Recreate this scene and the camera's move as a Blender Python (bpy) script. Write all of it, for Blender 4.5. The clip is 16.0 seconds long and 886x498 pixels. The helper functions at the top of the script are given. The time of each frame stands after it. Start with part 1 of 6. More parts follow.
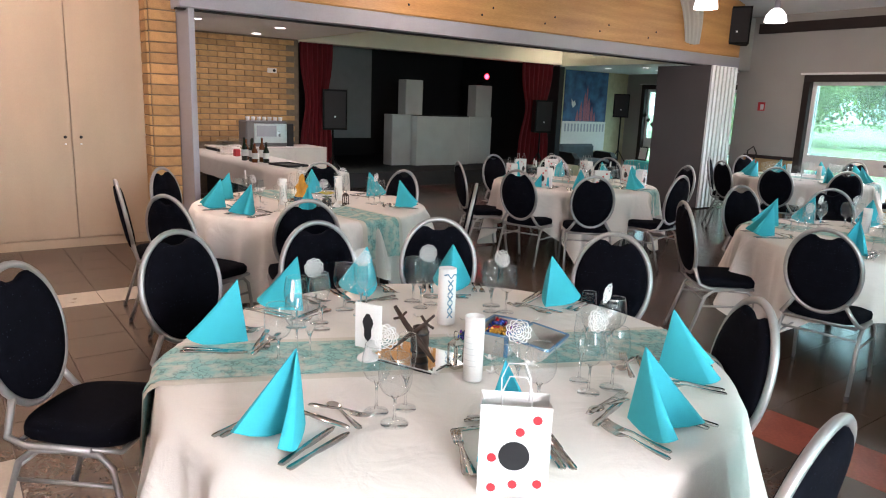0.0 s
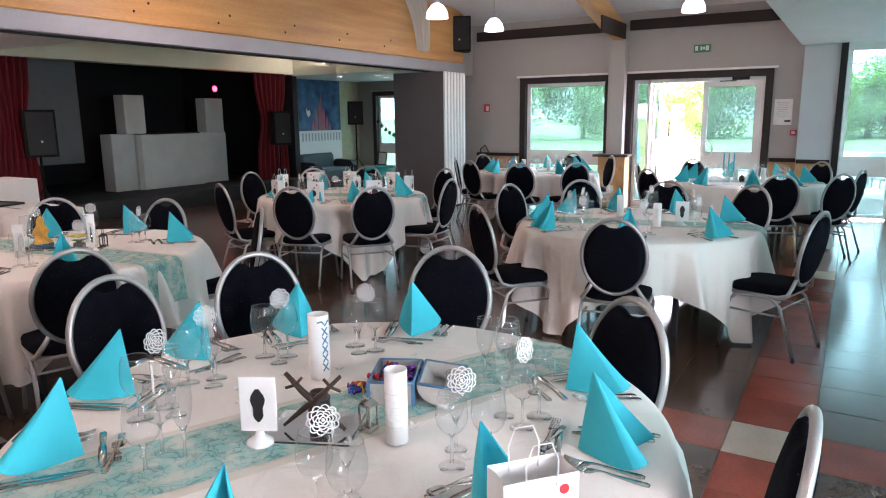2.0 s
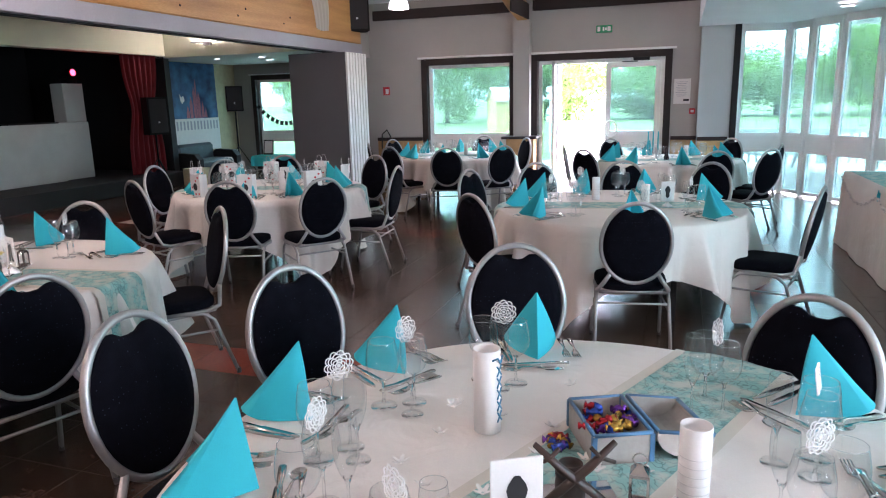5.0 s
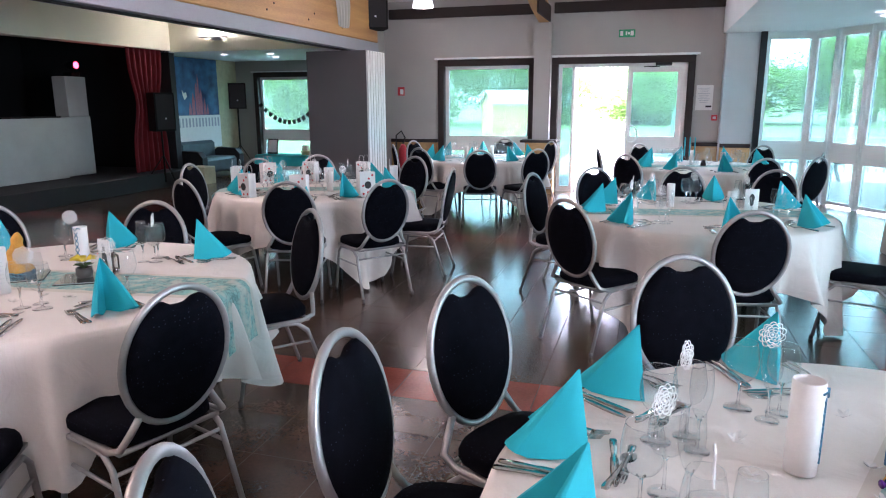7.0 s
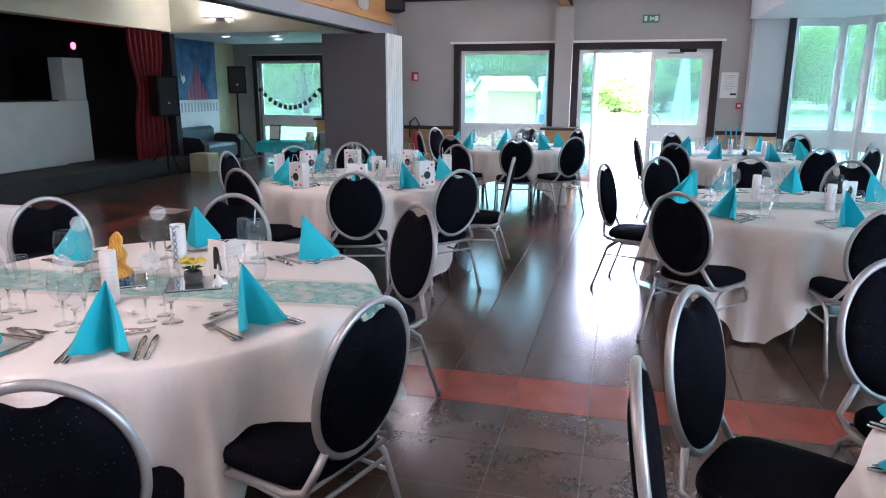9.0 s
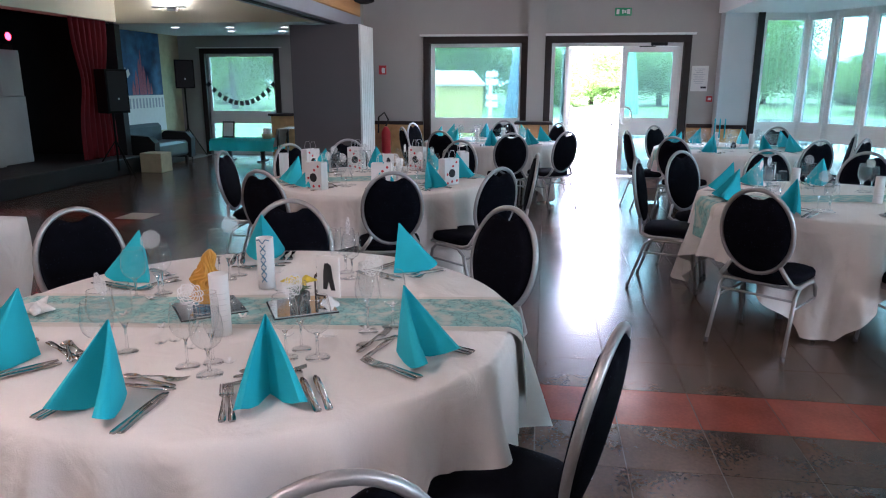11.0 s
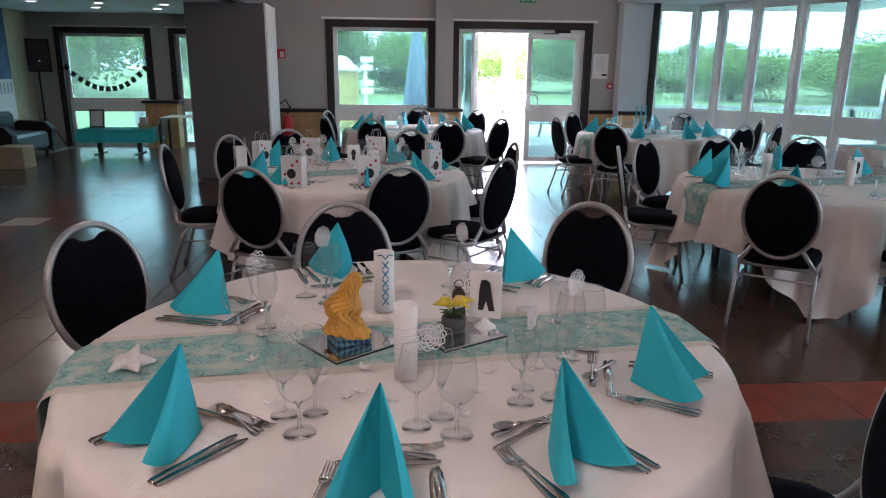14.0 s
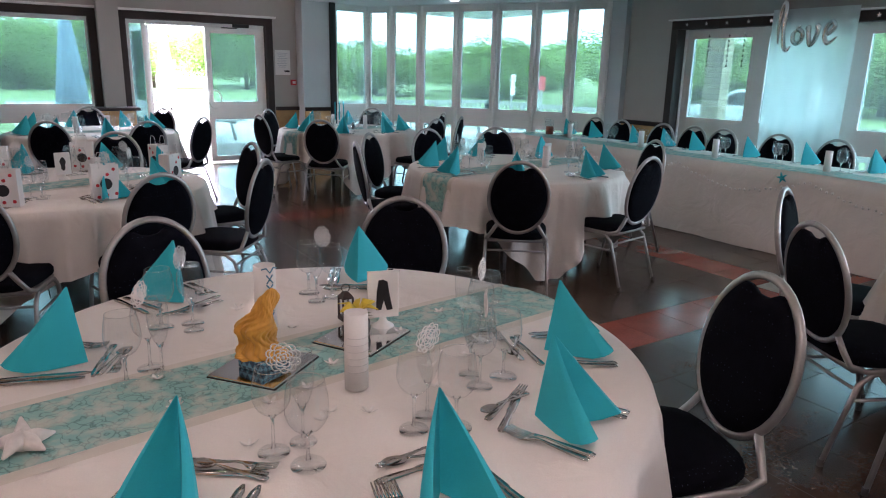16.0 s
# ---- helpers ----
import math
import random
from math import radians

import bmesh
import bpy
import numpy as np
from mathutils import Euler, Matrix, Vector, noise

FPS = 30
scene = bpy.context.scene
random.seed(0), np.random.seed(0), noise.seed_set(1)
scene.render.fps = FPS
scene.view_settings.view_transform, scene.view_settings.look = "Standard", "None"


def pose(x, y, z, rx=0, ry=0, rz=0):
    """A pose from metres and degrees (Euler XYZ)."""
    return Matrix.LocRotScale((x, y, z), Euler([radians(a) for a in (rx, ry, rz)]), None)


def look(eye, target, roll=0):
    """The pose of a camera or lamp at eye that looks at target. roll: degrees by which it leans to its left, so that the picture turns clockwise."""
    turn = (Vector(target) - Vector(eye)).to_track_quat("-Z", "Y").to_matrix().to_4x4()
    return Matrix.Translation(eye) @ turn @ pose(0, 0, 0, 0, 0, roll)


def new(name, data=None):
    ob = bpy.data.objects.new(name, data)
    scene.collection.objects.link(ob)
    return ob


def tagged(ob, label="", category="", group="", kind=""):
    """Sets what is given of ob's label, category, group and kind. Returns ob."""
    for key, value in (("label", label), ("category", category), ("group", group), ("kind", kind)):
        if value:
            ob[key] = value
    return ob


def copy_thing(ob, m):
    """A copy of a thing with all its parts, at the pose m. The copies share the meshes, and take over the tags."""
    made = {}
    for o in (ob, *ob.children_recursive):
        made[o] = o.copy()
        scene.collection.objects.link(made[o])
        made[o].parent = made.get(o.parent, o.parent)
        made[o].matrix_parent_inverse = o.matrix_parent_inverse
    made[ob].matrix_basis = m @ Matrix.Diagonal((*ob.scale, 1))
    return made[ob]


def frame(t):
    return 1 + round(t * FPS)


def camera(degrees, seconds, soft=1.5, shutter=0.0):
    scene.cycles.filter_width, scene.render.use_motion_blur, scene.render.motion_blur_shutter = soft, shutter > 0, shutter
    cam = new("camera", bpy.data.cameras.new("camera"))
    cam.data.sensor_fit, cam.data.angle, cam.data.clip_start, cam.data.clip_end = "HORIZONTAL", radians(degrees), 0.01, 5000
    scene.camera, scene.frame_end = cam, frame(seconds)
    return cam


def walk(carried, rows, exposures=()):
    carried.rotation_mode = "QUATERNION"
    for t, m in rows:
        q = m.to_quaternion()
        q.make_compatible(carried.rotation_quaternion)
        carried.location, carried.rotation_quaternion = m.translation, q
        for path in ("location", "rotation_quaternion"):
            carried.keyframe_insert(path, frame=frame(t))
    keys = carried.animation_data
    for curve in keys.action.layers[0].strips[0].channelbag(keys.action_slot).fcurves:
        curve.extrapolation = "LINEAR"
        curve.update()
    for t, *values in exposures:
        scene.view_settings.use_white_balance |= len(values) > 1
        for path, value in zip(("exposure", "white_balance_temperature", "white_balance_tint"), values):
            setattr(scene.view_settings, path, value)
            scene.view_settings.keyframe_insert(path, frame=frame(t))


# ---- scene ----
cam = camera(66.1, 16.0, 1.1)
PATH = [
    (0, (1.726, -0.05, 1.572), (0.151, 1.111, 1.158), 2.2),
    (0.5, (1.576, -0.167, 1.57), (0.176, 1.204, 1.169), 1.5),
    (1, (1.447, -0.189, 1.581), (0.23, 1.346, 1.177), 0.3),
    (1.5, (1.329, -0.169, 1.592), (0.218, 1.447, 1.202), -0.3),
    (2, (1.189, -0.177, 1.599), (0.178, 1.506, 1.218), -0.6),
    (2.5, (1.011, -0.218, 1.586), (0.117, 1.531, 1.206), -0.4),
    (3, (0.874, -0.228, 1.584), (0.098, 1.567, 1.164), -1.0),
    (3.5, (0.696, -0.184, 1.59), (-0.034, 1.629, 1.168), -0.8),
    (6, (-0.2, -0.076, 1.562), (-0.791, 1.785, 1.131), -1.2),
    (6.5, (-0.401, -0.08, 1.568), (-0.987, 1.785, 1.147), -0.1),
    (7, (-0.619, -0.111, 1.565), (-1.186, 1.76, 1.143), -0.2),
    (7.5, (-0.825, -0.082, 1.549), (-1.429, 1.772, 1.105), -0.7),
    (8, (-1.029, -0.026, 1.565), (-1.65, 1.82, 1.108), -0.7),
    (8.5, (-1.238, -0.012, 1.554), (-1.815, 1.848, 1.097), 0.1),
    (8.7, (-1.319, -0.022, 1.558), (-1.857, 1.849, 1.101), 0.2),
    (10.8, (-2.199, 0.162, 1.532), (-2.517, 2.08, 1.061), 0.3),
    (11, (-2.286, 0.144, 1.539), (-2.568, 2.067, 1.066), 0.1),
    (11.5, (-2.425, 0.23, 1.528), (-2.66, 2.159, 1.054), -0.3),
    (12, (-2.593, 0.321, 1.531), (-2.809, 2.252, 1.059), -0.2),
    (12.5, (-2.783, 0.35, 1.523), (-2.994, 2.282, 1.052), 0.5),
    (13, (-2.988, 0.338, 1.522), (-3.116, 2.277, 1.049), 0.5),
    (13.5, (-3.154, 0.381, 1.515), (-3.183, 2.322, 1.031), 0.3),
    (14, (-3.31, 0.442, 1.53), (-3.164, 2.371, 1.022), 0.6),
    (14.5, (-3.516, 0.439, 1.542), (-3.172, 2.344, 1.04), 1.3),
    (15, (-3.696, 0.474, 1.534), (-3.08, 2.307, 1.024), 1.2),
    (15.5, (-3.796, 0.578, 1.523), (-2.95, 2.314, 1.003), 1.3),
    (16, (-3.968, 0.631, 1.538), (-2.91, 2.251, 1.033), 1.3),
]
walk(cam, [(t, look(eye, target, roll)) for t, eye, target, roll in PATH],
     [(0, 2.66, 6400, 30), (0.6, 2.72, 6350, 31), (1.5, 2.68, 6200, 33), (3.5, 2.58, 6000, 33), (6.5, 2.78, 5700, 32), (8.5, 2.88, 5450, 31), (11, 2.36, 5450, 30), (12, 1.88, 5550, 30), (12.7, 1.79, 5700, 30), (13.6, 1.97, 5780, 31), (16, 1.96, 5870, 32)])

# ---- light ----
world = bpy.data.worlds.new("sky")
scene.world = world
world.use_nodes = True
wt = world.node_tree
sky = wt.nodes.new("ShaderNodeTexSky")
sky.sky_type, sky.sun_disc, sky.sun_elevation, sky.sun_rotation = "NISHITA", False, radians(55), radians(214)
sky.dust_density, sky.air_density = 2.0, 1.0
cloud = wt.nodes.new("ShaderNodeMixRGB")   # thin overcast over the clear sky
cloud.inputs[0].default_value, cloud.inputs[2].default_value = 0.75, (78.0, 80.0, 81.0, 1)
wt.links.new(sky.outputs[0], cloud.inputs[1])
wt.links.new(cloud.outputs[0], wt.nodes["Background"].inputs[0])
wt.nodes["Background"].inputs[1].default_value = 0.15
sun = new("sun", bpy.data.lights.new("sun", "SUN"))
sun.data.energy, sun.data.angle, sun.data.color = 5.0, radians(12), (1.0, 0.97, 0.92)
sun.matrix_world = look((0, 0, 30), (8, 12, 8))


def fill_panel(name, at, to, width, height, watts):
    la = bpy.data.lights.new(name, "AREA")
    la.shape, la.size, la.size_y, la.energy, la.color = "RECTANGLE", width, height, watts, (1.0, 0.99, 0.94)
    ob = new(name, la)
    ob.matrix_world = look(at, to)
    return ob


# area lamp added outside the unseen south panes, extra fill beside the sky
fill_panel("sky_light_east", (4.25, 1.4, 1.5), (-6, 2.6, 0.6), 3.6, 1.3, 170)

# ---- mesh helpers ----


class Build:
    """Collects vertices and faces of one mesh."""

    def __init__(self):
        self.v, self.f, self.s = [], [], []

    def add(self, vs, fs, smooth=False, m=None):
        b = len(self.v)
        if m is not None:
            vs = [m @ Vector(p) for p in vs]
        self.v += [tuple(p) for p in vs]
        self.f += [tuple(i + b for i in f) for f in fs]
        self.s += [smooth] * len(fs)
        return self

    def box(self, c, s, m=None, bevel=0.0):
        x, y, z = (k / 2 for k in s)
        cx, cy, cz = c
        if bevel <= 0:
            vs = [(cx + i * x, cy + j * y, cz + k * z) for k in (-1, 1) for j in (-1, 1) for i in (-1, 1)]
            return self.add(vs, [(0, 2, 3, 1), (4, 5, 7, 6), (0, 1, 5, 4), (2, 6, 7, 3), (0, 4, 6, 2), (1, 3, 7, 5)], False, m)
        b = min(bevel, x * 0.9, y * 0.9, z * 0.9)
        vs = []
        for k in (-1, 1):
            for j in (-1, 1):
                for i in (-1, 1):
                    vs += [(cx + i * x, cy + j * (y - b), cz + k * (z - b)), (cx + i * (x - b), cy + j * y, cz + k * (z - b)),
                           (cx + i * (x - b), cy + j * (y - b), cz + k * z)]
        bm = bmesh.new()
        for p in vs:
            bm.verts.new(p)
        out = bmesh.ops.convex_hull(bm, input=list(bm.verts))
        bmesh.ops.dissolve_limit(bm, angle_limit=0.02, verts=list(bm.verts), edges=list(bm.edges))
        bm.normal_update()
        bm.verts.index_update()
        self.add([p.co[:] for p in bm.verts], [[p.index for p in f.verts] for f in bm.faces], False, m)
        bm.free()
        return self

    def span(self, a, b, bevel=0.0, m=None):
        return self.box([(p + q) / 2 for p, q in zip(a, b)], [abs(q - p) for p, q in zip(a, b)], m, bevel)

    def lathe(self, prof, seg=20, m=None, smooth=True):
        vs, fs, rings = [], [], []
        for r, z in prof:
            if r < 1e-6:
                rings.append([len(vs)])
                vs.append((0, 0, z))
            else:
                rings.append(list(range(len(vs), len(vs) + seg)))
                vs += [(r * math.cos(2 * math.pi * i / seg), r * math.sin(2 * math.pi * i / seg), z) for i in range(seg)]
        for a, b in zip(rings, rings[1:]):
            for i in range(seg):
                j = (i + 1) % seg
                if len(a) == 1 and len(b) > 1:
                    fs.append((a[0], b[j], b[i]))
                elif len(b) == 1 and len(a) > 1:
                    fs.append((a[i], a[j], b[0]))
                elif len(a) > 1:
                    fs.append((a[i], a[j], b[j], b[i]))
        return self.add(vs, fs, smooth, m)

    def tube(self, pts, r, seg=8, closed=False, m=None, flat=1.0):
        pts = [Vector(p) for p in pts]
        n = len(pts)
        vs, fs = [], []
        up = None
        for i, p in enumerate(pts):
            a = pts[i - 1] if (closed or i) else p
            b = pts[(i + 1) % n] if (closed or i < n - 1) else p
            d = (b - a).normalized()
            if up is None:
                up = d.orthogonal().normalized()
            up = (up - d * up.dot(d)).normalized()
            w = d.cross(up)
            rr = r[i] if isinstance(r, (list, tuple)) else r
            vs += [p + (up * math.cos(2 * math.pi * k / seg) + w * flat * math.sin(2 * math.pi * k / seg)) * rr for k in range(seg)]
        for i in range(n if closed else n - 1):
            for k in range(seg):
                a, b = i * seg, ((i + 1) % n) * seg
                fs.append((a + k, a + (k + 1) % seg, b + (k + 1) % seg, b + k))
        if not closed:
            fs += [tuple(range(seg))[::-1], tuple(range((n - 1) * seg, n * seg))]
        return self.add(vs, fs, True, m)

    def prism(self, pts, z0, z1, m=None, smooth=False):
        n = len(pts)
        vs = [(x, y, z0) for x, y in pts] + [(x, y, z1) for x, y in pts]
        fs = [tuple(range(n))[::-1], tuple(range(n, 2 * n))] + [(i, (i + 1) % n, n + (i + 1) % n, n + i) for i in range(n)]
        return self.add(vs, fs, smooth, m)

    def grid(self, fn, nu, nv, smooth=True, wrap=False):
        vs = [fn(i / nu, j / nv) for j in range(nv + 1) for i in range(nu + (0 if wrap else 1))]
        w = nu if wrap else nu + 1
        fs = [(j * w + i, j * w + (i + 1) % w, (j + 1) * w + (i + 1) % w, (j + 1) * w + i) for j in range(nv) for i in range(nu)]
        return self.add(vs, fs, smooth)

    def mesh(self, name, material):
        me = bpy.data.meshes.new(name)
        me.from_pydata(self.v, [], self.f)
        me.polygons.foreach_set("use_smooth", self.s)
        me.materials.append(material)
        me.update()
        return me


def part(name, build, material, parent, label=""):
    ob = new(name, build if isinstance(build, bpy.types.Mesh) else build.mesh(name, material))
    ob.parent = parent
    return tagged(ob, label) if label else ob


def structure(name, build, material, label=""):
    return tagged(new(name, build.mesh(name, material)), label, "", "", "structure")


def thing(name, label, category, m=None, group="", build=None, material=None):
    ob = new(name, build.mesh(name, material) if build else None)
    if m is not None:
        ob.matrix_world = m
    return tagged(ob, label, category, group)


# ---- materials ----


def mat(name, color, rough=0.6, metal=0.0, vary=0.12, scale=6.0, bump=0.0, fine=60.0, tint=None, spec=0.5, stretch=(1, 1, 1), island=0.0, patchy=0.08):
    """Principled material whose colour varies at two scales, with fine relief."""
    m = bpy.data.materials.new(name)
    m.use_nodes = True
    nt = m.node_tree
    p = nt.nodes["Principled BSDF"]
    tc = nt.nodes.new("ShaderNodeTexCoord")
    mp = nt.nodes.new("ShaderNodeMapping")
    mp.inputs["Scale"].default_value = stretch
    nt.links.new(tc.outputs["Object"], mp.inputs[0])
    n1, n2 = nt.nodes.new("ShaderNodeTexNoise"), nt.nodes.new("ShaderNodeTexNoise")
    for n, sc in ((n1, scale), (n2, fine)):
        n.inputs["Scale"].default_value, n.inputs["Detail"].default_value = sc, 4.0
        nt.links.new(mp.outputs[0], n.inputs["Vector"])
    mixf = nt.nodes.new("ShaderNodeMath")
    mixf.operation = "MULTIPLY_ADD"
    mixf.inputs[1].default_value = 0.6
    nt.links.new(n1.outputs[0], mixf.inputs[0])
    mul = nt.nodes.new("ShaderNodeMath")
    mul.operation = "MULTIPLY"
    mul.inputs[1].default_value = 0.4
    nt.links.new(n2.outputs[0], mul.inputs[0])
    nt.links.new(mul.outputs[0], mixf.inputs[2])
    ramp = nt.nodes.new("ShaderNodeValToRGB")
    c = Vector(color)
    t = Vector(tint) if tint else c * (1 - 2 * vary)
    ramp.color_ramp.elements[0].position, ramp.color_ramp.elements[1].position = 0.3, 0.7
    ramp.color_ramp.elements[0].color = (*t, 1)
    ramp.color_ramp.elements[1].color = (*[min(1, k * (1 + vary)) for k in c], 1)
    nt.links.new(mixf.outputs[0], ramp.inputs[0])
    out = ramp.outputs[0]
    if island:
        oi = nt.nodes.new("ShaderNodeObjectInfo")
        hs = nt.nodes.new("ShaderNodeHueSaturation")
        mr = nt.nodes.new("ShaderNodeMapRange")
        mr.inputs[3].default_value, mr.inputs[4].default_value = 1 - island, 1 + island
        nt.links.new(oi.outputs["Random"], mr.inputs[0])
        nt.links.new(mr.outputs[0], hs.inputs["Value"])
        nt.links.new(out, hs.inputs["Color"])
        out = hs.outputs[0]
    nt.links.new(out, p.inputs["Base Color"])
    rr = nt.nodes.new("ShaderNodeMapRange")
    rr.inputs[3].default_value, rr.inputs[4].default_value = max(0.02, rough - patchy), min(1, rough + patchy)
    nt.links.new(n1.outputs[0], rr.inputs[0])
    nt.links.new(rr.outputs[0], p.inputs["Roughness"])
    p.inputs["Metallic"].default_value = metal
    p.inputs["Specular IOR Level"].default_value = spec
    if bump:
        b = nt.nodes.new("ShaderNodeBump")
        b.inputs["Strength"].default_value, b.inputs["Distance"].default_value = bump, 0.01
        nt.links.new(n2.outputs[0], b.inputs["Height"])
        nt.links.new(b.outputs[0], p.inputs["Normal"])
    return m


def glass(name, tint=(1, 1, 1), gloss=0.02, haze=0.0):
    """Thin clear glass: see-through, with a translucent share that imitates outdoor haze and a gloss that grows towards
    grazing angles.
    """
    m = bpy.data.materials.new(name)
    m.use_nodes = True
    nt = m.node_tree
    nt.nodes.remove(nt.nodes["Principled BSDF"])
    tr, gl, fr, mx, mr = (nt.nodes.new(k) for k in ("ShaderNodeBsdfTransparent", "ShaderNodeBsdfGlossy", "ShaderNodeLayerWeight", "ShaderNodeMixShader", "ShaderNodeMapRange"))
    tr.inputs[0].default_value = (*tint, 1)
    gl.inputs["Roughness"].default_value = gloss
    fr.inputs["Blend"].default_value = 0.10
    mr.inputs[3].default_value, mr.inputs[4].default_value = 0.02, 0.5
    nt.links.new(fr.outputs["Facing"], mr.inputs[0])
    nt.links.new(mr.outputs[0], mx.inputs[0])
    nt.links.new(tr.outputs[0], mx.inputs[1])
    nt.links.new(gl.outputs[0], mx.inputs[2])
    out = mx.outputs[0]
    # pale translucent mix puts a hazy veil over the view outside
    if haze:
        tl, m2 = nt.nodes.new("ShaderNodeBsdfTranslucent"), nt.nodes.new("ShaderNodeMixShader")
        tl.inputs[0].default_value = (0.72, 0.92, 0.90, 1)
        m2.inputs[0].default_value = haze
        nt.links.new(out, m2.inputs[1])
        nt.links.new(tl.outputs[0], m2.inputs[2])
        out = m2.outputs[0]
    nt.links.new(out, nt.nodes["Material Output"].inputs[0])
    return m


def glow(name, color, strength):
    m = bpy.data.materials.new(name)
    m.use_nodes = True
    p = m.node_tree.nodes["Principled BSDF"]
    p.inputs["Base Color"].default_value = (*color, 1)
    p.inputs["Emission Color"].default_value = (*color, 1)
    p.inputs["Emission Strength"].default_value = strength
    return m


def let_through(m, color, share):
    """Lets part of the light pass through a thin leaf or cloth."""
    nt = m.node_tree
    tl, mx = nt.nodes.new("ShaderNodeBsdfTranslucent"), nt.nodes.new("ShaderNodeMixShader")
    tl.inputs[0].default_value, mx.inputs[0].default_value = (*color, 1), share
    nt.links.new(nt.nodes["Principled BSDF"].outputs[0], mx.inputs[1])
    nt.links.new(tl.outputs[0], mx.inputs[2])
    nt.links.new(mx.outputs[0], nt.nodes["Material Output"].inputs[0])
    return m


WALL = mat("grey_wall_paint", (0.40, 0.38, 0.355), 0.75, vary=0.05, scale=1.5, bump=0.08, fine=140)
PILASTER = mat("pale_blue_paint", (0.52, 0.56, 0.58), 0.7, vary=0.04, scale=2, bump=0.06, fine=120)
WHITE = mat("white_ceiling_paint", (0.74, 0.75, 0.75), 0.8, vary=0.04, scale=1.2, bump=0.05, fine=90)
CREAM = mat("cream_paint", (0.74, 0.71, 0.56), 0.75, vary=0.05, scale=1.5, bump=0.05, fine=90)
DARKWOOD = mat("dark_stained_wood", (0.026, 0.015, 0.012), 0.7, vary=0.25, scale=3, bump=0.15, fine=40, stretch=(1, 1, 6))
GLULAM = mat("varnished_glulam", (0.60, 0.33, 0.12), 0.42, vary=0.16, scale=1.6, bump=0.08, fine=30, stretch=(6, 0.5, 6), tint=(0.42, 0.20, 0.06))
PVC = mat("white_window_profile", (0.82, 0.82, 0.80), 0.4, vary=0.03, scale=3)
GREYMETAL = mat("grey_painted_steel", (0.36, 0.37, 0.42), 0.45, vary=0.05, scale=2)
BLACK = mat("matt_black", (0.012, 0.012, 0.013), 0.7, vary=0.2, scale=8, bump=0.1)
PARTITION = mat("grey_partition_laminate", (0.125, 0.12, 0.125), 0.6, vary=0.05, scale=1.5, bump=0.05, fine=200)
ALU = mat("aluminium_edge", (0.75, 0.76, 0.78), 0.3, 0.9, vary=0.05, scale=10)
MELAMINE = mat("beige_melamine", (0.48, 0.37, 0.26), 0.5, vary=0.06, scale=1.2, bump=0.03, fine=80, stretch=(3, 3, 0.6))
BRICK = mat("yellow_brick", (0.50, 0.30, 0.13), 0.85, vary=0.2, scale=9, bump=0.4, fine=90, tint=(0.36, 0.20, 0.085), island=0.22)
MORTAR = mat("grey_mortar", (0.22, 0.17, 0.12), 0.95, vary=0.15, scale=12, bump=0.4)
PALEBRICK = mat("cream_brick_paint", (0.52, 0.47, 0.30), 0.85, vary=0.1, scale=8, bump=0.4, fine=60)
TILE = mat("dark_brown_floor_tile", (0.105, 0.060, 0.040), 0.21, vary=0.2, scale=3, bump=0.008, fine=60, tint=(0.05, 0.033, 0.024), island=0.06, spec=1.0, patchy=0.025)
REDTILE = mat("red_floor_tile", (0.30, 0.072, 0.045), 0.2, vary=0.15, scale=4, bump=0.01, fine=60, island=0.10, patchy=0.03)
PALETILE = mat("pale_floor_tile", (0.52, 0.46, 0.38), 0.3, vary=0.1, scale=4, bump=0.04, fine=60, island=0.06)
GROUT = mat("dark_grout", (0.10, 0.075, 0.06), 0.8, vary=0.2, scale=15)
PANE = glass("window_glass", (0.222, 0.322, 0.316), 0.02, 0.018)
GRASS = mat("meadow_grass", (0.14, 0.20, 0.065), 0.9, vary=0.25, scale=0.6, bump=0.6, fine=18, tint=(0.09, 0.14, 0.04))
PAVING = mat("terrace_paving", (0.42, 0.40, 0.37), 0.85, vary=0.1, scale=2, bump=0.2)
LEAF = mat("tree_foliage", (0.115, 0.19, 0.05), 0.9, vary=0.2, scale=0.8, bump=0.3, fine=8, tint=(0.07, 0.13, 0.04), island=0.3, spec=0.05)
let_through(LEAF, (0.38, 0.52, 0.18), 0.5)
BARK = mat("bark", (0.10, 0.075, 0.05), 0.9, vary=0.2, scale=10, bump=0.5)
SHEDWOOD = mat("yellow_shed_boards", (0.50, 0.37, 0.12), 0.7, vary=0.12, scale=4, bump=0.2, stretch=(1, 1, 5))

# ---- floor ----
PITCH = 0.38
X0, Y0 = 0.76 - 29 * PITCH, 3.12 - 16 * PITCH   # tile grid origin
RED_X, RED_Y = (0.76, 0.76 - 21 * PITCH), (3.12, 3.12 + 11 * PITCH)


def tile_kind(x, y):
    rx = any(abs(x - k - PITCH / 2) < 0.1 for k in RED_X)
    ry = any(abs(y - k - PITCH / 2) < 0.1 for k in RED_Y)
    if rx and ry:
        return PALETILE
    if abs(x + 3.99) < 0.1 and -0.5 < y < 1.3 or (abs(x + 1.33) < 0.19 and y < 0.2):
        return PALETILE
    return REDTILE if rx or ry else TILE


structure("floor", Build().span((-13.5, -3.2, -0.2), (4.4, 15.0, -0.002)), GROUT, "dark brown tiled hall floor with red bands")

# ---- large walls ----


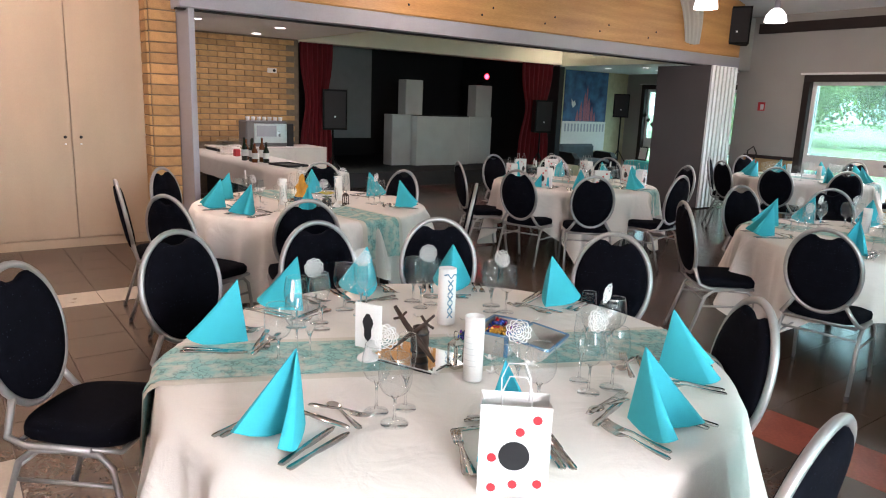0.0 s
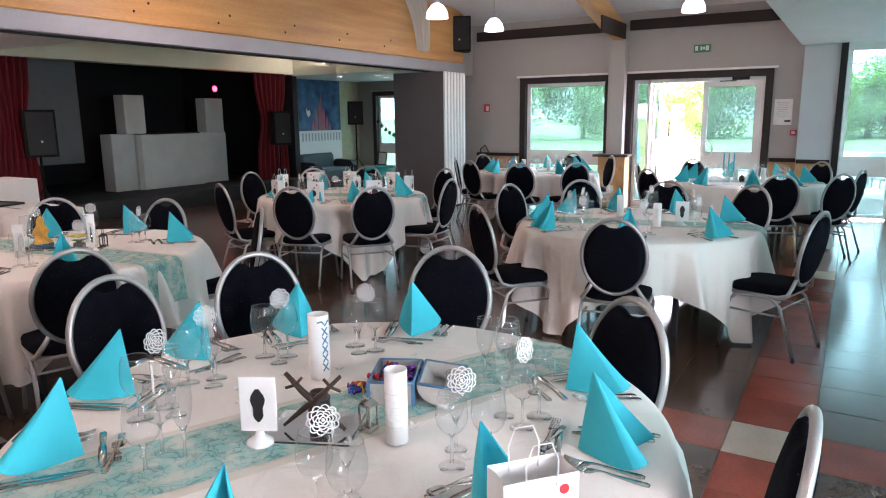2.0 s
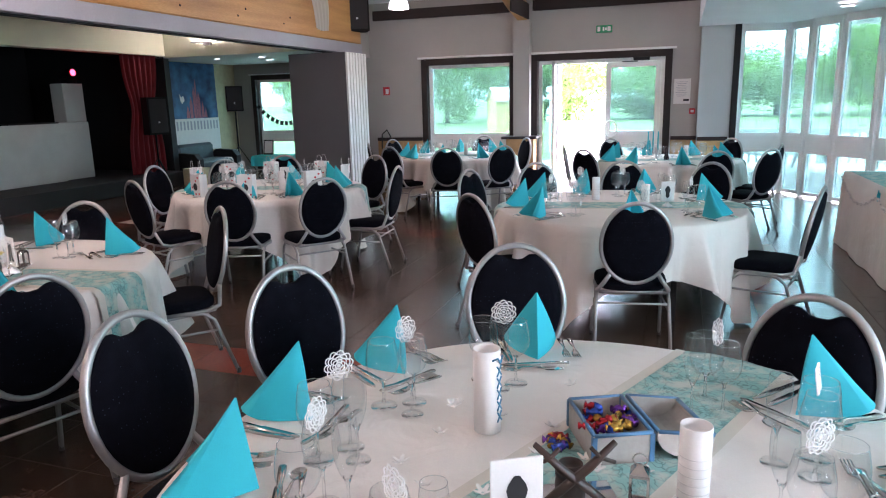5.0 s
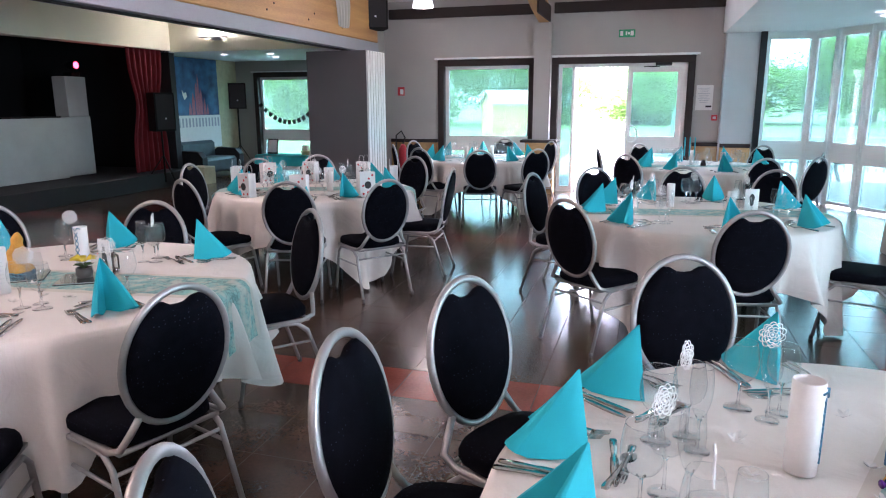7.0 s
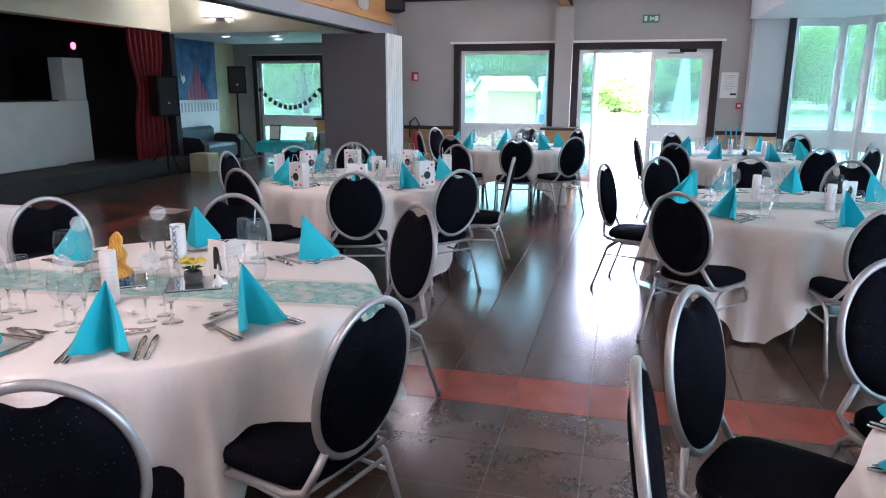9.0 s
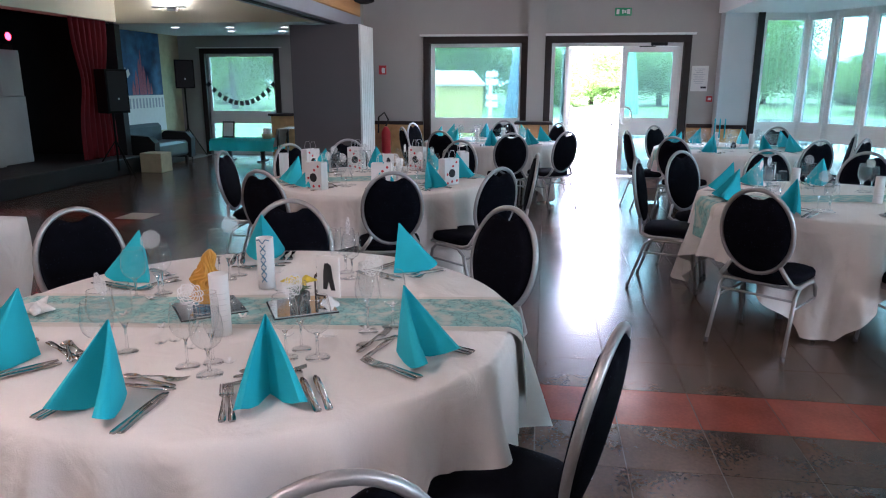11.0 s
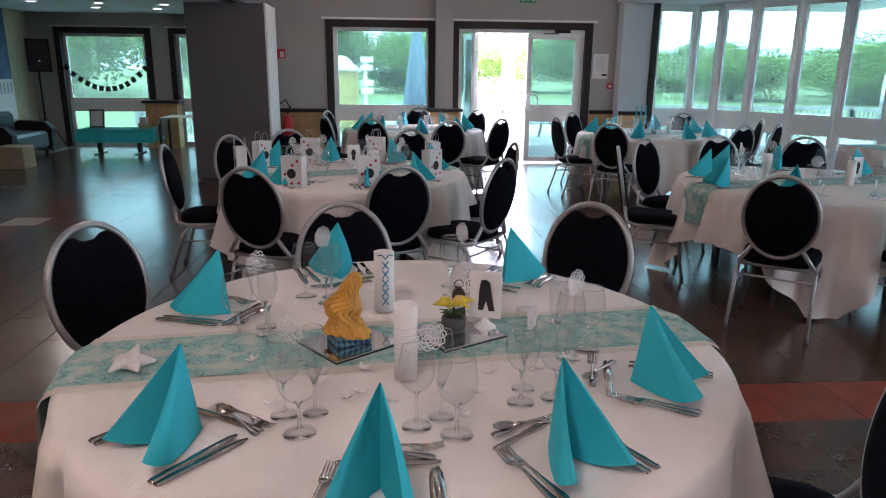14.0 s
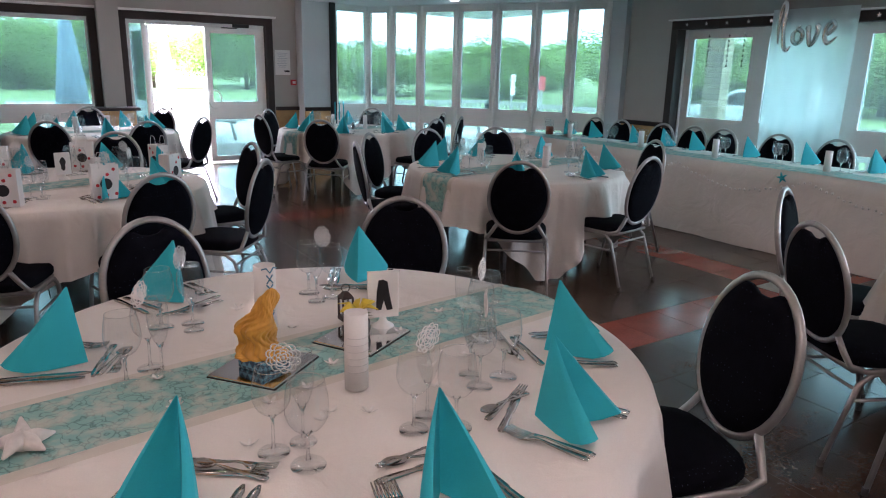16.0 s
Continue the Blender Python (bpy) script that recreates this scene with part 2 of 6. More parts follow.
def wall_with_openings(name, axis, at, thick, lo, hi, z1, openings, material, label=""):
    """A wall along x (axis 'y') or along y (axis 'x') whose inner face is at `at`; thick is signed outwards."""
    b = Build()

    def slab(u0, u1, za, zb):
        if u1 - u0 < 1e-4 or zb - za < 1e-4:
            return
        if axis == "y":
            b.span((u0, at, za), (u1, at + thick, zb))
        else:
            b.span((at, u0, za), (at + thick, u1, zb))
    u = lo
    for u0, u1, za, zb in sorted(openings):
        slab(u, u0, 0, z1)
        slab(u0, u1, 0, za)
        slab(u0, u1, zb, z1)
        u = u1
    slab(u, hi, 0, z1)
    return structure(name, b, material, label)


wall_with_openings("wall_north", "y", 12.0, 0.3, -5.6, 1.0, 4.6,
                   [(-4.36, -2.60, 0.0, 2.30), (-2.32, 0.0, 0.0, 2.30)], WALL, "grey painted end wall with terrace window and door")
wall_with_openings("wall_east", "x", 4.0, 0.3, -3.2, 8.0, 4.6, [(-0.6, 7.1, 0.0, 2.26)], WALL, "grey painted wall with a long window")
wall_with_openings("wall_south", "y", -3.0, -0.2, -6.2, 4.3, 5.6, [], WALL)
wall_with_openings("wall_cupboards", "x", -6.08, -0.2, -3.2, 1.71, 4.6, [], WALL)
wall_with_openings("wall_stage_room_south", "y", 1.65, -0.2, -9.9, -6.36, 3.4, [], WALL)
wall_with_openings("wall_stage_room_north", "y", 14.5, 0.3, -10.5, -5.6, 3.4,
                   [(-9.70, -7.92, 0.0, 2.26), (-7.58, -6.3, 0.0, 2.26)], WALL)
structure("wall_stage_room_east", Build().span((-5.6, 12.301, 0), (-5.3, 14.499, 3.4)), WALL)
structure("wall_poster", Build().span((-10.5, 11.601, 0), (-10.2, 14.5, 3.4)), PALEBRICK, "cream brick wall behind the sofa")
structure("wall_stage_header", Build().span((-9.9, 5.05, 2.55), (-9.6, 11.45, 3.4)), CREAM, "cream plaster header above the stage")
structure("wall_brick_backing", Build().span((-9.9, 1.65, 0), (-9.606, 5.05, 3.4)), MORTAR, "yellow brick wall behind the bar")
structure("wall_stage_back", Build().span((-13.5, 5.0, 0.0), (-13.3, 11.5, 3.0)), BLACK, "black back wall of the stage")
structure("wall_stage_side_1", Build().span((-13.3, 4.85, 0), (-9.9, 5.05, 3.0)), BLACK)
structure("wall_stage_side_2", Build().span((-13.3, 11.45, 0), (-9.66, 11.6, 3.0)), BLACK)
structure("ceiling_stage", Build().span((-13.5, 4.85, 3.0), (-9.9, 11.6, 3.1)), BLACK)
structure("stage", Build().span((-13.3, 5.05, 0), (-9.35, 11.45, 0.28), 0.01), BLACK, "low black stage platform")

# pilaster, column and bay piers
structure("pilaster", Build().span((0.42, 11.72, 0), (0.84, 12.0, 2.62)).span((0.84, 11.72, 0), (1.0, 12.0, 2.62)), PILASTER, "pale grey wall pilaster")
structure("bay_post", Build().span((0.90, 11.66, 0), (0.99, 11.72, 2.60)), BLACK)
structure("column", Build().span((-2.60, 11.78, 0.92), (-2.32, 12.0, 2.86)), WALL, "grey wall column")
structure("column_base", Build().span((-2.70, 11.66, 0), (-2.22, 12.0, 0.88)), BRICK, "brick column base")
structure("column_base_cap", Build().span((-2.78, 11.58, 0.88), (-2.16, 12.0, 0.925), 0.008), DARKWOOD)

# ceilings: main roof slopes up from the end wall, flat ceilings over the bay and the stage room
slope = math.tan(radians(14))
b = Build()
vs = [(-5.7, 12.3, 3.25), (0.42, 12.3, 3.25), (0.42, 4.0, 3.25 + 8.3 * slope), (-5.7, 4.0, 3.25 + 8.3 * slope),
      (0.42, -3.2, 3.25 + 1.1 * slope), (-5.7, -3.2, 3.25 + 1.1 * slope)]
b.add(vs + [(x, y, z + 0.1) for x, y, z in vs], [(0, 3, 2, 1), (3, 5, 4, 2), (6, 7, 8, 9), (9, 8, 10, 11)])
structure("ceiling_hall", b, WHITE, "white sloping ceiling")
structure("ceiling_bay", Build().span((0.42, -3.2, 2.60), (4.6, 12.3, 2.75)), WHITE, "flat white ceiling over the bay")
structure("ceiling_bay_fascia", Build().span((0.38, -3.2, 2.60), (0.42, 11.72, 5.6)).span((0.38, 11.72, 2.622), (0.42, 12.0, 5.6)), WHITE)
structure("ceiling_hall_west_fascia", Build().span((-6.2, -3.2, 2.9), (-5.72, 1.62, 5.6)), WHITE)
b = Build().span((-9.9, 1.45, 2.57), (-5.56, 5.05, 2.7)).span((-10.2, 11.45, 2.52), (-5.6, 14.5, 2.7)).span((-9.9, 5.0, 3.3), (-5.56, 11.5, 3.4))
structure("ceiling_stage_room", b, WHITE)
structure("ceiling_step", Build().span((-9.6, 5.05, 2.571), (-5.56, 5.07, 3.3)).span((-9.6, 11.43, 2.521), (-5.56, 11.45, 3.3)), CREAM, "cream step in the ceiling")

# glulam beam with the partition track under it
beam = thing("glulam_beam", "varnished laminated timber beam above the folding partition", "beam")
part("timber", Build().span((-5.52, 1.45, 2.58), (-5.30, 11.45, 3.55), 0.015), GLULAM, beam)
part("track", Build().span((-5.62, 1.9, 2.40), (-5.31, 11.5, 2.579), 0.006), GREYMETAL, beam, "grey painted steel partition track")
part("slot", Build().span((-5.50, 1.9, 2.385), (-5.42, 11.5, 2.402)), BLACK, beam, "dark slot of the track")
bb = Build()
for i in range(7):
    for j, z in enumerate((2.70, 2.80)):
        y = 3.4 + 1.1 * i + 0.18 * j
        bb.lathe([(0.0, 0.008), (0.012, 0.006), (0.016, 0)], 8, pose(-5.30, y, z, 0, 90, 0))
part("bolt", bb, DARKWOOD, beam, "dark bolt heads")
structure("wall_above_beam", Build().span((-5.72, 1.4, 3.3), (-5.53, 12.0, 5.6)), WHITE)

structure("wall_beam_end", Build().span((-5.72, 11.501, 2.38), (-5.40, 11.998, 3.298)), WALL)

# rafters
for i, (x, y1) in enumerate(((-2.46, 11.9), (0.62, 11.8))):
    z0 = 2.86 if i == 0 else 2.62
    r = thing("rafter", "varnished timber roof rafter ending at the wall", "rafter", group="roof rafters")
    pts = [(x, y1, z0), (x, y1, z0 + 0.28), (x, 4.0, 3.2 + 8.0 * slope), (x, 4.0, 2.72 + 8.0 * slope), (x, y1 - 0.8, z0 + 0.12)]
    vs = [(x - 0.08, y, z) for _, y, z in pts] + [(x + 0.08, y, z) for _, y, z in pts]
    n = len(pts)
    part("timber", Build().add(vs, [tuple(range(n)), tuple(range(n, 2 * n))[::-1]] + [(k, n + k, n + (k + 1) % n, (k + 1) % n) for k in range(n)]), GLULAM, r)
    # dark bar along one side puts the rafter's shade into colour
    part("shadow_strip", Build().span((x + 0.083, 10.6, z0 + 0.02), (x + 0.11, y1, z0 + 0.27)), DARKWOOD, r, "dark strip drawn as the shade beside the rafter")
structure("trim_cornice", Build().span((-5.28, 11.94, 3.02), (-2.62, 12.0, 3.19)).span((-2.30, 11.94, 3.02), (0.40, 12.0, 3.19)), DARKWOOD, "dark stained cornice board")

# wainscot: brick-coloured panels with a dark rail
for i, (xa, xb) in enumerate(((-5.28, -4.37), (0.02, 0.42), (0.43, 0.88))):
    y = 11.99 if i < 2 else 11.715
    structure("wainscot_%d" % (i + 1), Build().span((xa, y - 0.03, 0), (xb, y, 0.84)), BRICK, "brick wainscot")
    structure("wainscot_rail_%d" % (i + 1), Build().span((xa, y - 0.06, 0.84), (xb, y, 0.90), 0.006), DARKWOOD)

# ---- windows ----


def frame_bars(b, horiz, at, u0, u1, z0, z1, w, d0, d1):
    """Four bars of a rectangular frame lying along x (horiz 'x') or y."""
    for a, c, e, f in ((u0, u0 + w, z0, z1), (u1 - w, u1, z0, z1), (u0 + w, u1 - w, z0, z0 + w), (u0 + w, u1 - w, z1 - w, z1)):
        if horiz == "x":
            b.span((a, at + d0, e), (c, at + d1, f))
        else:
            b.span((at + d0, a, e), (at + d1, c, f))
    return b


def casing(name, horiz, at, u0, u1, z1, side):
    """Dark casing round three sides of an opening, proud of the wall; side -1 faces the lower coordinate."""
    b = Build()
    w = 0.11
    lo, hi = (at - 0.05, at + 0.12) if side < 0 else (at - 0.12, at + 0.05)
    for a, c, e, f in ((u0, u0 + w, 0.0, z1 - w), (u1 - w, u1, 0.0, z1 - w), (u0, u1, z1 - w, z1)):
        b.span((a, lo, e), (c, hi, f), 0.004) if horiz == "x" else b.span((lo, a, e), (hi, c, f), 0.004)
    cap = Build()
    cap.span((u0 - 0.06, lo - 0.012, z1 + 0.002), (u1 + 0.06, hi - 0.02, z1 + 0.022), 0.003) if horiz == "x" else cap.span((lo - 0.012, u0 - 0.06, z1 + 0.002), (hi - 0.02, u1 + 0.06, z1 + 0.022), 0.003)
    ob = structure(name, b, DARKWOOD, "dark stained wooden casing")
    part("cap_strip", cap, PVC, ob, "thin white cap strip")
    return ob


def pane(parent, horiz, at, u0, u1, z0, z1, name="pane"):
    b = Build()
    b.span((u0, at - 0.004, z0), (u1, at + 0.004, z1)) if horiz == "x" else b.span((at - 0.004, u0, z0), (at + 0.004, u1, z1))
    ob = part(name, b, PANE, parent, "clear window glass")
    return ob


def window(name, horiz, at, u0, u1, z0, z1, sill, label):
    """Fixed window with a low lower light: frame, transom and panes."""
    w = tagged(new(name), label, "", "", "structure")
    part("window_frame", frame_bars(Build(), horiz, at, u0 - 0.025, u1 + 0.025, z0, z1 + 0.025, 0.085, -0.03, 0.03), PVC, w)
    b = Build()
    b.span((u0 + 0.06, at - 0.028, sill - 0.26), (u1 - 0.06, at + 0.028, sill)) if horiz == "x" else b.span((at - 0.028, u0 + 0.06, sill - 0.26), (at + 0.028, u1 - 0.06, sill))
    part("transom", b, PVC, w)
    pane(w, horiz, at, u0 + 0.06, u1 - 0.06, sill, z1 - 0.06)
    pane(w, horiz, at, u0 + 0.06, u1 - 0.06, z0 + 0.06, sill - 0.26)
    return w


casing("trim_window", "x", 12.0, -4.36, -2.60, 2.30, -1)
window("window_1", "x", 12.1, -4.24, -2.68, 0.0, 2.19, 0.96, "white framed terrace window")
casing("trim_door", "x", 12.0, -2.32, 0.0, 2.30, -1)
casing("trim_stage_room_window", "x", 14.5, -9.70, -7.92, 2.26, -1)
window("window_2", "x", 14.6, -9.59, -8.03, 0.0, 2.15, 0.94, "white framed window of the stage room")
casing("trim_stage_room_door", "x", 14.5, -7.58, -6.3, 2.26, -1)
window("window_3", "x", 14.6, -7.47, -6.41, 0.0, 2.15, 0.94, "white framed glazed door of the stage room")
structure("wall_stage_room_pier", Build().span((-8.05, 14.2, 0), (-7.45, 14.5, 0.86)), BRICK, "brick half pier")
structure("wall_stage_room_pier_cap", Build().span((-8.1, 14.15, 0.86), (-7.4, 14.5, 0.91), 0.006), DARKWOOD)
structure("blind_rail", Build().span((-4.42, 11.93, 2.315), (-2.56, 11.965, 2.335)).span((-2.34, 11.93, 2.315), (0.06, 11.965, 2.335)), PVC)

# terrace door: side light, an open leaf swung outwards and a closed leaf
door = tagged(new("door_1"), "white glazed terrace double door standing open", "", "", "structure")
part("door_frame", Build().span((-2.21, 12.07, 0), (-2.15, 12.13, 2.19)).span((-1.98, 12.07, 0), (-1.93, 12.13, 2.19)).span((-0.17, 12.07, 0), (-0.11, 12.13, 2.19))
     .span((-2.15, 12.07, 2.13), (-0.17, 12.13, 2.19)).span((-2.15, 12.07, 0.0), (-1.98, 12.13, 0.1)), PVC, door)
pane(door, "x", 12.1, -2.15, -1.98, 0.1, 2.13, "side_pane")


def leaf_of_door(parent, m, width):
    b = frame_bars(Build(), "x", 0.0, 0.0, width, 0.02, 2.127, 0.085, -0.03, 0.03)
    b.span((0.085, -0.028, 0.70), (width - 0.085, 0.028, 0.98))
    lf = part("door_leaf", b, PVC, parent)
    lf.matrix_local = m
    for za, zb in ((0.105, 0.70), (0.98, 2.042)):
        pane(lf, "x", 0.0, 0.085, width - 0.085, za, zb)
    ring = [(0.10 + 0.10 * math.cos(a), -0.07, 1.02 + 0.14 * math.sin(a)) for a in [math.radians(k * 15) for k in range(24)]]
    part("door_handle", Build().tube(ring, 0.013, 8, True).box((0.04, -0.045, 1.1), (0.05, 0.05, 0.03)).box((0.04, -0.045, 0.94), (0.05, 0.05, 0.03)), PVC, lf, "white ring handle")
    return lf


leaf_of_door(door, pose(-1.06, 12.1, 0), 0.888)
leaf_of_door(door, pose(-1.90, 12.14, 0, 0, 0, 96), 0.85)
part("closer", Build().span((-0.62, 12.02, 2.14), (-0.36, 12.07, 2.20), 0.006).span((-0.80, 12.03, 2.12), (-0.55, 12.05, 2.135)), BLACK, door, "black door closer")

# bay: eight tall lights on a bow plan
BAY = [(0.97, 11.76), (1.71, 11.91), (1.96, 11.49), (2.26, 10.99), (2.62, 10.40), (2.97, 9.81), (3.32, 9.25), (3.62, 8.75), (3.90, 8.28)]
bay = tagged(new("window_4"), "tall white framed bay window on a bow plan", "", "", "structure")
for (xa, ya), (xb, yb) in zip(BAY, BAY[1:]):
    d = math.hypot(xb - xa, yb - ya)
    m = pose(xa, ya, 0, 0, 0, math.degrees(math.atan2(yb - ya, xb - xa)))
    b = frame_bars(Build(), "x", 0, 0.03, d - 0.03, 0.03, 2.54, 0.05, -0.03, 0.03).span((0.08, -0.028, 0.66), (d - 0.08, 0.028, 0.95))
    b.span((0.0, -0.03, 2.535), (d, 0.03, 2.66))
    f = part("window_frame", b, PVC, bay)
    f.matrix_local = m
    for za, zb in ((0.08, 0.66), (0.95, 2.49)):
        pane(f, "x", 0, 0.08, d - 0.08, za, zb)
for x, y in BAY:
    part("mullion", Build().box((x, y, 1.30), (0.09, 0.09, 2.60), None, 0.012), PVC, bay)
b = Build()
b.prism([(x, y) for x, y in BAY] + [(4.3, 8.2), (4.6, 12.3), (0.97, 12.3)], 2.56, 2.598)
structure("bay_head", b, PVC)
structure("wall_bay_pier", Build().span((3.90, 7.95, 0), (4.3, 8.26, 2.62)), PILASTER, "pale pier beside the bay")
structure("wainscot_4", Build().span((3.965, 7.12, 0), (4.0, 7.94, 0.84)), BRICK, "brick wainscot")
structure("wainscot_rail_4", Build().span((3.92, 7.12, 0.84), (4.0, 7.94, 0.90), 0.006), DARKWOOD)

# east window behind the head table
casing("trim_east_window", "y", 4.0, -0.6, 7.1, 2.26, 1)
ew = tagged(new("window_5"), "long white framed window behind the head table", "", "", "structure")
cuts = [6.985, 5.895, 4.70, 3.45, 2.2, 0.95, -0.49]
for ya, yb in zip(cuts[1:], cuts):
    f = part("window_frame", frame_bars(Build(), "y", 4.12, ya, yb, 0.0, 2.15, 0.115, -0.03, 0.03).span((4.092, ya + 0.115, 0.72), (4.148, yb - 0.115, 1.0)), PVC, ew)
    pane(f, "y", 4.12, ya + 0.115, yb - 0.115, 1.0, 2.035)
    pane(f, "y", 4.12, ya + 0.115, yb - 0.115, 0.115, 0.72)

part("window_frame", Build().span((4.055, 6.987, 0.0), (4.15, 7.098, 2.15)).span((4.055, -0.598, 2.152), (4.15, 7.098, 2.258)), PVC, ew)

# ---- parked folding partition ----
folding = thing("folding_partition", "grey folding partition parked as a stack beside the beam end", "partition")
for i in range(7):
    y = 10.20 + 0.108 * i
    pn = part("panel", Build().span((-6.05, y, 0.02), (-5.01, y + 0.085, 2.37), 0.004), PARTITION, folding)
    part("edge_profile", Build().span((-5.009, y + 0.004, 0.02), (-4.975, y + 0.081, 2.37), 0.006), PVC, pn, "white edge profile")

# ---- cupboards and brick pier ----
for i in range(4):
    y1 = 1.70 - i * 0.70
    cup = thing("cupboard", "tall beige melamine built-in cupboard with two doors", "cupboard", pose(-6.0, y1, 0), "wall cupboards")
    part("carcass", Build().span((-0.08, -0.698, 0), (-0.022, -0.002, 2.9)), MELAMINE, cup)
    part("plinth", Build().span((-0.06, -0.70, 0), (-0.012, 0, 0.09)), MELAMINE, cup)
    part("door", Build().span((-0.02, -0.696, 0.10), (0.0, -0.004, 2.88), 0.003), MELAMINE, cup)
    yk = -0.62 if i % 2 == 0 else -0.06
    part("knob", Build().lathe([(0, 0.03), (0.013, 0.026), (0.016, 0.016), (0.007, 0.008), (0.007, 0)], 12, pose(0, yk, 1.12, 0, 90, 0)), BLACK, cup, "small black knob")
    part("lock", Build().lathe([(0, 0.006), (0.009, 0.005), (0.01, 0)], 10, pose(0, yk, 1.05, 0, 90, 0)), ALU, cup, "small steel lock")
structure("wall_pier_core", Build().span((-6.35, 1.715, 0), (-5.77, 1.985, 2.58)), MORTAR, "yellow brick pier")
structure("pier_jamb", Build().span((-5.80, 1.99, 0), (-5.35, 2.05, 2.40), 0.004), GREYMETAL, "grey steel jamb of the partition")

# ---- outside ----
structure("ground", Build().span((-400, 15.2, -0.45), (600, 600, -0.40)).span((4.7, -300, -0.45), (600, 15.2, -0.40)).span((-400, -300, -0.45), (-13.6, 15.2, -0.40)), GRASS, "green meadow round the building")
structure("car_park", Build().span((-3.5, 18.0, -0.399), (9.0, 40, -0.33)), PAVING, "pale gravel yard beyond the terrace")
structure("terrace", Build().span((-6.0, 12.3, -0.39), (9.0, 18.0, -0.05)).span((4.31, -3, -0.39), (9.0, 12.3, -0.06)).span((1.0, 11.0, -0.39), (4.31, 12.3, -0.06)).span((-10, 14.8, -0.39), (-6, 18, -0.06)), PAVING, "pale paved terrace")

# ---- chairs ----
FABRIC = mat("dark_navy_upholstery", (0.0045, 0.0048, 0.008), 0.95, vary=0.25, scale=25, bump=0.25, fine=400, spec=0.05)
TUBE = mat("silver_painted_tube", (0.40, 0.39, 0.38), 0.42, 0.65, vary=0.06, scale=9, bump=0.03, fine=180)
RUBBER = mat("grey_rubber", (0.10, 0.10, 0.10), 0.7)


fx = FABRIC.node_tree   # tiny pale woven specks
fv, fr, fm, fc = (fx.nodes.new(k) for k in ("ShaderNodeTexVoronoi", "ShaderNodeMath", "ShaderNodeMixRGB", "ShaderNodeTexCoord"))
fv.inputs["Scale"].default_value, fv.inputs["Randomness"].default_value = 55.0, 0.35
fr.operation, fr.inputs[1].default_value = "LESS_THAN", 0.11
fm.inputs[2].default_value = (0.035, 0.042, 0.060, 1)
fx.links.new(fc.outputs["Object"], fv.inputs["Vector"])
fx.links.new(fv.outputs["Distance"], fr.inputs[0])
fx.links.new(fr.outputs[0], fm.inputs[0])
old = fx.nodes["Principled BSDF"].inputs["Base Color"].links[0].from_socket
fx.links.new(old, fm.inputs[1])
fx.links.new(fm.outputs[0], fx.nodes["Principled BSDF"].inputs["Base Color"])


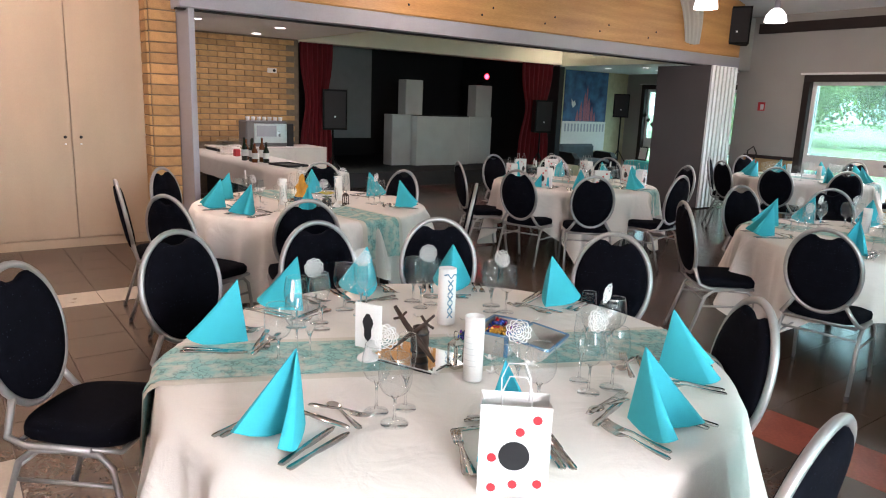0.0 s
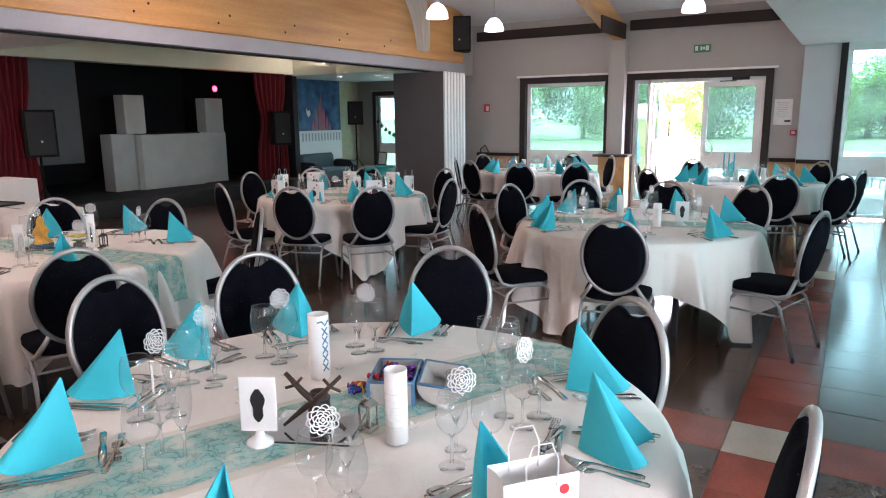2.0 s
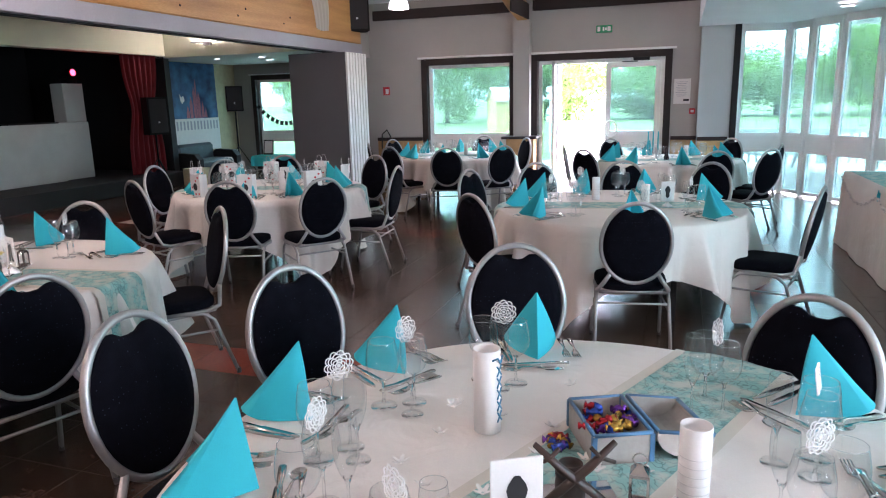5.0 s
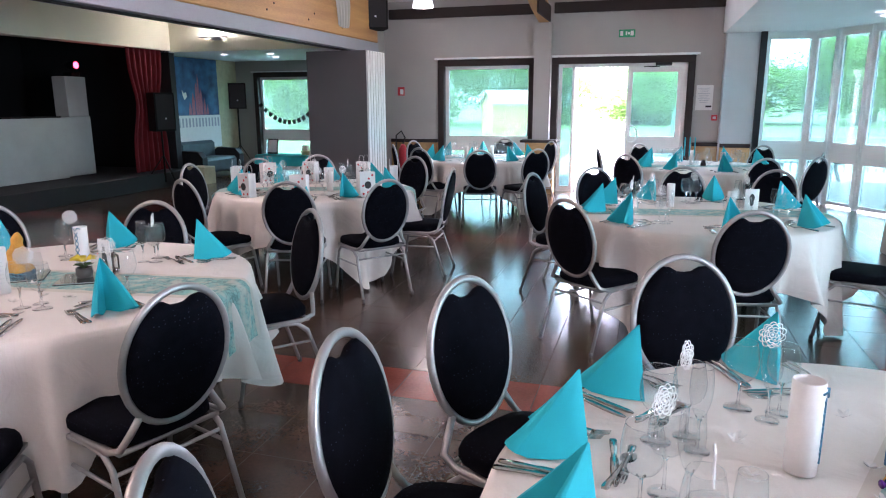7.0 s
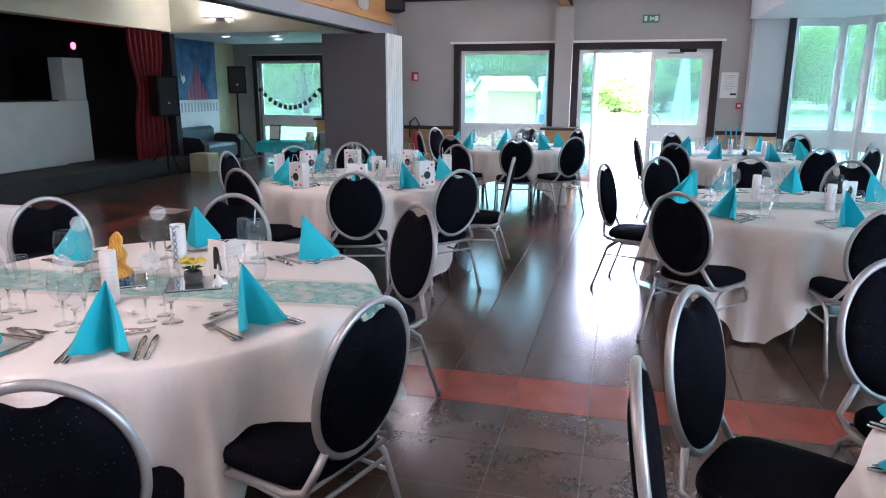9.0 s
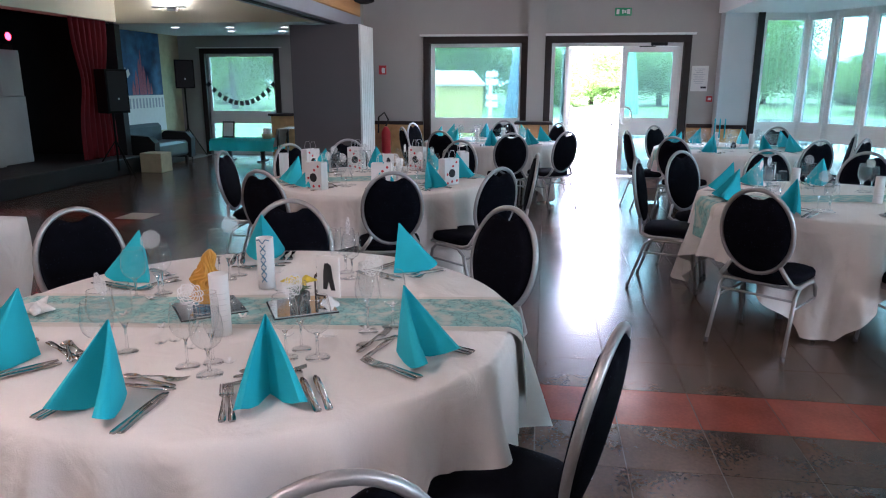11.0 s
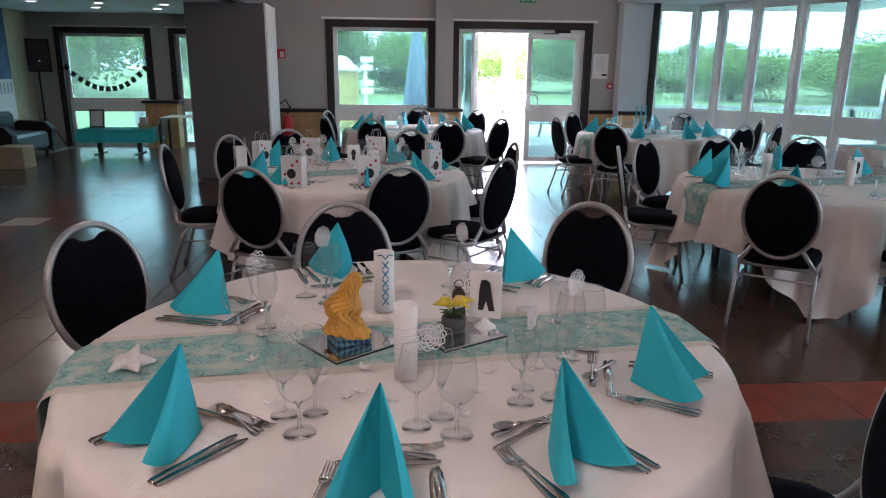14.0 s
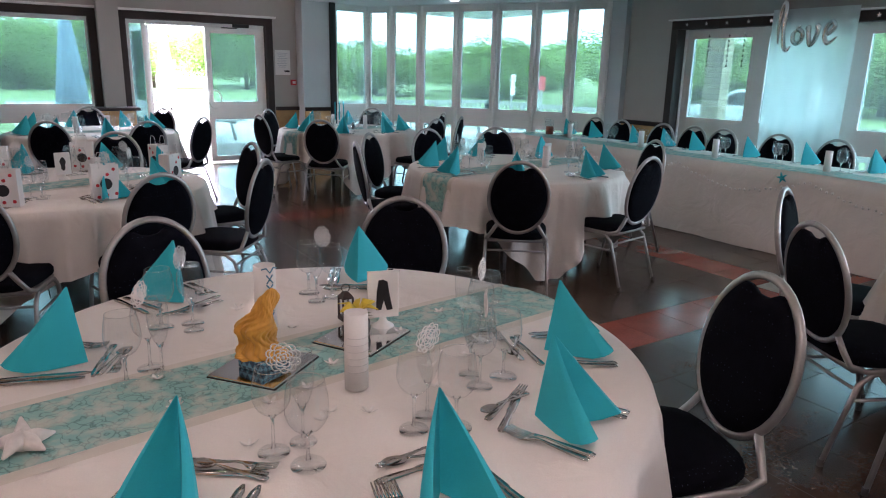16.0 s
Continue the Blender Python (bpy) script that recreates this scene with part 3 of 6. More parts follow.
def banquet_chair():
    """Round-backed stacking chair that faces +y; the middle of the back's top is at (0, -0.30, 0.965)."""
    root = thing("banquet_chair", "dark navy upholstered banquet chair with round back and silver frame", "chair", group="banquet chairs")
    tilt = pose(0, -0.205, 0.46, 10.5, 0, 0)
    cz, rx, rz = 0.266, 0.201, 0.251
    rim = [(rx * math.cos(a), 0, cz + rz * math.sin(a)) for a in [2 * math.pi * i / 36 for i in range(36)]]
    part("back_frame", Build().tube(rim, 0.0128, 10, True, tilt, 1.08), TUBE, root)
    # padded oval with a hand hole at its top
    ring = []
    for i in range(40):
        a = 2 * math.pi * i / 40
        x, z = (rx - 0.012) * math.cos(a), (rz - 0.012) * math.sin(a)
        notch = max(0.0, 1 - (x / 0.062) ** 2) if z > 0 else 0
        ring.append((x, z - 0.048 * math.sqrt(notch)))
    vs, fs = [], []
    for side in (-1, 1):
        for k, (s, d) in enumerate(((1.0, 0.006), (0.95, 0.020), (0.75, 0.027), (0.0, 0.030))):
            vs += [(x * s, side * d, cz + z * s) for x, z in (ring if s else ring[:1])]
    n = 40
    for o, flip in ((0, False), (3 * n + 1, True)):
        for k in range(2):
            for i in range(n):
                q = (o + k * n + i, o + k * n + (i + 1) % n, o + (k + 1) * n + (i + 1) % n, o + (k + 1) * n + i)
                fs.append(q[::-1] if flip else q)
        for i in range(n):
            q = (o + 2 * n + i, o + 2 * n + (i + 1) % n, o + 3 * n)
            fs.append(q[::-1] if flip else q)
    fs += [(i, 3 * n + 1 + i, 3 * n + 1 + (i + 1) % n, (i + 1) % n) for i in range(n)]
    part("backrest", Build().add(vs, fs, True, tilt), FABRIC, root)
    # seat cushion
    def seat(u, v):
        a, h = 2 * math.pi * u, v
        s = (abs(math.cos(a)) ** 4 + abs(math.sin(a)) ** 4) ** -0.25
        k = (0.93, 1.0, 1.0, 0.95, 0.7, 0.0)[round(h * 5)]
        z = (0.415, 0.425, 0.455, 0.472, 0.482, 0.485)[round(h * 5)]
        wide = 0.215 + 0.012 * math.sin(a)
        return (wide * s * k * math.cos(a), 0.212 * s * k * math.sin(a) + 0.02, z)
    part("seat", Build().grid(seat, 32, 5, True, True), FABRIC, root)
    part("seat_frame", Build().tube([(0.195, -0.17, 0.405), (0.20, 0.2, 0.405), (-0.20, 0.2, 0.405), (-0.195, -0.17, 0.405)], 0.011, 6, True), TUBE, root)
    for s in (-1, 1):
        up = [tilt @ Vector((s * 0.135, 0, 0.078)), tilt @ Vector((s * 0.17, 0, 0.02)), (s * 0.205, -0.195, 0.43), (s * 0.212, -0.13, 0.408), (s * 0.212, 0.10, 0.408)]
        part("upright", Build().tube(up, 0.013, 8), TUBE, root)
        leg = [(s * 0.212, 0.02, 0.402), (s * 0.214, -0.10, 0.395), (s * 0.216, -0.155, 0.35), (s * 0.225, -0.265, 0.012)]
        lg = part("leg", Build().tube(leg, 0.0115, 8), TUBE, root)
        part("foot_cap", Build().lathe([(0, 0), (0.0135, 0), (0.0135, 0.03), (0.011, 0.032)], 8, pose(s * 0.2255, -0.267, 0)), RUBBER, lg)
        leg = [(s * 0.212, 0.0, 0.398), (s * 0.214, 0.13, 0.393), (s * 0.216, 0.175, 0.35), (s * 0.222, 0.235, 0.012)]
        lg = part("leg", Build().tube(leg, 0.0115, 8), TUBE, root)
        part("foot_cap", Build().lathe([(0, 0), (0.0135, 0), (0.0135, 0.03), (0.011, 0.032)], 8, pose(s * 0.2222, 0.236, 0)), RUBBER, lg)
        part("stretcher", Build().tube([(s * 0.217, -0.18, 0.285), (s * 0.217, 0.19, 0.285)], 0.008, 6), TUBE, root)
    part("cross_bar", Build().tube([(-0.216, -0.16, 0.33), (0.216, -0.16, 0.33)], 0.008, 6), TUBE, root)
    return root


TABLES = {"a": (-0.01, 1.27), "b": (-3.28, 2.31), "c": (-3.66, 5.74), "d": (-0.25, 5.21), "e": (-3.02, 9.70), "f": (0.02, 9.15)}
# back tops of the chairs (x, y, extra turn in degrees), table by table
SEATS = {
    "a": [(-1.03, 0.09, 0), (-1.41, 0.755, 0), (-1.378, 1.468, 6), (-1.19, 2.12, 9), (-0.47, 2.66, 0), (0.59, 2.12, 0), (1.17, 1.38, 0)],
    "b": [(-4.44, 2.97, 0), (-3.53, 3.36, 0), (-2.43, 3.32, 0), (-2.11, 1.675, 10), (-2.58, 1.01, 0), (-3.45, 0.90, 0), (-4.25, 1.40, 0)],
    "c": [(-3.26, 4.50, 0), (-4.16, 4.45, 0), (-5.01, 5.66, 0), (-4.71, 6.44, 0), (-4.30, 7.05, 0), (-3.12, 7.10, 0), (-2.33, 5.86, 0), (-2.57, 4.85, 0)],
    "d": [(-0.04, 3.92, 0), (-1.10, 4.11, 0), (-1.57, 5.62, 0), (-1.11, 6.30, 0), (-0.32, 6.56, 0), (0.46, 6.45, 0), (1.06, 4.81, 0)],
    "e": [(-4.21, 10.13, 0), (-4.15, 9.10, 0), (-3.55, 8.48, 0), (-2.66, 8.25, 0), (-2.00, 8.65, 0), (-2.07, 10.44, 0), (-2.91, 11.0, 0)],
    "f": [(-1.27, 8.93, 0), (-0.78, 10.06, 0), (-0.88, 7.96, 0), (0.56, 7.76, 0), (1.12, 8.05, 0), (1.30, 8.75, 0), (0.85, 10.05, 0)],
}
pattern = banquet_chair()
first = True

def put_chair(x, y, tx, ty, turn):
    global first
    a = math.atan2(ty - y, tx - x)
    m = pose(x + 0.30 * math.cos(a), y + 0.30 * math.sin(a), 0, 0, 0, math.degrees(a) - 90 + turn)
    if first:
        pattern.matrix_world = m
        first = False
        return pattern
    return copy_thing(pattern, m)


for k, rows in SEATS.items():
    for x, y, turn in rows:
        put_chair(x, y, *TABLES[k], turn)
HEAD_Y = [7.45, 6.98, 6.30, 5.84, 5.44, 4.78, 4.17, 3.55, 2.95]
for y in HEAD_Y:
    put_chair(2.95, y, 1.8, y, 0)

# ---- tables with cloths ----
TOP = 0.755
CLOTH = mat("white_tablecloth", (0.74, 0.70, 0.65), 0.85, vary=0.04, scale=2.5, bump=0.12, fine=260)
ct = CLOTH.node_tree   # soft creases from folding and laying
cn, cb, cx = (ct.nodes.new(k) for k in ("ShaderNodeTexNoise", "ShaderNodeBump", "ShaderNodeTexCoord"))
cn.inputs["Scale"].default_value, cn.inputs["Detail"].default_value, cn.inputs["Distortion"].default_value = 6.0, 3.0, 1.2
cb.inputs["Strength"].default_value, cb.inputs["Distance"].default_value = 0.35, 0.03
ct.links.new(cx.outputs["Object"], cn.inputs["Vector"])
ct.links.new(cn.outputs[0], cb.inputs["Height"])
ct.links.new(ct.nodes["Principled BSDF"].inputs["Normal"].links[0].from_socket, cb.inputs["Normal"])
ct.links.new(cb.outputs[0], ct.nodes["Principled BSDF"].inputs["Normal"])
LEGMAT = mat("black_table_leg", (0.02, 0.02, 0.022), 0.5)
PLY = mat("table_board", (0.30, 0.22, 0.14), 0.6, vary=0.15, scale=5)
R = 0.915

def round_table(name_x, name_y):
    t = thing("round_table", "large round banquet table under a cloth", "table", pose(name_x, name_y, 0), "banquet tables")
    part("tabletop", Build().lathe([(0, 0.715), (R - 0.02, 0.715), (R - 0.02, 0.742), (0, 0.742)], 48, None, False), PLY, t)
    for i in range(4):
        a = math.radians(45 + 90 * i)
        part("leg", Build().span((-0.02, -0.02, 0), (0.02, 0.02, 0.715), 0.004, pose(0.60 * math.cos(a), 0.60 * math.sin(a), 0)), LEGMAT, t)
    return t

def tablecloth(cx, cy, turn, half=1.27, longest=0.735, seed=0, label="white square tablecloth draped over a round table"):
    rnd = random.Random(seed)
    ph = [rnd.uniform(0, 6.28) for _ in range(4)]
    nu = 288

    def fn(u, v):
        a = 2 * math.pi * u
        j = round(v * 14)
        if j <= 4:
            r = (0.0001, 0.35, 0.68, 0.895, R)[j]
            z = (TOP, TOP, TOP, TOP, TOP - 0.010)[j]
            return (r * math.cos(a), r * math.sin(a), z)
        w = a - math.radians(turn)
        ext = half / max(abs(math.cos(w)), abs(math.sin(w)))
        drop = min(ext - R, longest)
        f = (j - 4) / 10
        corner = abs(math.sin(2 * w))
        amp = (0.045 + 0.085 * f) * f ** 0.45 * (0.55 + 0.45 * corner)
        wave = math.sin(14 * a + ph[0]) + 0.9 * math.sin(23 * a + ph[1]) + 0.5 * math.sin(9 * a + ph[2])
        pleat = (1 - abs(math.sin(19 * a + ph[3] + 0.8 * math.sin(5 * a)))) ** 2 * (0.5 + 0.5 * math.sin(7 * a + ph[0]))
        r = R + 0.008 + 0.045 * f * (1 - 0.3 * corner) + amp * wave * 0.5 + 0.055 * f ** 0.6 * pleat
        return (r * math.cos(a), r * math.sin(a), TOP - 0.016 - (drop - 0.016) * f)
    ob = thing("tablecloth", label, "tablecloth", pose(cx, cy, 0), "white tablecloths", Build().grid(fn, nu, 14, True, True), CLOTH)
    return ob


CLOTH_TURN = {"a": 20, "b": -11, "c": 8, "d": 23, "e": 10, "f": 30}
for i, (k, (x, y)) in enumerate(TABLES.items()):
    round_table(x, y)
    tablecloth(x, y, CLOTH_TURN[k], longest=0.56 if k == "b" else 0.735, seed=i)

# head table: trestle tables under one long cloth
HX0, HX1, HY0, HY1 = 1.80, 2.55, 2.2, 7.95
for i in range(3):
    ya, yb = HY0 + 0.03 + i * 1.91, HY0 + 0.03 + (i + 1) * 1.91 - 0.02
    t = thing("trestle_table", "long folding table under the head table's cloth", "table", group="head table")
    part("tabletop", Build().span((HX0 + 0.02, ya, 0.715), (HX1 - 0.02, yb, 0.742)), PLY, t)
    for x in (HX0 + 0.1, HX1 - 0.1):
        for y in (ya + 0.15, yb - 0.15):
            part("leg", Build().span((x - 0.016, y - 0.016, 0), (x + 0.016, y + 0.016, 0.715)), LEGMAT, t)

def head_cloth():
    w, l = HX1 - HX0, HY1 - HY0
    cx, cy = (HX0 + HX1) / 2, (HY0 + HY1) / 2
    per = []
    n = 60
    for i in range(n):
        per.append((HX0, HY1 - l * i / n, -1, 0))
    for i in range(8):
        per.append((HX0 + w * i / 8, HY0, 0, -1))
    for i in range(n):
        per.append((HX1, HY0 + l * i / n, 1, 0))
    for i in range(8):
        per.append((HX1 - w * i / 8, HY1, 0, 1))
    m = len(per)

    def fn(u, v):
        x, y, nx, ny = per[round(u * m) % m]
        j = round(v * 8)
        if j == 0:
            return (cx + (x - cx) * 0.02, y if abs(y - cy) < l / 2 - 0.4 else cy + (y - cy) * 0.85, TOP)
        if j == 1:
            return (x, y, TOP)
        f = (j - 1) / 7
        o = 0.006 + 0.02 * f + 0.012 * f * math.sin(7.3 * (x + y)) + 0.006 * f * math.sin(17 * (x - y))
        return (x + nx * o, y + ny * o, TOP - 0.004 - 0.745 * f)
    return Build().grid(fn, m, 8, True, True)


thing("head_tablecloth", "long white cloth hanging to the floor on the head table", "tablecloth", build=head_cloth(), material=CLOTH)

# ---- table settings ----
NAPKIN = mat("turquoise_paper_napkin", (0.010, 0.44, 0.53), 0.75, vary=0.06, scale=6, bump=0.08, fine=350)
STEEL = mat("polished_steel", (0.60, 0.57, 0.53), 0.14, 1.0, vary=0.06, scale=20)
PAPER = mat("white_paper", (0.74, 0.73, 0.71), 0.7, vary=0.03, scale=12, bump=0.03, fine=200)
INK = mat("black_ink", (0.012, 0.012, 0.014), 0.6)
RED = mat("red_print", (0.55, 0.03, 0.04), 0.5, vary=0.08)
BROWN = mat("dark_brown_wood", (0.036, 0.017, 0.009), 0.45, vary=0.25, scale=14, bump=0.2)
MIRROR = mat("mirror_tile", (0.85, 0.86, 0.86), 0.03, 1.0, vary=0.01)


def clear_glass(name, bent=0.0):
    """Clear drinking glass: a see-through wall that mirrors more towards its outline; bent: the share of solid, light-bending glass."""
    m = bpy.data.materials.new(name)
    m.use_nodes = True
    nt = m.node_tree
    nt.nodes.remove(nt.nodes["Principled BSDF"])
    tr, gl, lw, mx, pw, mu = (nt.nodes.new(k) for k in ("ShaderNodeBsdfTransparent", "ShaderNodeBsdfGlossy", "ShaderNodeLayerWeight", "ShaderNodeMixShader", "ShaderNodeMath", "ShaderNodeMapRange"))
    tr.inputs[0].default_value = (0.97, 0.98, 0.98, 1)
    gl.inputs["Roughness"].default_value = 0.0
    lw.inputs["Blend"].default_value = 0.5
    pw.operation, pw.inputs[1].default_value = "POWER", 4.5
    mu.inputs[3].default_value, mu.inputs[4].default_value = 0.06, 1.0
    nt.links.new(lw.outputs["Facing"], pw.inputs[0])
    nt.links.new(pw.outputs[0], mu.inputs[0])
    nt.links.new(mu.outputs[0], mx.inputs[0])
    nt.links.new(tr.outputs[0], mx.inputs[1])
    nt.links.new(gl.outputs[0], mx.inputs[2])
    out = mx.outputs[0]
    if bent:
        rf, m2 = nt.nodes.new("ShaderNodeBsdfGlass"), nt.nodes.new("ShaderNodeMixShader")
        rf.inputs["IOR"].default_value, rf.inputs["Roughness"].default_value = 1.46, 0.0
        m2.inputs[0].default_value = bent
        nt.links.new(out, m2.inputs[1])
        nt.links.new(rf.outputs[0], m2.inputs[2])
        out = m2.outputs[0]
    nt.links.new(out, nt.nodes["Material Output"].inputs[0])
    return m


CRYSTAL = clear_glass("clear_drinking_glass")
THICKGLASS = clear_glass("solid_glass", 0.8)


def napkin_mesh():
    """Standing folded napkin: one sheet creased along its back and its mouth, with two lobes that open towards -y."""
    half = [(0.0, 0.020), (0.026, -0.016), (0.052, -0.058), (0.076, -0.104), (0.087, -0.132), (0.088, -0.148), (0.081, -0.160), (0.068, -0.162),
            (0.050, -0.128), (0.030, -0.088), (0.012, -0.050), (0.0, -0.028)]
    loop = half + [(-x, y) for x, y in half[-2:0:-1]]
    n, rows = len(loop), 10
    creases = {0, 4, 7, 11, 15, 18}

    def fn(u, v):
        x, y = loop[round(u * n) % n]
        k = (1 - v) + 0.025 * v
        lift = 0.030 * max(0.0, (-y - 0.085) / 0.075) ** 1.5 * (1 - v) ** 2
        bow = 0.006 * math.sin(math.pi * v) * (1 if x > 0.01 else -1 if x < -0.01 else 0)
        return (x * k + bow, (y + 0.012) * k - 0.004, 0.212 * v + lift + 0.001)
    me = Build().grid(fn, n, rows, True, True).mesh("napkin", NAPKIN)
    for e in me.edges:
        i, j = e.vertices
        e.use_edge_sharp = i % n == j % n and i % n in creases
    return me


def strip(widths, z=0.002, thick=0.0022, curve=0.0):
    """A flat piece along +y from rows of (y, half width, lift)."""
    b = Build()
    n = len(widths)
    vs = [(-w, y, z + l) for y, w, l in widths] + [(w, y, z + l) for y, w, l in widths]
    vs += [(x, y, q + thick) for x, y, q in vs]
    fs = []
    for i in range(n - 1):
        a, c = i, n + i
        fs += [(a, a + 1, c + 1, c), (2 * n + a, 2 * n + c, 2 * n + c + 1, 2 * n + a + 1), (a, 2 * n + a, 2 * n + a + 1, a + 1), (c, c + 1, 2 * n + c + 1, 2 * n + c)]
    fs += [(0, n, 3 * n, 2 * n), (n - 1, 3 * n - 1, 4 * n - 1, 2 * n - 1)]
    return b.add(vs, fs, True)


HANDLE = [(0.0, 0.006, 0.0), (0.01, 0.0095, 0.001), (0.05, 0.007, 0.003), (0.085, 0.0042, 0.006), (0.11, 0.003, 0.009)]


def fork_mesh():
    b = strip(HANDLE + [(0.125, 0.004, 0.008), (0.137, 0.011, 0.004), (0.150, 0.0125, 0.002)])
    for i in range(4):
        x = (i - 1.5) * 0.0068
        t = strip([(0.150, 0.0024, 0.002), (0.175, 0.002, 0.004), (0.198, 0.0012, 0.010)])
        b.add([(p[0] + x, p[1], p[2]) for p in t.v], t.f, True)
    return b.mesh("fork", STEEL)


def knife_mesh():
    return strip([(0.0, 0.006, 0.0), (0.008, 0.0098, 0), (0.05, 0.0085, 0.001), (0.09, 0.0065, 0.001), (0.097, 0.0095, 0.001), (0.15, 0.0105, 0.0), (0.195, 0.009, 0.0), (0.215, 0.003, 0.0)], 0.001, 0.003).mesh("knife", STEEL)


def spoon_mesh():
    b = strip(HANDLE + [(0.118, 0.0035, 0.008)])

    def bowl(u, v):
        a, r = 2 * math.pi * u, v
        return (0.0185 * r * math.cos(a), 0.145 + 0.028 * r * math.sin(a), 0.003 + 0.007 * r * r)
    return b.grid(bowl, 16, 4, True, True).mesh("spoon", STEEL)


def glass_mesh(kind):
    if kind == "wine":
        prof = [(0.034, 0.001), (0.033, 0.003), (0.006, 0.007), (0.0036, 0.02), (0.0036, 0.078), (0.008, 0.086), (0.024, 0.097), (0.035, 0.112), (0.040, 0.132), (0.039, 0.155), (0.035, 0.176), (0.0315, 0.192)]
    elif kind == "water":
        prof = [(0.037, 0.001), (0.036, 0.003), (0.007, 0.008), (0.0042, 0.02), (0.0042, 0.068), (0.010, 0.076), (0.029, 0.088), (0.040, 0.105), (0.0445, 0.127), (0.043, 0.152), (0.039, 0.176), (0.036, 0.188)]
    else:
        prof = [(0.030, 0.001), (0.029, 0.003), (0.005, 0.008), (0.0035, 0.03), (0.0035, 0.074), (0.010, 0.09), (0.018, 0.108), (0.0245, 0.132), (0.027, 0.162), (0.0255, 0.19), (0.023, 0.212)]
    rim_r, rim_z = prof[-1]
    wall = smooth_profile([(0.0, prof[5][1] - 0.002)] + prof[5:])
    return (("bowl", Build().lathe(wall, 32).mesh("bowl", CRYSTAL)),
            ("stem", Build().lathe(prof[2:5] + [prof[5]], 12).mesh("stem", THICKGLASS)),
            ("foot", Build().lathe([(0.0, 0.0005)] + prof[:3] + [(0.0, prof[2][1] + 0.0005)], 28).mesh("foot", CRYSTAL)),
            ("rim", Build().tube([(rim_r * math.cos(k * math.pi / 16), rim_r * math.sin(k * math.pi / 16), rim_z) for k in range(32)], 0.0008, 5, True).mesh("rim", THICKGLASS)))


def smooth_profile(pts, n=2):
    """The profile with more points along it, rounded."""
    out = []
    p = [pts[0]] + list(pts) + [pts[-1]]
    for a, b, c, d in zip(p, p[1:], p[2:], p[3:]):
        for i in range(n):
            t = i / n
            out.append(tuple(0.5 * (2 * q + (r - o) * t + (2 * o - 5 * q + 4 * r - w) * t * t + (3 * q - o - 3 * r + w) * t ** 3) for o, q, r, w in zip(a, b, c, d)))
    return [(max(0.0, r), z) for r, z in out] + [pts[-1]]


def doily_mesh():
    """Cut-paper rose that stands on a glass rim: scalloped rings of petals joined by short stems."""
    b = Build()
    rings = ((0.0355, 10, 0.0), (0.0285, 8, 0.3), (0.0215, 7, 0.1), (0.0150, 6, 0.5), (0.0085, 4, 0.2))
    for k, (rad, n, ph) in enumerate(rings):
        pts = []
        for i in range(60):
            a = 2 * math.pi * i / 60
            r = rad * (0.84 + 0.16 * abs(math.cos(n * a / 2 + ph)))
            pts.append((r * math.cos(a), 0.0012 * math.sin(3 * a + k), r * math.sin(a)))
        b.tube(pts, 0.0015, 4, True)
        if k < len(rings) - 1:
            low = rings[k + 1][0]
            for i in range(n):
                a = (2 * i + 1) * math.pi / n - 2 * ph / n
                b.tube([(rad * 0.85 * math.cos(a), 0, rad * 0.85 * math.sin(a)), (low * 0.93 * math.cos(a), 0, low * 0.93 * math.sin(a))], 0.0016, 4)
    b.lathe([(0, 0.001), (0.004, 0.001), (0.004, -0.001), (0, -0.001)], 10, pose(0, 0, 0, 90, 0, 0))
    return b.mesh("doily", PAPER)


def prototypes():
    specs = [("napkin", napkin_mesh(), "turquoise paper napkin folded into a standing fan", "napkin"),
             ("fork", fork_mesh(), "polished steel fork lying on the cloth", "fork"),
             ("knife", knife_mesh(), "polished steel knife lying on the cloth", "knife"),
             ("spoon", spoon_mesh(), "polished steel dessert spoon lying on the cloth", "spoon"),
             ("wine_glass", glass_mesh("wine"), "empty clear stemmed wine glass", "glass"),
             ("water_glass", glass_mesh("water"), "empty clear stemmed water glass", "glass"),
             ("champagne_flute", glass_mesh("flute"), "empty clear champagne flute", "glass"),
             ("place_doily", doily_mesh(), "white cut-paper rose standing on a glass rim", "place card")]
    return {n: (me, lab, cat) for n, me, lab, cat in specs}


KIT = prototypes()
GROUPS = {"napkin": "folded napkins", "fork": "forks", "knife": "knives", "spoon": "spoons", "wine_glass": "wine glasses", "water_glass": "water glasses", "champagne_flute": "flutes", "place_doily": "paper roses"}


def lay(name, m):
    me, lab, cat = KIT[name]
    ob = new(name, None if isinstance(me, tuple) else me)
    ob.matrix_world = m
    if isinstance(me, tuple):
        for piece, data in me:
            part(piece, data, CRYSTAL, ob)
    return tagged(ob, lab, cat, GROUPS[name])


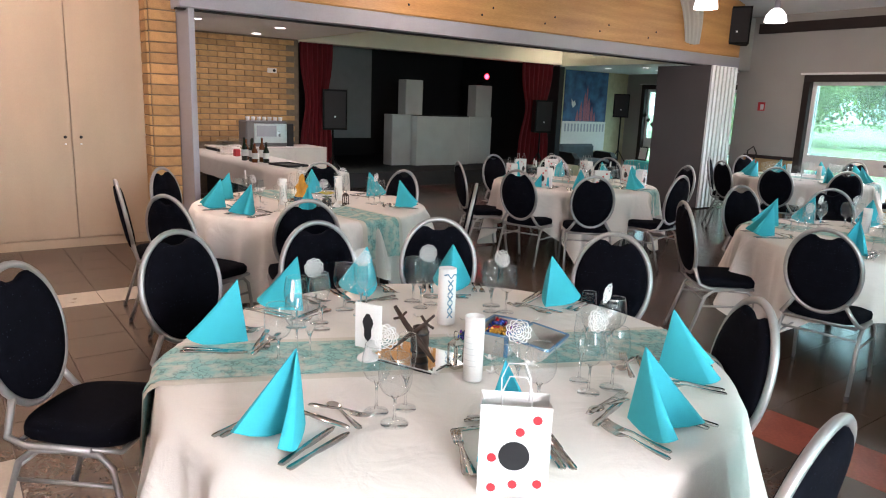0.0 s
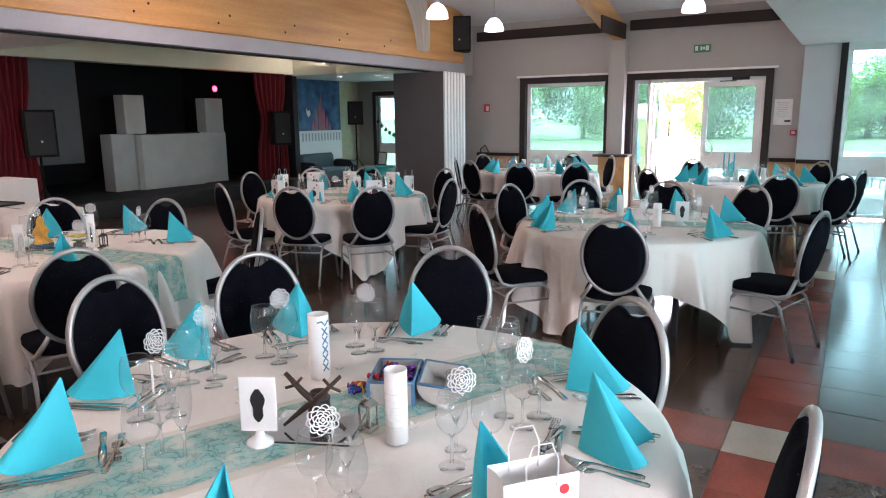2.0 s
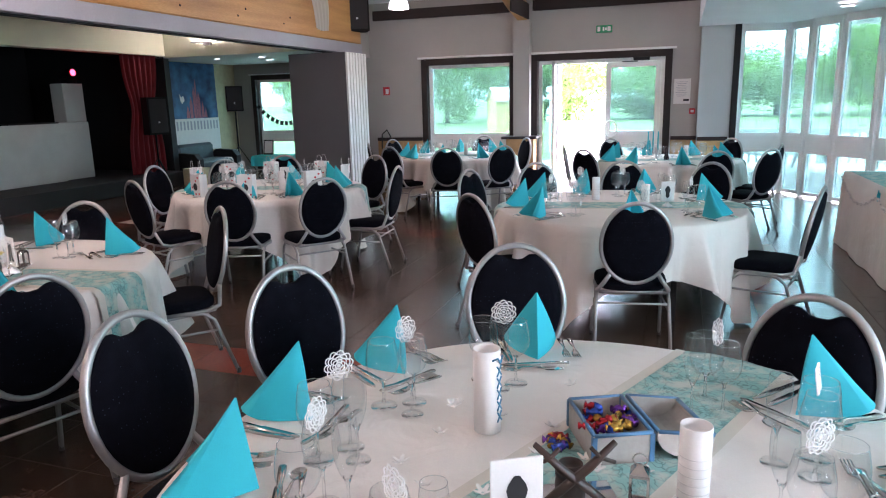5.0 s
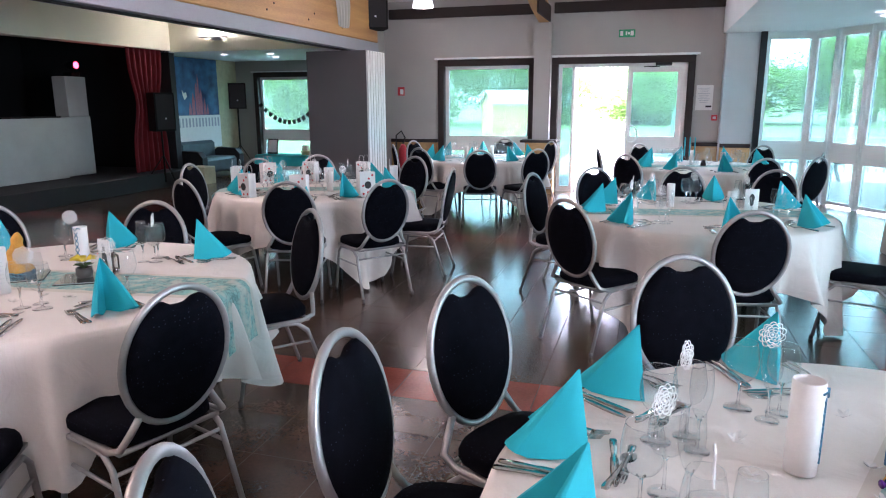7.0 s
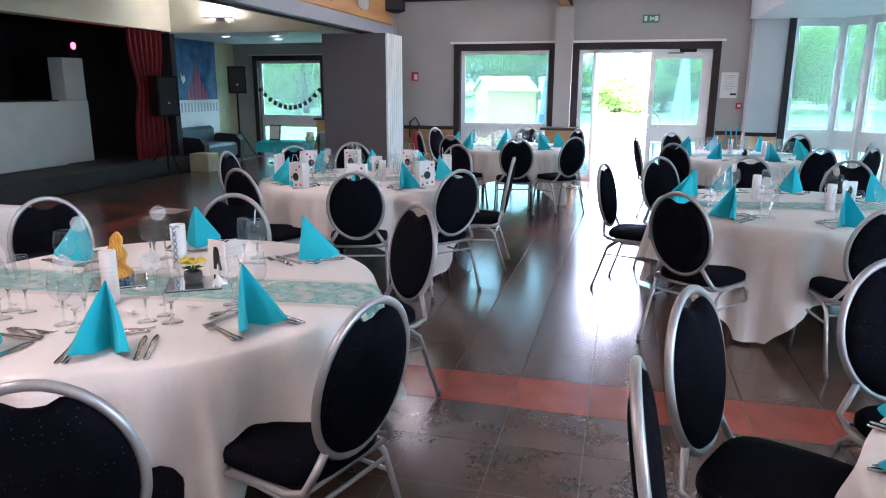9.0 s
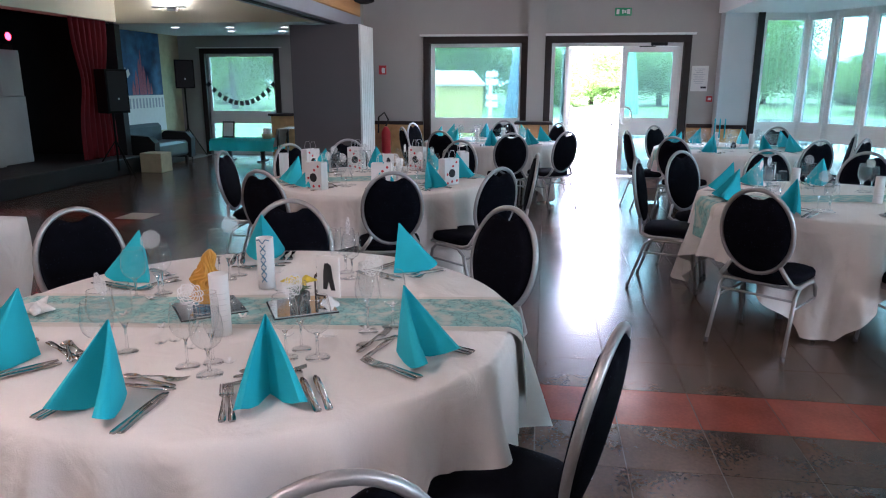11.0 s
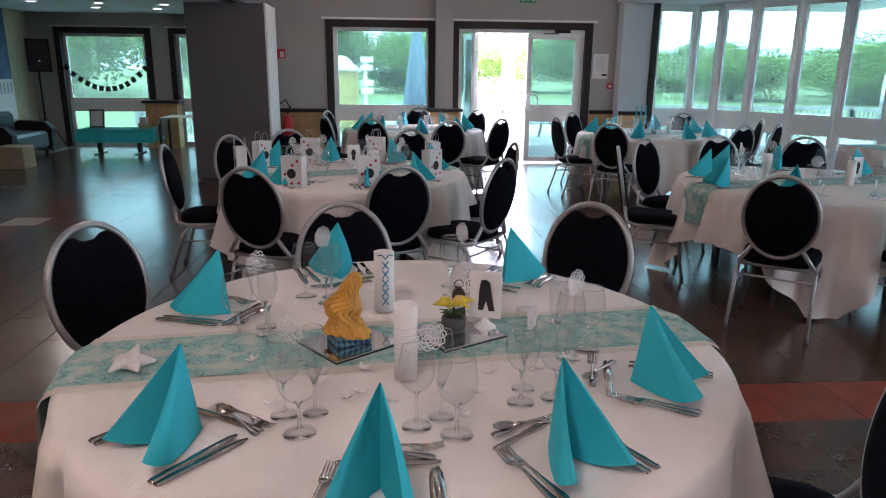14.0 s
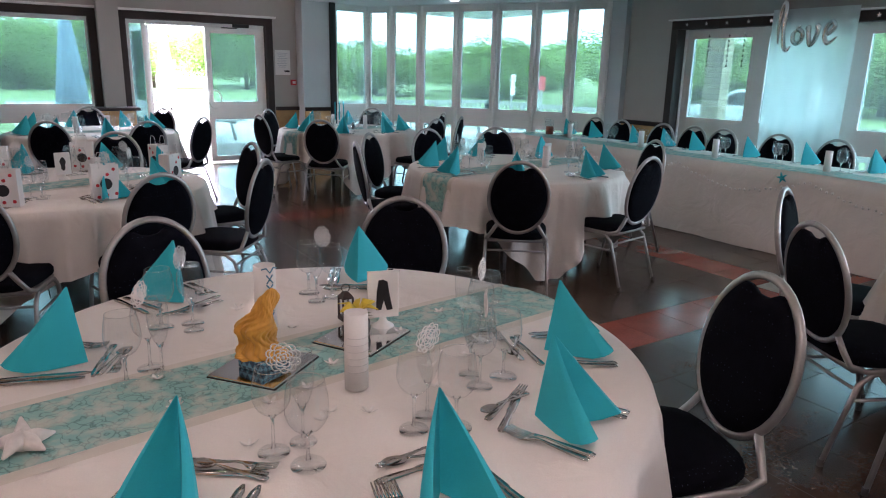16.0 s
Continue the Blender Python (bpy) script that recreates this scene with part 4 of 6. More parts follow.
def setting(x, y, cx, cy, seed, full=True, z=TOP + 0.002):
    """One place: napkin, cutlery, glasses and paper rose; +y of the setting points to the table's middle."""
    rnd = random.Random(seed)
    a = math.degrees(math.atan2(cy - y, cx - x)) - 90
    base = pose(x, y, z, 0, 0, a)

    def j(s):
        return rnd.uniform(-s, s)
    lay("napkin", base @ pose(0, 0, 0, 0, 0, j(14) * 0.4))
    for dx in (-0.128, -0.103):
        lay("fork", base @ pose(dx + j(0.006), -0.155 + j(0.01), 0.001, 0, 0, -3 + j(5)))
    for dx in (0.105, 0.130):
        lay("knife", base @ pose(dx + j(0.006), -0.160 + j(0.01), 0.001, 0, 0, 4 + j(5)))
    if full:
        lay("knife", base @ pose(-0.10 + j(0.02), 0.060, 0.001, 0, 0, -80 + j(8)))
        lay("spoon", base @ pose(0.115 + j(0.02), 0.085, 0.001, 0, 0, 76 + j(8)))
        lay("fork", base @ pose(-0.085 + j(0.02), 0.110, 0.001, 0, 0, -84 + j(8)))
    gx, gy = 0.165 + j(0.02), 0.165 + j(0.02)
    lay("water_glass", base @ pose(gx, gy, 0))
    lay("wine_glass", base @ pose(gx - 0.085 + j(0.008), gy + 0.03 + j(0.01), 0))
    lay("champagne_flute", base @ pose(gx - 0.04 + j(0.01), gy + 0.085 + j(0.01), 0))
    if full:
        lay("place_doily", base @ pose(gx - 0.085 + 0.026, gy + 0.03, 0.217, j(8), j(20), j(35)))


def around(c, angles, r):
    return [(c[0] + r * math.cos(math.radians(q)), c[1] + r * math.sin(math.radians(q))) for q in angles]


PLACES = {
    "a": [(-0.456, 0.712), (-0.69, 1.032), (-0.74, 1.37), (-0.617, 1.732), (-0.239, 1.963), (0.501, 1.757), (0.674, 1.394), (0.56, 1.01), (0.235, 0.615)],
    "b": [(-3.753, 1.813), (-3.335, 1.606), (-2.971, 1.703), (-2.678, 2.003), (-2.878, 2.881), (-3.516, 2.968), (-3.861, 2.585)],
    "c": around(TABLES["c"], (14, 60, 105, 148, 212, 238, 287, 318), 0.66),
    "d": [(-0.94, 5.08), (-0.72, 4.62), (-0.12, 4.52), (0.36, 4.80)] + around(TABLES["d"], (32, 78, 118, 154), 0.69),
    "e": around(TABLES["e"], (10, 55, 100, 145, 195, 235, 275, 318), 0.68),
    "f": around(TABLES["f"], (20, 65, 110, 155, 200, 240, 285, 322), 0.68),
}
for k, spots in PLACES.items():
    for i, (x, y) in enumerate(spots):
        setting(x, y, *TABLES[k], ord(k) * 40 + i, k in "abcd")
for i, y in enumerate(HEAD_Y):
    setting(2.40, y + 0.02, 1.8, y + 0.02, 900 + i, False)

# lace runners


def lace(name):
    m = bpy.data.materials.new(name)
    m.use_nodes = True
    nt = m.node_tree
    p = nt.nodes["Principled BSDF"]
    tc, vo, no, rp = (nt.nodes.new(k) for k in ("ShaderNodeTexCoord", "ShaderNodeTexVoronoi", "ShaderNodeTexNoise", "ShaderNodeValToRGB"))
    no.inputs["Scale"].default_value, no.inputs["Detail"].default_value = 9.0, 3.0
    add = nt.nodes.new("ShaderNodeVectorMath")
    add.operation = "MULTIPLY_ADD"
    add.inputs[1].default_value = (0.30, 0.30, 0.30)
    nt.links.new(tc.outputs["Object"], no.inputs["Vector"])
    nt.links.new(no.outputs["Color"], add.inputs[0])
    nt.links.new(tc.outputs["Object"], add.inputs[2])
    vo.feature = "DISTANCE_TO_EDGE"
    vo.inputs["Scale"].default_value = 21
    nt.links.new(add.outputs[0], vo.inputs["Vector"])
    e = rp.color_ramp.elements
    e[0].position, e[0].color = 0.0, (0.09, 0.21, 0.20, 1)
    e[1].position, e[1].color = 0.08, (0.22, 0.44, 0.41, 1)
    nt.links.new(vo.outputs["Distance"], rp.inputs[0])
    # worn, milky patches between the threads
    n2, r2, mx = (nt.nodes.new(k) for k in ("ShaderNodeTexNoise", "ShaderNodeValToRGB", "ShaderNodeMixRGB"))
    n2.inputs["Scale"].default_value, n2.inputs["Detail"].default_value = 17.0, 5.0
    nt.links.new(tc.outputs["Object"], n2.inputs["Vector"])
    r2.color_ramp.elements[0].position, r2.color_ramp.elements[0].color = 0.44, (0.0, 0.0, 0.0, 1)
    r2.color_ramp.elements[1].position, r2.color_ramp.elements[1].color = 0.64, (0.8, 0.8, 0.8, 1)
    nt.links.new(n2.outputs[0], r2.inputs[0])
    mx.inputs[2].default_value = (0.53, 0.54, 0.46, 1)
    nt.links.new(r2.outputs[0], mx.inputs[0])
    nt.links.new(rp.outputs[0], mx.inputs[1])
    nt.links.new(mx.outputs[0], p.inputs["Base Color"])
    p.inputs["Roughness"].default_value = 0.75
    return m


LACE = lace("turquoise_lace")
HEM = mat("cream_organza", (0.62, 0.58, 0.50), 0.7, vary=0.05, scale=20, bump=0.1, fine=300)


def runner(cx, cy, turn, width=0.29, overhang=0.26):
    half = R + overhang

    def fn(u, v, lo=-0.5, hi=0.5, lift=0.0):
        t = -half + 2 * half * u
        s = (lo + (hi - lo) * v) * width
        edge = math.sqrt(R * R - s * s)
        over = abs(t) - edge
        sign = 1 if t > 0 else -1
        if over <= 0:
            x, z = t, TOP + 0.004 + lift
        else:
            x, z = sign * (edge + lift + 0.028 * min(1, over / 0.03) + 0.10 * over + 0.006 * math.sin(30 * s + 5 * over)), TOP + 0.004 + lift - over
        return (x, s, z)
    t = thing("table_runner", "turquoise lace runner with cream borders across the tablecloth", "table runner", pose(cx, cy, 0, 0, 0, turn), "lace runners")
    part("lace_panel", Build().grid(fn, 90, 8), LACE, t, "turquoise lace")
    for lo, hi in ((-0.62, -0.49), (0.49, 0.62)):
        part("border", Build().grid(lambda u, v: fn(u, v, lo, hi, -0.0022), 90, 2), HEM, t, "plain cream border")
    return t


for k, turn in (("a", 66), ("b", 7), ("c", 20), ("d", 10), ("e", 5), ("f", 15)):
    runner(*TABLES[k], turn)

# scattered clear petals; an opaque pale colour stands in for their highlights
PETAL = mat("glint_pale_acrylic", (0.80, 0.78, 0.74), 0.08, vary=0.05, scale=60, spec=1.0)
rnd = random.Random(11)
petal = Build().grid(lambda u, v: ((0.003 + 0.019 * v) * (0.72 + 0.28 * math.cos(10 * math.pi * u)) * math.cos(2 * math.pi * u), (0.003 + 0.019 * v) * (0.72 + 0.28 * math.cos(10 * math.pi * u)) * math.sin(2 * math.pi * u), 0.002 + 0.009 * v * v * (0.6 + 0.4 * math.cos(10 * math.pi * u))), 40, 5, True, True).mesh("table_crystal", PETAL)
for k in "ab":
    for i in range(22):
        a, r = rnd.uniform(0, 6.28), 0.5 * math.sqrt(rnd.random())
        ob = new("table_crystal", petal)
        ob.matrix_world = pose(TABLES[k][0] + r * math.cos(a), TABLES[k][1] + r * math.sin(a), TOP + 0.006, rnd.uniform(-15, 15), rnd.uniform(-15, 15), rnd.uniform(0, 360))
        tagged(ob, "small clear acrylic crystal scattered on the cloth", "table crystal", "table crystals")

# ---- centrepieces ----
Z = TOP + 0.005


def card_stand(x, y, turn, shape, label):
    t = thing("table_card", label, "table card", pose(x, y, Z, 0, 0, turn))
    part("foot", Build().lathe([(0, 0), (0.036, 0.0), (0.034, 0.008), (0.014, 0.022), (0.010, 0.035), (0, 0.035)], 20), PAPER, t, "white turned foot")
    card = part("card", Build().box((0, 0, 0.110), (0.098, 0.006, 0.15), None, 0.0015), PAPER, t)
    part("print", Build().prism(shape, 0.0, 0.0012, pose(0, -0.0031, 0.110, 90, 0, 0)), INK, card, "plain black printed shape")
    return t


figure = [((0.017 + 0.004 * math.sin(5 * q)) * math.cos(q), (0.046 + 0.004 * math.sin(3 * q)) * math.sin(q)) for q in [k * math.pi / 12 for k in range(24)]]
card_stand(-0.085, 1.00, 28, figure, "white card with a black shape on a round foot")
pair = [(-0.022, -0.05), (-0.006, -0.05), (0.002, -0.02), (0.012, -0.052), (0.03, -0.05), (0.02, 0.0), (0.014, 0.04), (0.0, 0.048), (-0.014, 0.045), (-0.020, 0.01)]
card_stand(-3.03, 2.40, -18, pair, "white card with black shapes on a round foot")
card_stand(-3.62, 5.95, 10, figure, "white card with a black shape on a round foot")
card_stand(0.10, 5.20, 15, figure, "white card with a black shape on a round foot")


def paper_tube(x, y, h=0.20, r=0.030, rings=True, laced=False):
    t = thing("paper_lantern" if not laced else "laced_tube", "white paper tube lantern standing on the cloth" if not laced else "white paper tube laced with blue ribbon", "lantern", pose(x, y, Z))
    part("tube", Build().lathe([(r * 0.97, 0), (r, 0.0), (r, h), (r * 0.94, h), (r * 0.94, 0.005), (0, 0.005)], 28), PAPER, t)
    if laced:
        blue = mat("blue_ribbon", (0.04, 0.20, 0.32), 0.5)
        for i in range(5):
            z0 = 0.03 + i * 0.03
            for s in (-1, 1):
                part("ribbon", Build().tube([(s * 0.010, -r - 0.001, z0), (-s * 0.010, -r - 0.001, z0 + 0.026)], 0.0022, 5), blue, t, "blue ribbon lacing")
        part("ribbon_bow", Build().tube([(-0.024, -r + 0.004, 0.195), (-0.012, -r - 0.004, 0.199), (0, -r - 0.004, 0.183), (0.012, -r - 0.004, 0.199), (0.024, -r + 0.004, 0.193)], 0.0025, 5), blue, t, "blue ribbon bow")
    else:
        b = Build()
        for i in range(6):
            z0 = 0.05 + 0.018 * i
            b.tube([(r * 1.004 * math.cos(q), r * 1.004 * math.sin(q), z0) for q in [math.radians(200 + 14 * k) for k in range(11)]], 0.0009, 4)
        part("print", b, mat("pale_grey_print", (0.58, 0.58, 0.57), 0.7), t, "rows of pale grey print")
    return t


paper_tube(0.22, 1.19)
paper_tube(-0.26, 1.44, 0.215, 0.034, laced=True).matrix_world = pose(-0.26, 1.44, Z, 0, 0, 75)
paper_tube(-3.28, 2.07)
paper_tube(-3.34, 2.58, 0.20, 0.033, laced=True).matrix_world = pose(-3.34, 2.58, Z, 0, 0, 8)
for x, y in ((-3.45, 5.62), (-0.05, 5.05), (-3.2, 9.6), (-2.85, 9.75), (0.25, 9.1), (-0.1, 9.35), (2.05, 7.0), (2.1, 5.9), (2.05, 4.9), (2.1, 3.8), (-0.45, 5.45)):
    paper_tube(x, y, 0.18)


def mirror_tile(x, y, turn, w=0.22, d=0.20):
    t = thing("mirror_tile", "square mirror tile lying on the runner", "mirror", pose(x, y, Z, 0, 0, turn))
    part("glass", Build().box((0, 0, 0.004), (w, d, 0.006), None, 0.002), MIRROR, t)
    part("edge", Build().box((0, 0, 0.0005), (w + 0.003, d + 0.003, 0.004)), BLACK, t, "dark edge")


mirror_tile(-0.02, 1.14, 24, 0.24, 0.19)
mirror_tile(-3.44, 2.30, 38)
mirror_tile(-3.12, 2.36, 30)

# barrel with crossed wooden swords
t = thing("wooden_barrel", "dark brown wooden keg with crossed toy swords", "ornament", pose(-0.01, 1.15, Z + 0.008, 0, 0, 20))
part("keg", Build().lathe([(0, 0), (0.024, 0), (0.029, 0.025), (0.031, 0.05), (0.029, 0.075), (0.024, 0.098), (0.021, 0.098), (0.020, 0.090), (0, 0.090)], 18), BROWN, t)
for hz, hr in ((0.018, 0.0285), (0.078, 0.0292)):
    part("hoop", Build().lathe([(hr, hz - 0.004), (hr + 0.0015, hz - 0.004), (hr + 0.0015, hz + 0.004), (hr, hz + 0.004)], 18), INK, t, "dark iron hoop")
for s in (-1, 1):
    part("sword", Build().tube([(s * -0.088, -0.040, 0.010), (s * -0.03, -0.042, 0.062), (s * 0.03, -0.040, 0.112), (s * 0.078, -0.036, 0.160)], [0.005, 0.010, 0.009, 0.006], 6, flat=0.5).tube([(s * 0.030, -0.038, 0.150), (s * 0.050, -0.038, 0.128), (s * 0.078, -0.038, 0.118)], 0.0045, 6), BROWN, t, "dark wooden toy sword")

# open grey casket full of sweets
WRAP = [mat("foil_" + n, c, 0.25, 0.6, vary=0.2, scale=40) for n, c in (("gold", (0.7, 0.42, 0.06)), ("red", (0.5, 0.02, 0.03)), ("violet", (0.16, 0.04, 0.35)), ("blue", (0.03, 0.08, 0.4)))]
CHESTWOOD = mat("pale_grey_wood", (0.34, 0.32, 0.29), 0.6, vary=0.1, scale=10, bump=0.1)
TRIM = mat("blue_trim", (0.05, 0.15, 0.27), 0.5, vary=0.1)
t = thing("sweet_chest", "open pale grey wooden chest with blue trim, full of wrapped sweets", "chest", pose(0.035, 1.455, Z, 0, 0, 25))
box_b = Build()
for c, s in (((0, 0, 0.004), (0.14, 0.20, 0.006)), ((-0.067, 0, 0.035), (0.006, 0.20, 0.07)), ((0.067, 0, 0.035), (0.006, 0.20, 0.07)), ((0, -0.097, 0.035), (0.128, 0.006, 0.07)), ((0, 0.097, 0.035), (0.128, 0.006, 0.07))):
    box_b.box(c, s)
part("tray", box_b, CHESTWOOD, t)
lid_at = pose(0.148, 0, 0.062, 0, 8, 0)
arc = [(0.070 * math.cos(q), 0.058 * math.sin(q)) for q in [math.pi + k * math.pi / 12 for k in range(13)]]
shell = arc + [(x * 0.93, y * 0.92) for x, y in reversed(arc)]
along = Matrix(((1, 0, 0, 0), (0, 0, 1, 0), (0, 1, 0, 0), (0, 0, 0, 1)))
lid = Build()
lid.prism(shell, -0.094, 0.094, lid_at @ along)
lid_part = part("lid", lid, CHESTWOOD, t, "open rounded lid")
for y in (-0.1, 0.094):
    part("lid_end", Build().prism(arc, y, y + 0.006, lid_at @ along), CHESTWOOD, lid_part)
for m, w in ((pose(0, 0, 0.071), 0.067), (lid_at, 0.067)):
    for p, q in (((-w, -0.098, 0), (w, -0.098, 0)), ((-w, 0.098, 0), (w, 0.098, 0)), ((-w, -0.098, 0), (-w, 0.098, 0)), ((w, -0.098, 0), (w, 0.098, 0))):
        part("trim", Build().tube([m @ Vector(p), m @ Vector(q)], 0.005, 4), TRIM, t, "blue edge trim")
for x in (-0.067, 0.067):
    for y in (-0.097, 0.097):
        part("corner_trim", Build().box((x, y, 0.035), (0.011, 0.011, 0.068)), TRIM, t, "blue corner trim")
rnd = random.Random(3)
for i in range(34):
    inside = i < 26
    x, y, z = (0.035 + rnd.uniform(-0.05, 0.05), 1.455 + rnd.uniform(-0.06, 0.06), Z + 0.050 + rnd.uniform(0, 0.018)) if inside else (-0.07 + rnd.uniform(-0.04, 0.02), 1.40 + rnd.uniform(-0.03, 0.05), Z + 0.013)
    sw = Build().lathe([(0, -0.020), (0.010, -0.019), (0.003, -0.012), (0.010, -0.006), (0.011, 0.005), (0.003, 0.012), (0.010, 0.019), (0, 0.02)], 8)
    thing("wrapped_sweet", "small foil-wrapped sweet in bright colours", "sweet", pose(x, y, z, 90 + rnd.uniform(-20, 20), 0, rnd.uniform(0, 360)), "wrapped sweets", sw, WRAP[i % 4])


def small_lantern(x, y, material, label):
    t = thing("candle_lantern", label, "lantern", pose(x, y, Z))
    part("base", Build().box((0, 0, 0.008), (0.042, 0.042, 0.016), None, 0.003), material, t)
    for i in (-1, 1):
        for j in (-1, 1):
            part("post", Build().box((i * 0.017, j * 0.017, 0.045), (0.005, 0.005, 0.06)), material, t)
    part("roof", Build().lathe([(0.028, 0.074), (0.026, 0.08), (0.010, 0.094), (0, 0.096)], 4, pose(0, 0, 0, 0, 0, 45), False), material, t)
    part("handle", Build().tube([(0.014 * math.cos(q), 0, 0.106 + 0.014 * math.sin(q)) for q in [k * math.pi / 6 for k in range(12)]], 0.0016, 5, True), material, t)
    part("pane", Build().box((0, 0, 0.045), (0.030, 0.030, 0.058)), CRYSTAL, t, "clear panes")


small_lantern(0.12, 1.20, STEEL, "small silver candle lantern")
small_lantern(-3.10, 2.52, BROWN, "small dark bronze candle lantern")

# golden figurine on a patterned base: one plain mesh
GOLD = mat("golden_resin", (0.58, 0.30, 0.035), 0.5, vary=0.2, scale=18, bump=0.2, fine=60, tint=(0.42, 0.19, 0.018), stretch=(1, 1, 0.35))


def figurine(u, v):
    a = 2 * math.pi * u
    z = 0.185 * v
    r = 0.062 * max(0.0, 1 - v ** 3.2) ** 0.5 * (1 - 0.50 * v) * (0.86 + 0.14 * math.cos(14 * v))
    sway = 1.4 * math.sin(7 * v) + 0.8 * math.sin(15 * v + a)
    r *= 1 + 0.16 * math.sin(3 * a + 5 * v + sway) + 0.20 * abs(math.sin(5 * a + 7 * v + 2.6 * sway)) - 0.10 * abs(math.sin(11 * a - 6 * v + 3 * sway))
    return (r * math.cos(a) - 0.004 + 0.022 * math.sin(4.5 * v), r * 0.85 * math.sin(a), z)


thing("figurine", "golden yellow resin figurine with flowing waves on a base", "figurine", pose(-3.44, 2.30, Z + 0.036, 0, 0, 160), "", Build().grid(figurine, 120, 56, True, True), GOLD)
CHECK = bpy.data.materials.new("blue_chequer")
CHECK.use_nodes = True
ck = CHECK.node_tree.nodes.new("ShaderNodeTexChecker")
ck.inputs["Scale"].default_value = 70
ck.inputs["Color1"].default_value, ck.inputs["Color2"].default_value = (0.10, 0.25, 0.33, 1), (0.02, 0.06, 0.10, 1)
cc = CHECK.node_tree.nodes.new("ShaderNodeTexCoord")
cm = CHECK.node_tree.nodes.new("ShaderNodeMapping")
cm.inputs["Rotation"].default_value = (0, 0.785, 0.785)
CHECK.node_tree.links.new(cc.outputs["Object"], cm.inputs[0])
CHECK.node_tree.links.new(cm.outputs[0], ck.inputs["Vector"])
CHECK.node_tree.links.new(ck.outputs[0], CHECK.node_tree.nodes["Principled BSDF"].inputs["Base Color"])
thing("chequered_block", "blue chequered block under the figurine", "base", pose(-3.44, 2.30, Z + 0.008, 0, 0, 25), "", Build().box((0, 0, 0.014), (0.105, 0.09, 0.028), None, 0.003), CHECK)

# potted yellow flower
YELLOW = mat("yellow_petals", (0.75, 0.55, 0.03), 0.6, vary=0.12, scale=20)
STEM = mat("green_leaf", (0.06, 0.13, 0.03), 0.6, vary=0.3, scale=20)
t = thing("flower_pot", "small dark pot with a yellow lily flower", "potted flower", pose(-3.13, 2.37, Z + 0.008))
part("pot", Build().lathe([(0, 0), (0.034, 0), (0.038, 0.02), (0.036, 0.045), (0.031, 0.046), (0.030, 0.03), (0, 0.03)], 20), mat("dark_glazed_pot", (0.05, 0.05, 0.045), 0.35), t)
fb = Build()
for i in range(9):
    a = i * 0.7
    fb.tube([(0, 0, 0.04), (0.02 * math.cos(a), 0.02 * math.sin(a), 0.062), (0.045 * math.cos(a), 0.045 * math.sin(a), 0.062)], [0.003, 0.005, 0.001], 4, flat=0.3)
part("foliage", fb, STEM, t)
for i in range(6):
    a = i * math.pi / 3 + 0.2
    part("petal", Build().tube([(0.004 * math.cos(a), 0.004 * math.sin(a), 0.075), (0.03 * math.cos(a), 0.03 * math.sin(a), 0.095), (0.065 * math.cos(a), 0.065 * math.sin(a), 0.090 - 0.004 * (i % 2))], [0.004, 0.016, 0.002], 6, flat=0.18), YELLOW, t)

# seashell
SHELL = mat("white_shell", (0.72, 0.68, 0.64), 0.5, vary=0.1, scale=25, bump=0.3)
sh = Build()
for i in range(5):
    a = i * 2 * math.pi / 5 + 0.3
    sh.tube([(0, 0, 0.022), (0.03 * math.cos(a), 0.03 * math.sin(a), 0.022 + 0.008 * (i % 2)), (0.062 * math.cos(a), 0.062 * math.sin(a), 0.016 + 0.03 * (i == 1))], [0.024, 0.016, 0.003], 8)
thing("seashell", "white spiny seashell lying on the runner", "shell", pose(-4.0, 2.15, Z), "", sh, SHELL)

# gift bags


def gift_bag(x, y, turn, w=0.15, h=0.205, d=0.075):
    t = thing("gift_bag", "white paper gift bag with red dots and a black disc", "gift bag", pose(x, y, Z, 0, 0, turn), "gift bags")
    corners = [(-w / 2, -d / 2), (w / 2, -d / 2), (w / 2, 0.0), (w / 2, d / 2), (-w / 2, d / 2), (-w / 2, 0.0)]
    vs = [(x, y, 0.0) for x, y in corners] + [(x * (0.93 if y == 0 else 1), y, h) for x, y in corners]
    body = part("body", Build().add(vs, [(5, 4, 3, 2, 1, 0)] + [(i, (i + 1) % 6, 6 + (i + 1) % 6, 6 + i) for i in range(6)]), PAPER, t)
    for sy in (-1, 1):
        hy = sy * d / 2
        part("handle", Build().tube([(-0.03, hy, h - 0.02), (-0.032, hy, h + 0.03), (-0.018, hy, h + 0.065), (0.018, hy, h + 0.065), (0.032, hy, h + 0.03), (0.03, hy, h - 0.02)], 0.0016, 6), PAPER, t, "twisted white paper cord")
        disc = [(0.033 * math.cos(k * math.pi / 12), 0.033 * math.sin(k * math.pi / 12)) for k in range(24)]
        m = pose(0, sy * (d / 2 + 0.0008), h * 0.45, 90 if sy < 0 else -90, 0, 0)
        part("print", Build().prism(disc, 0, 0.001, m), INK, body, "plain black disc")
        for px, pz in ((0.045, 0.86), (0.01, 0.72), (-0.047, 0.42), (0.052, 0.15), (-0.045, 0.08), (0.0, 0.13)):
            dot = [(0.010 * math.cos(k * math.pi / 6), 0.010 * math.sin(k * math.pi / 6)) for k in range(12)]
            part("dot", Build().prism(dot, 0, 0.001, pose(px, sy * (d / 2 + 0.0008), h * pz, 90 if sy < 0 else -90, 0, 0)), RED, body, "red dot")
    return t


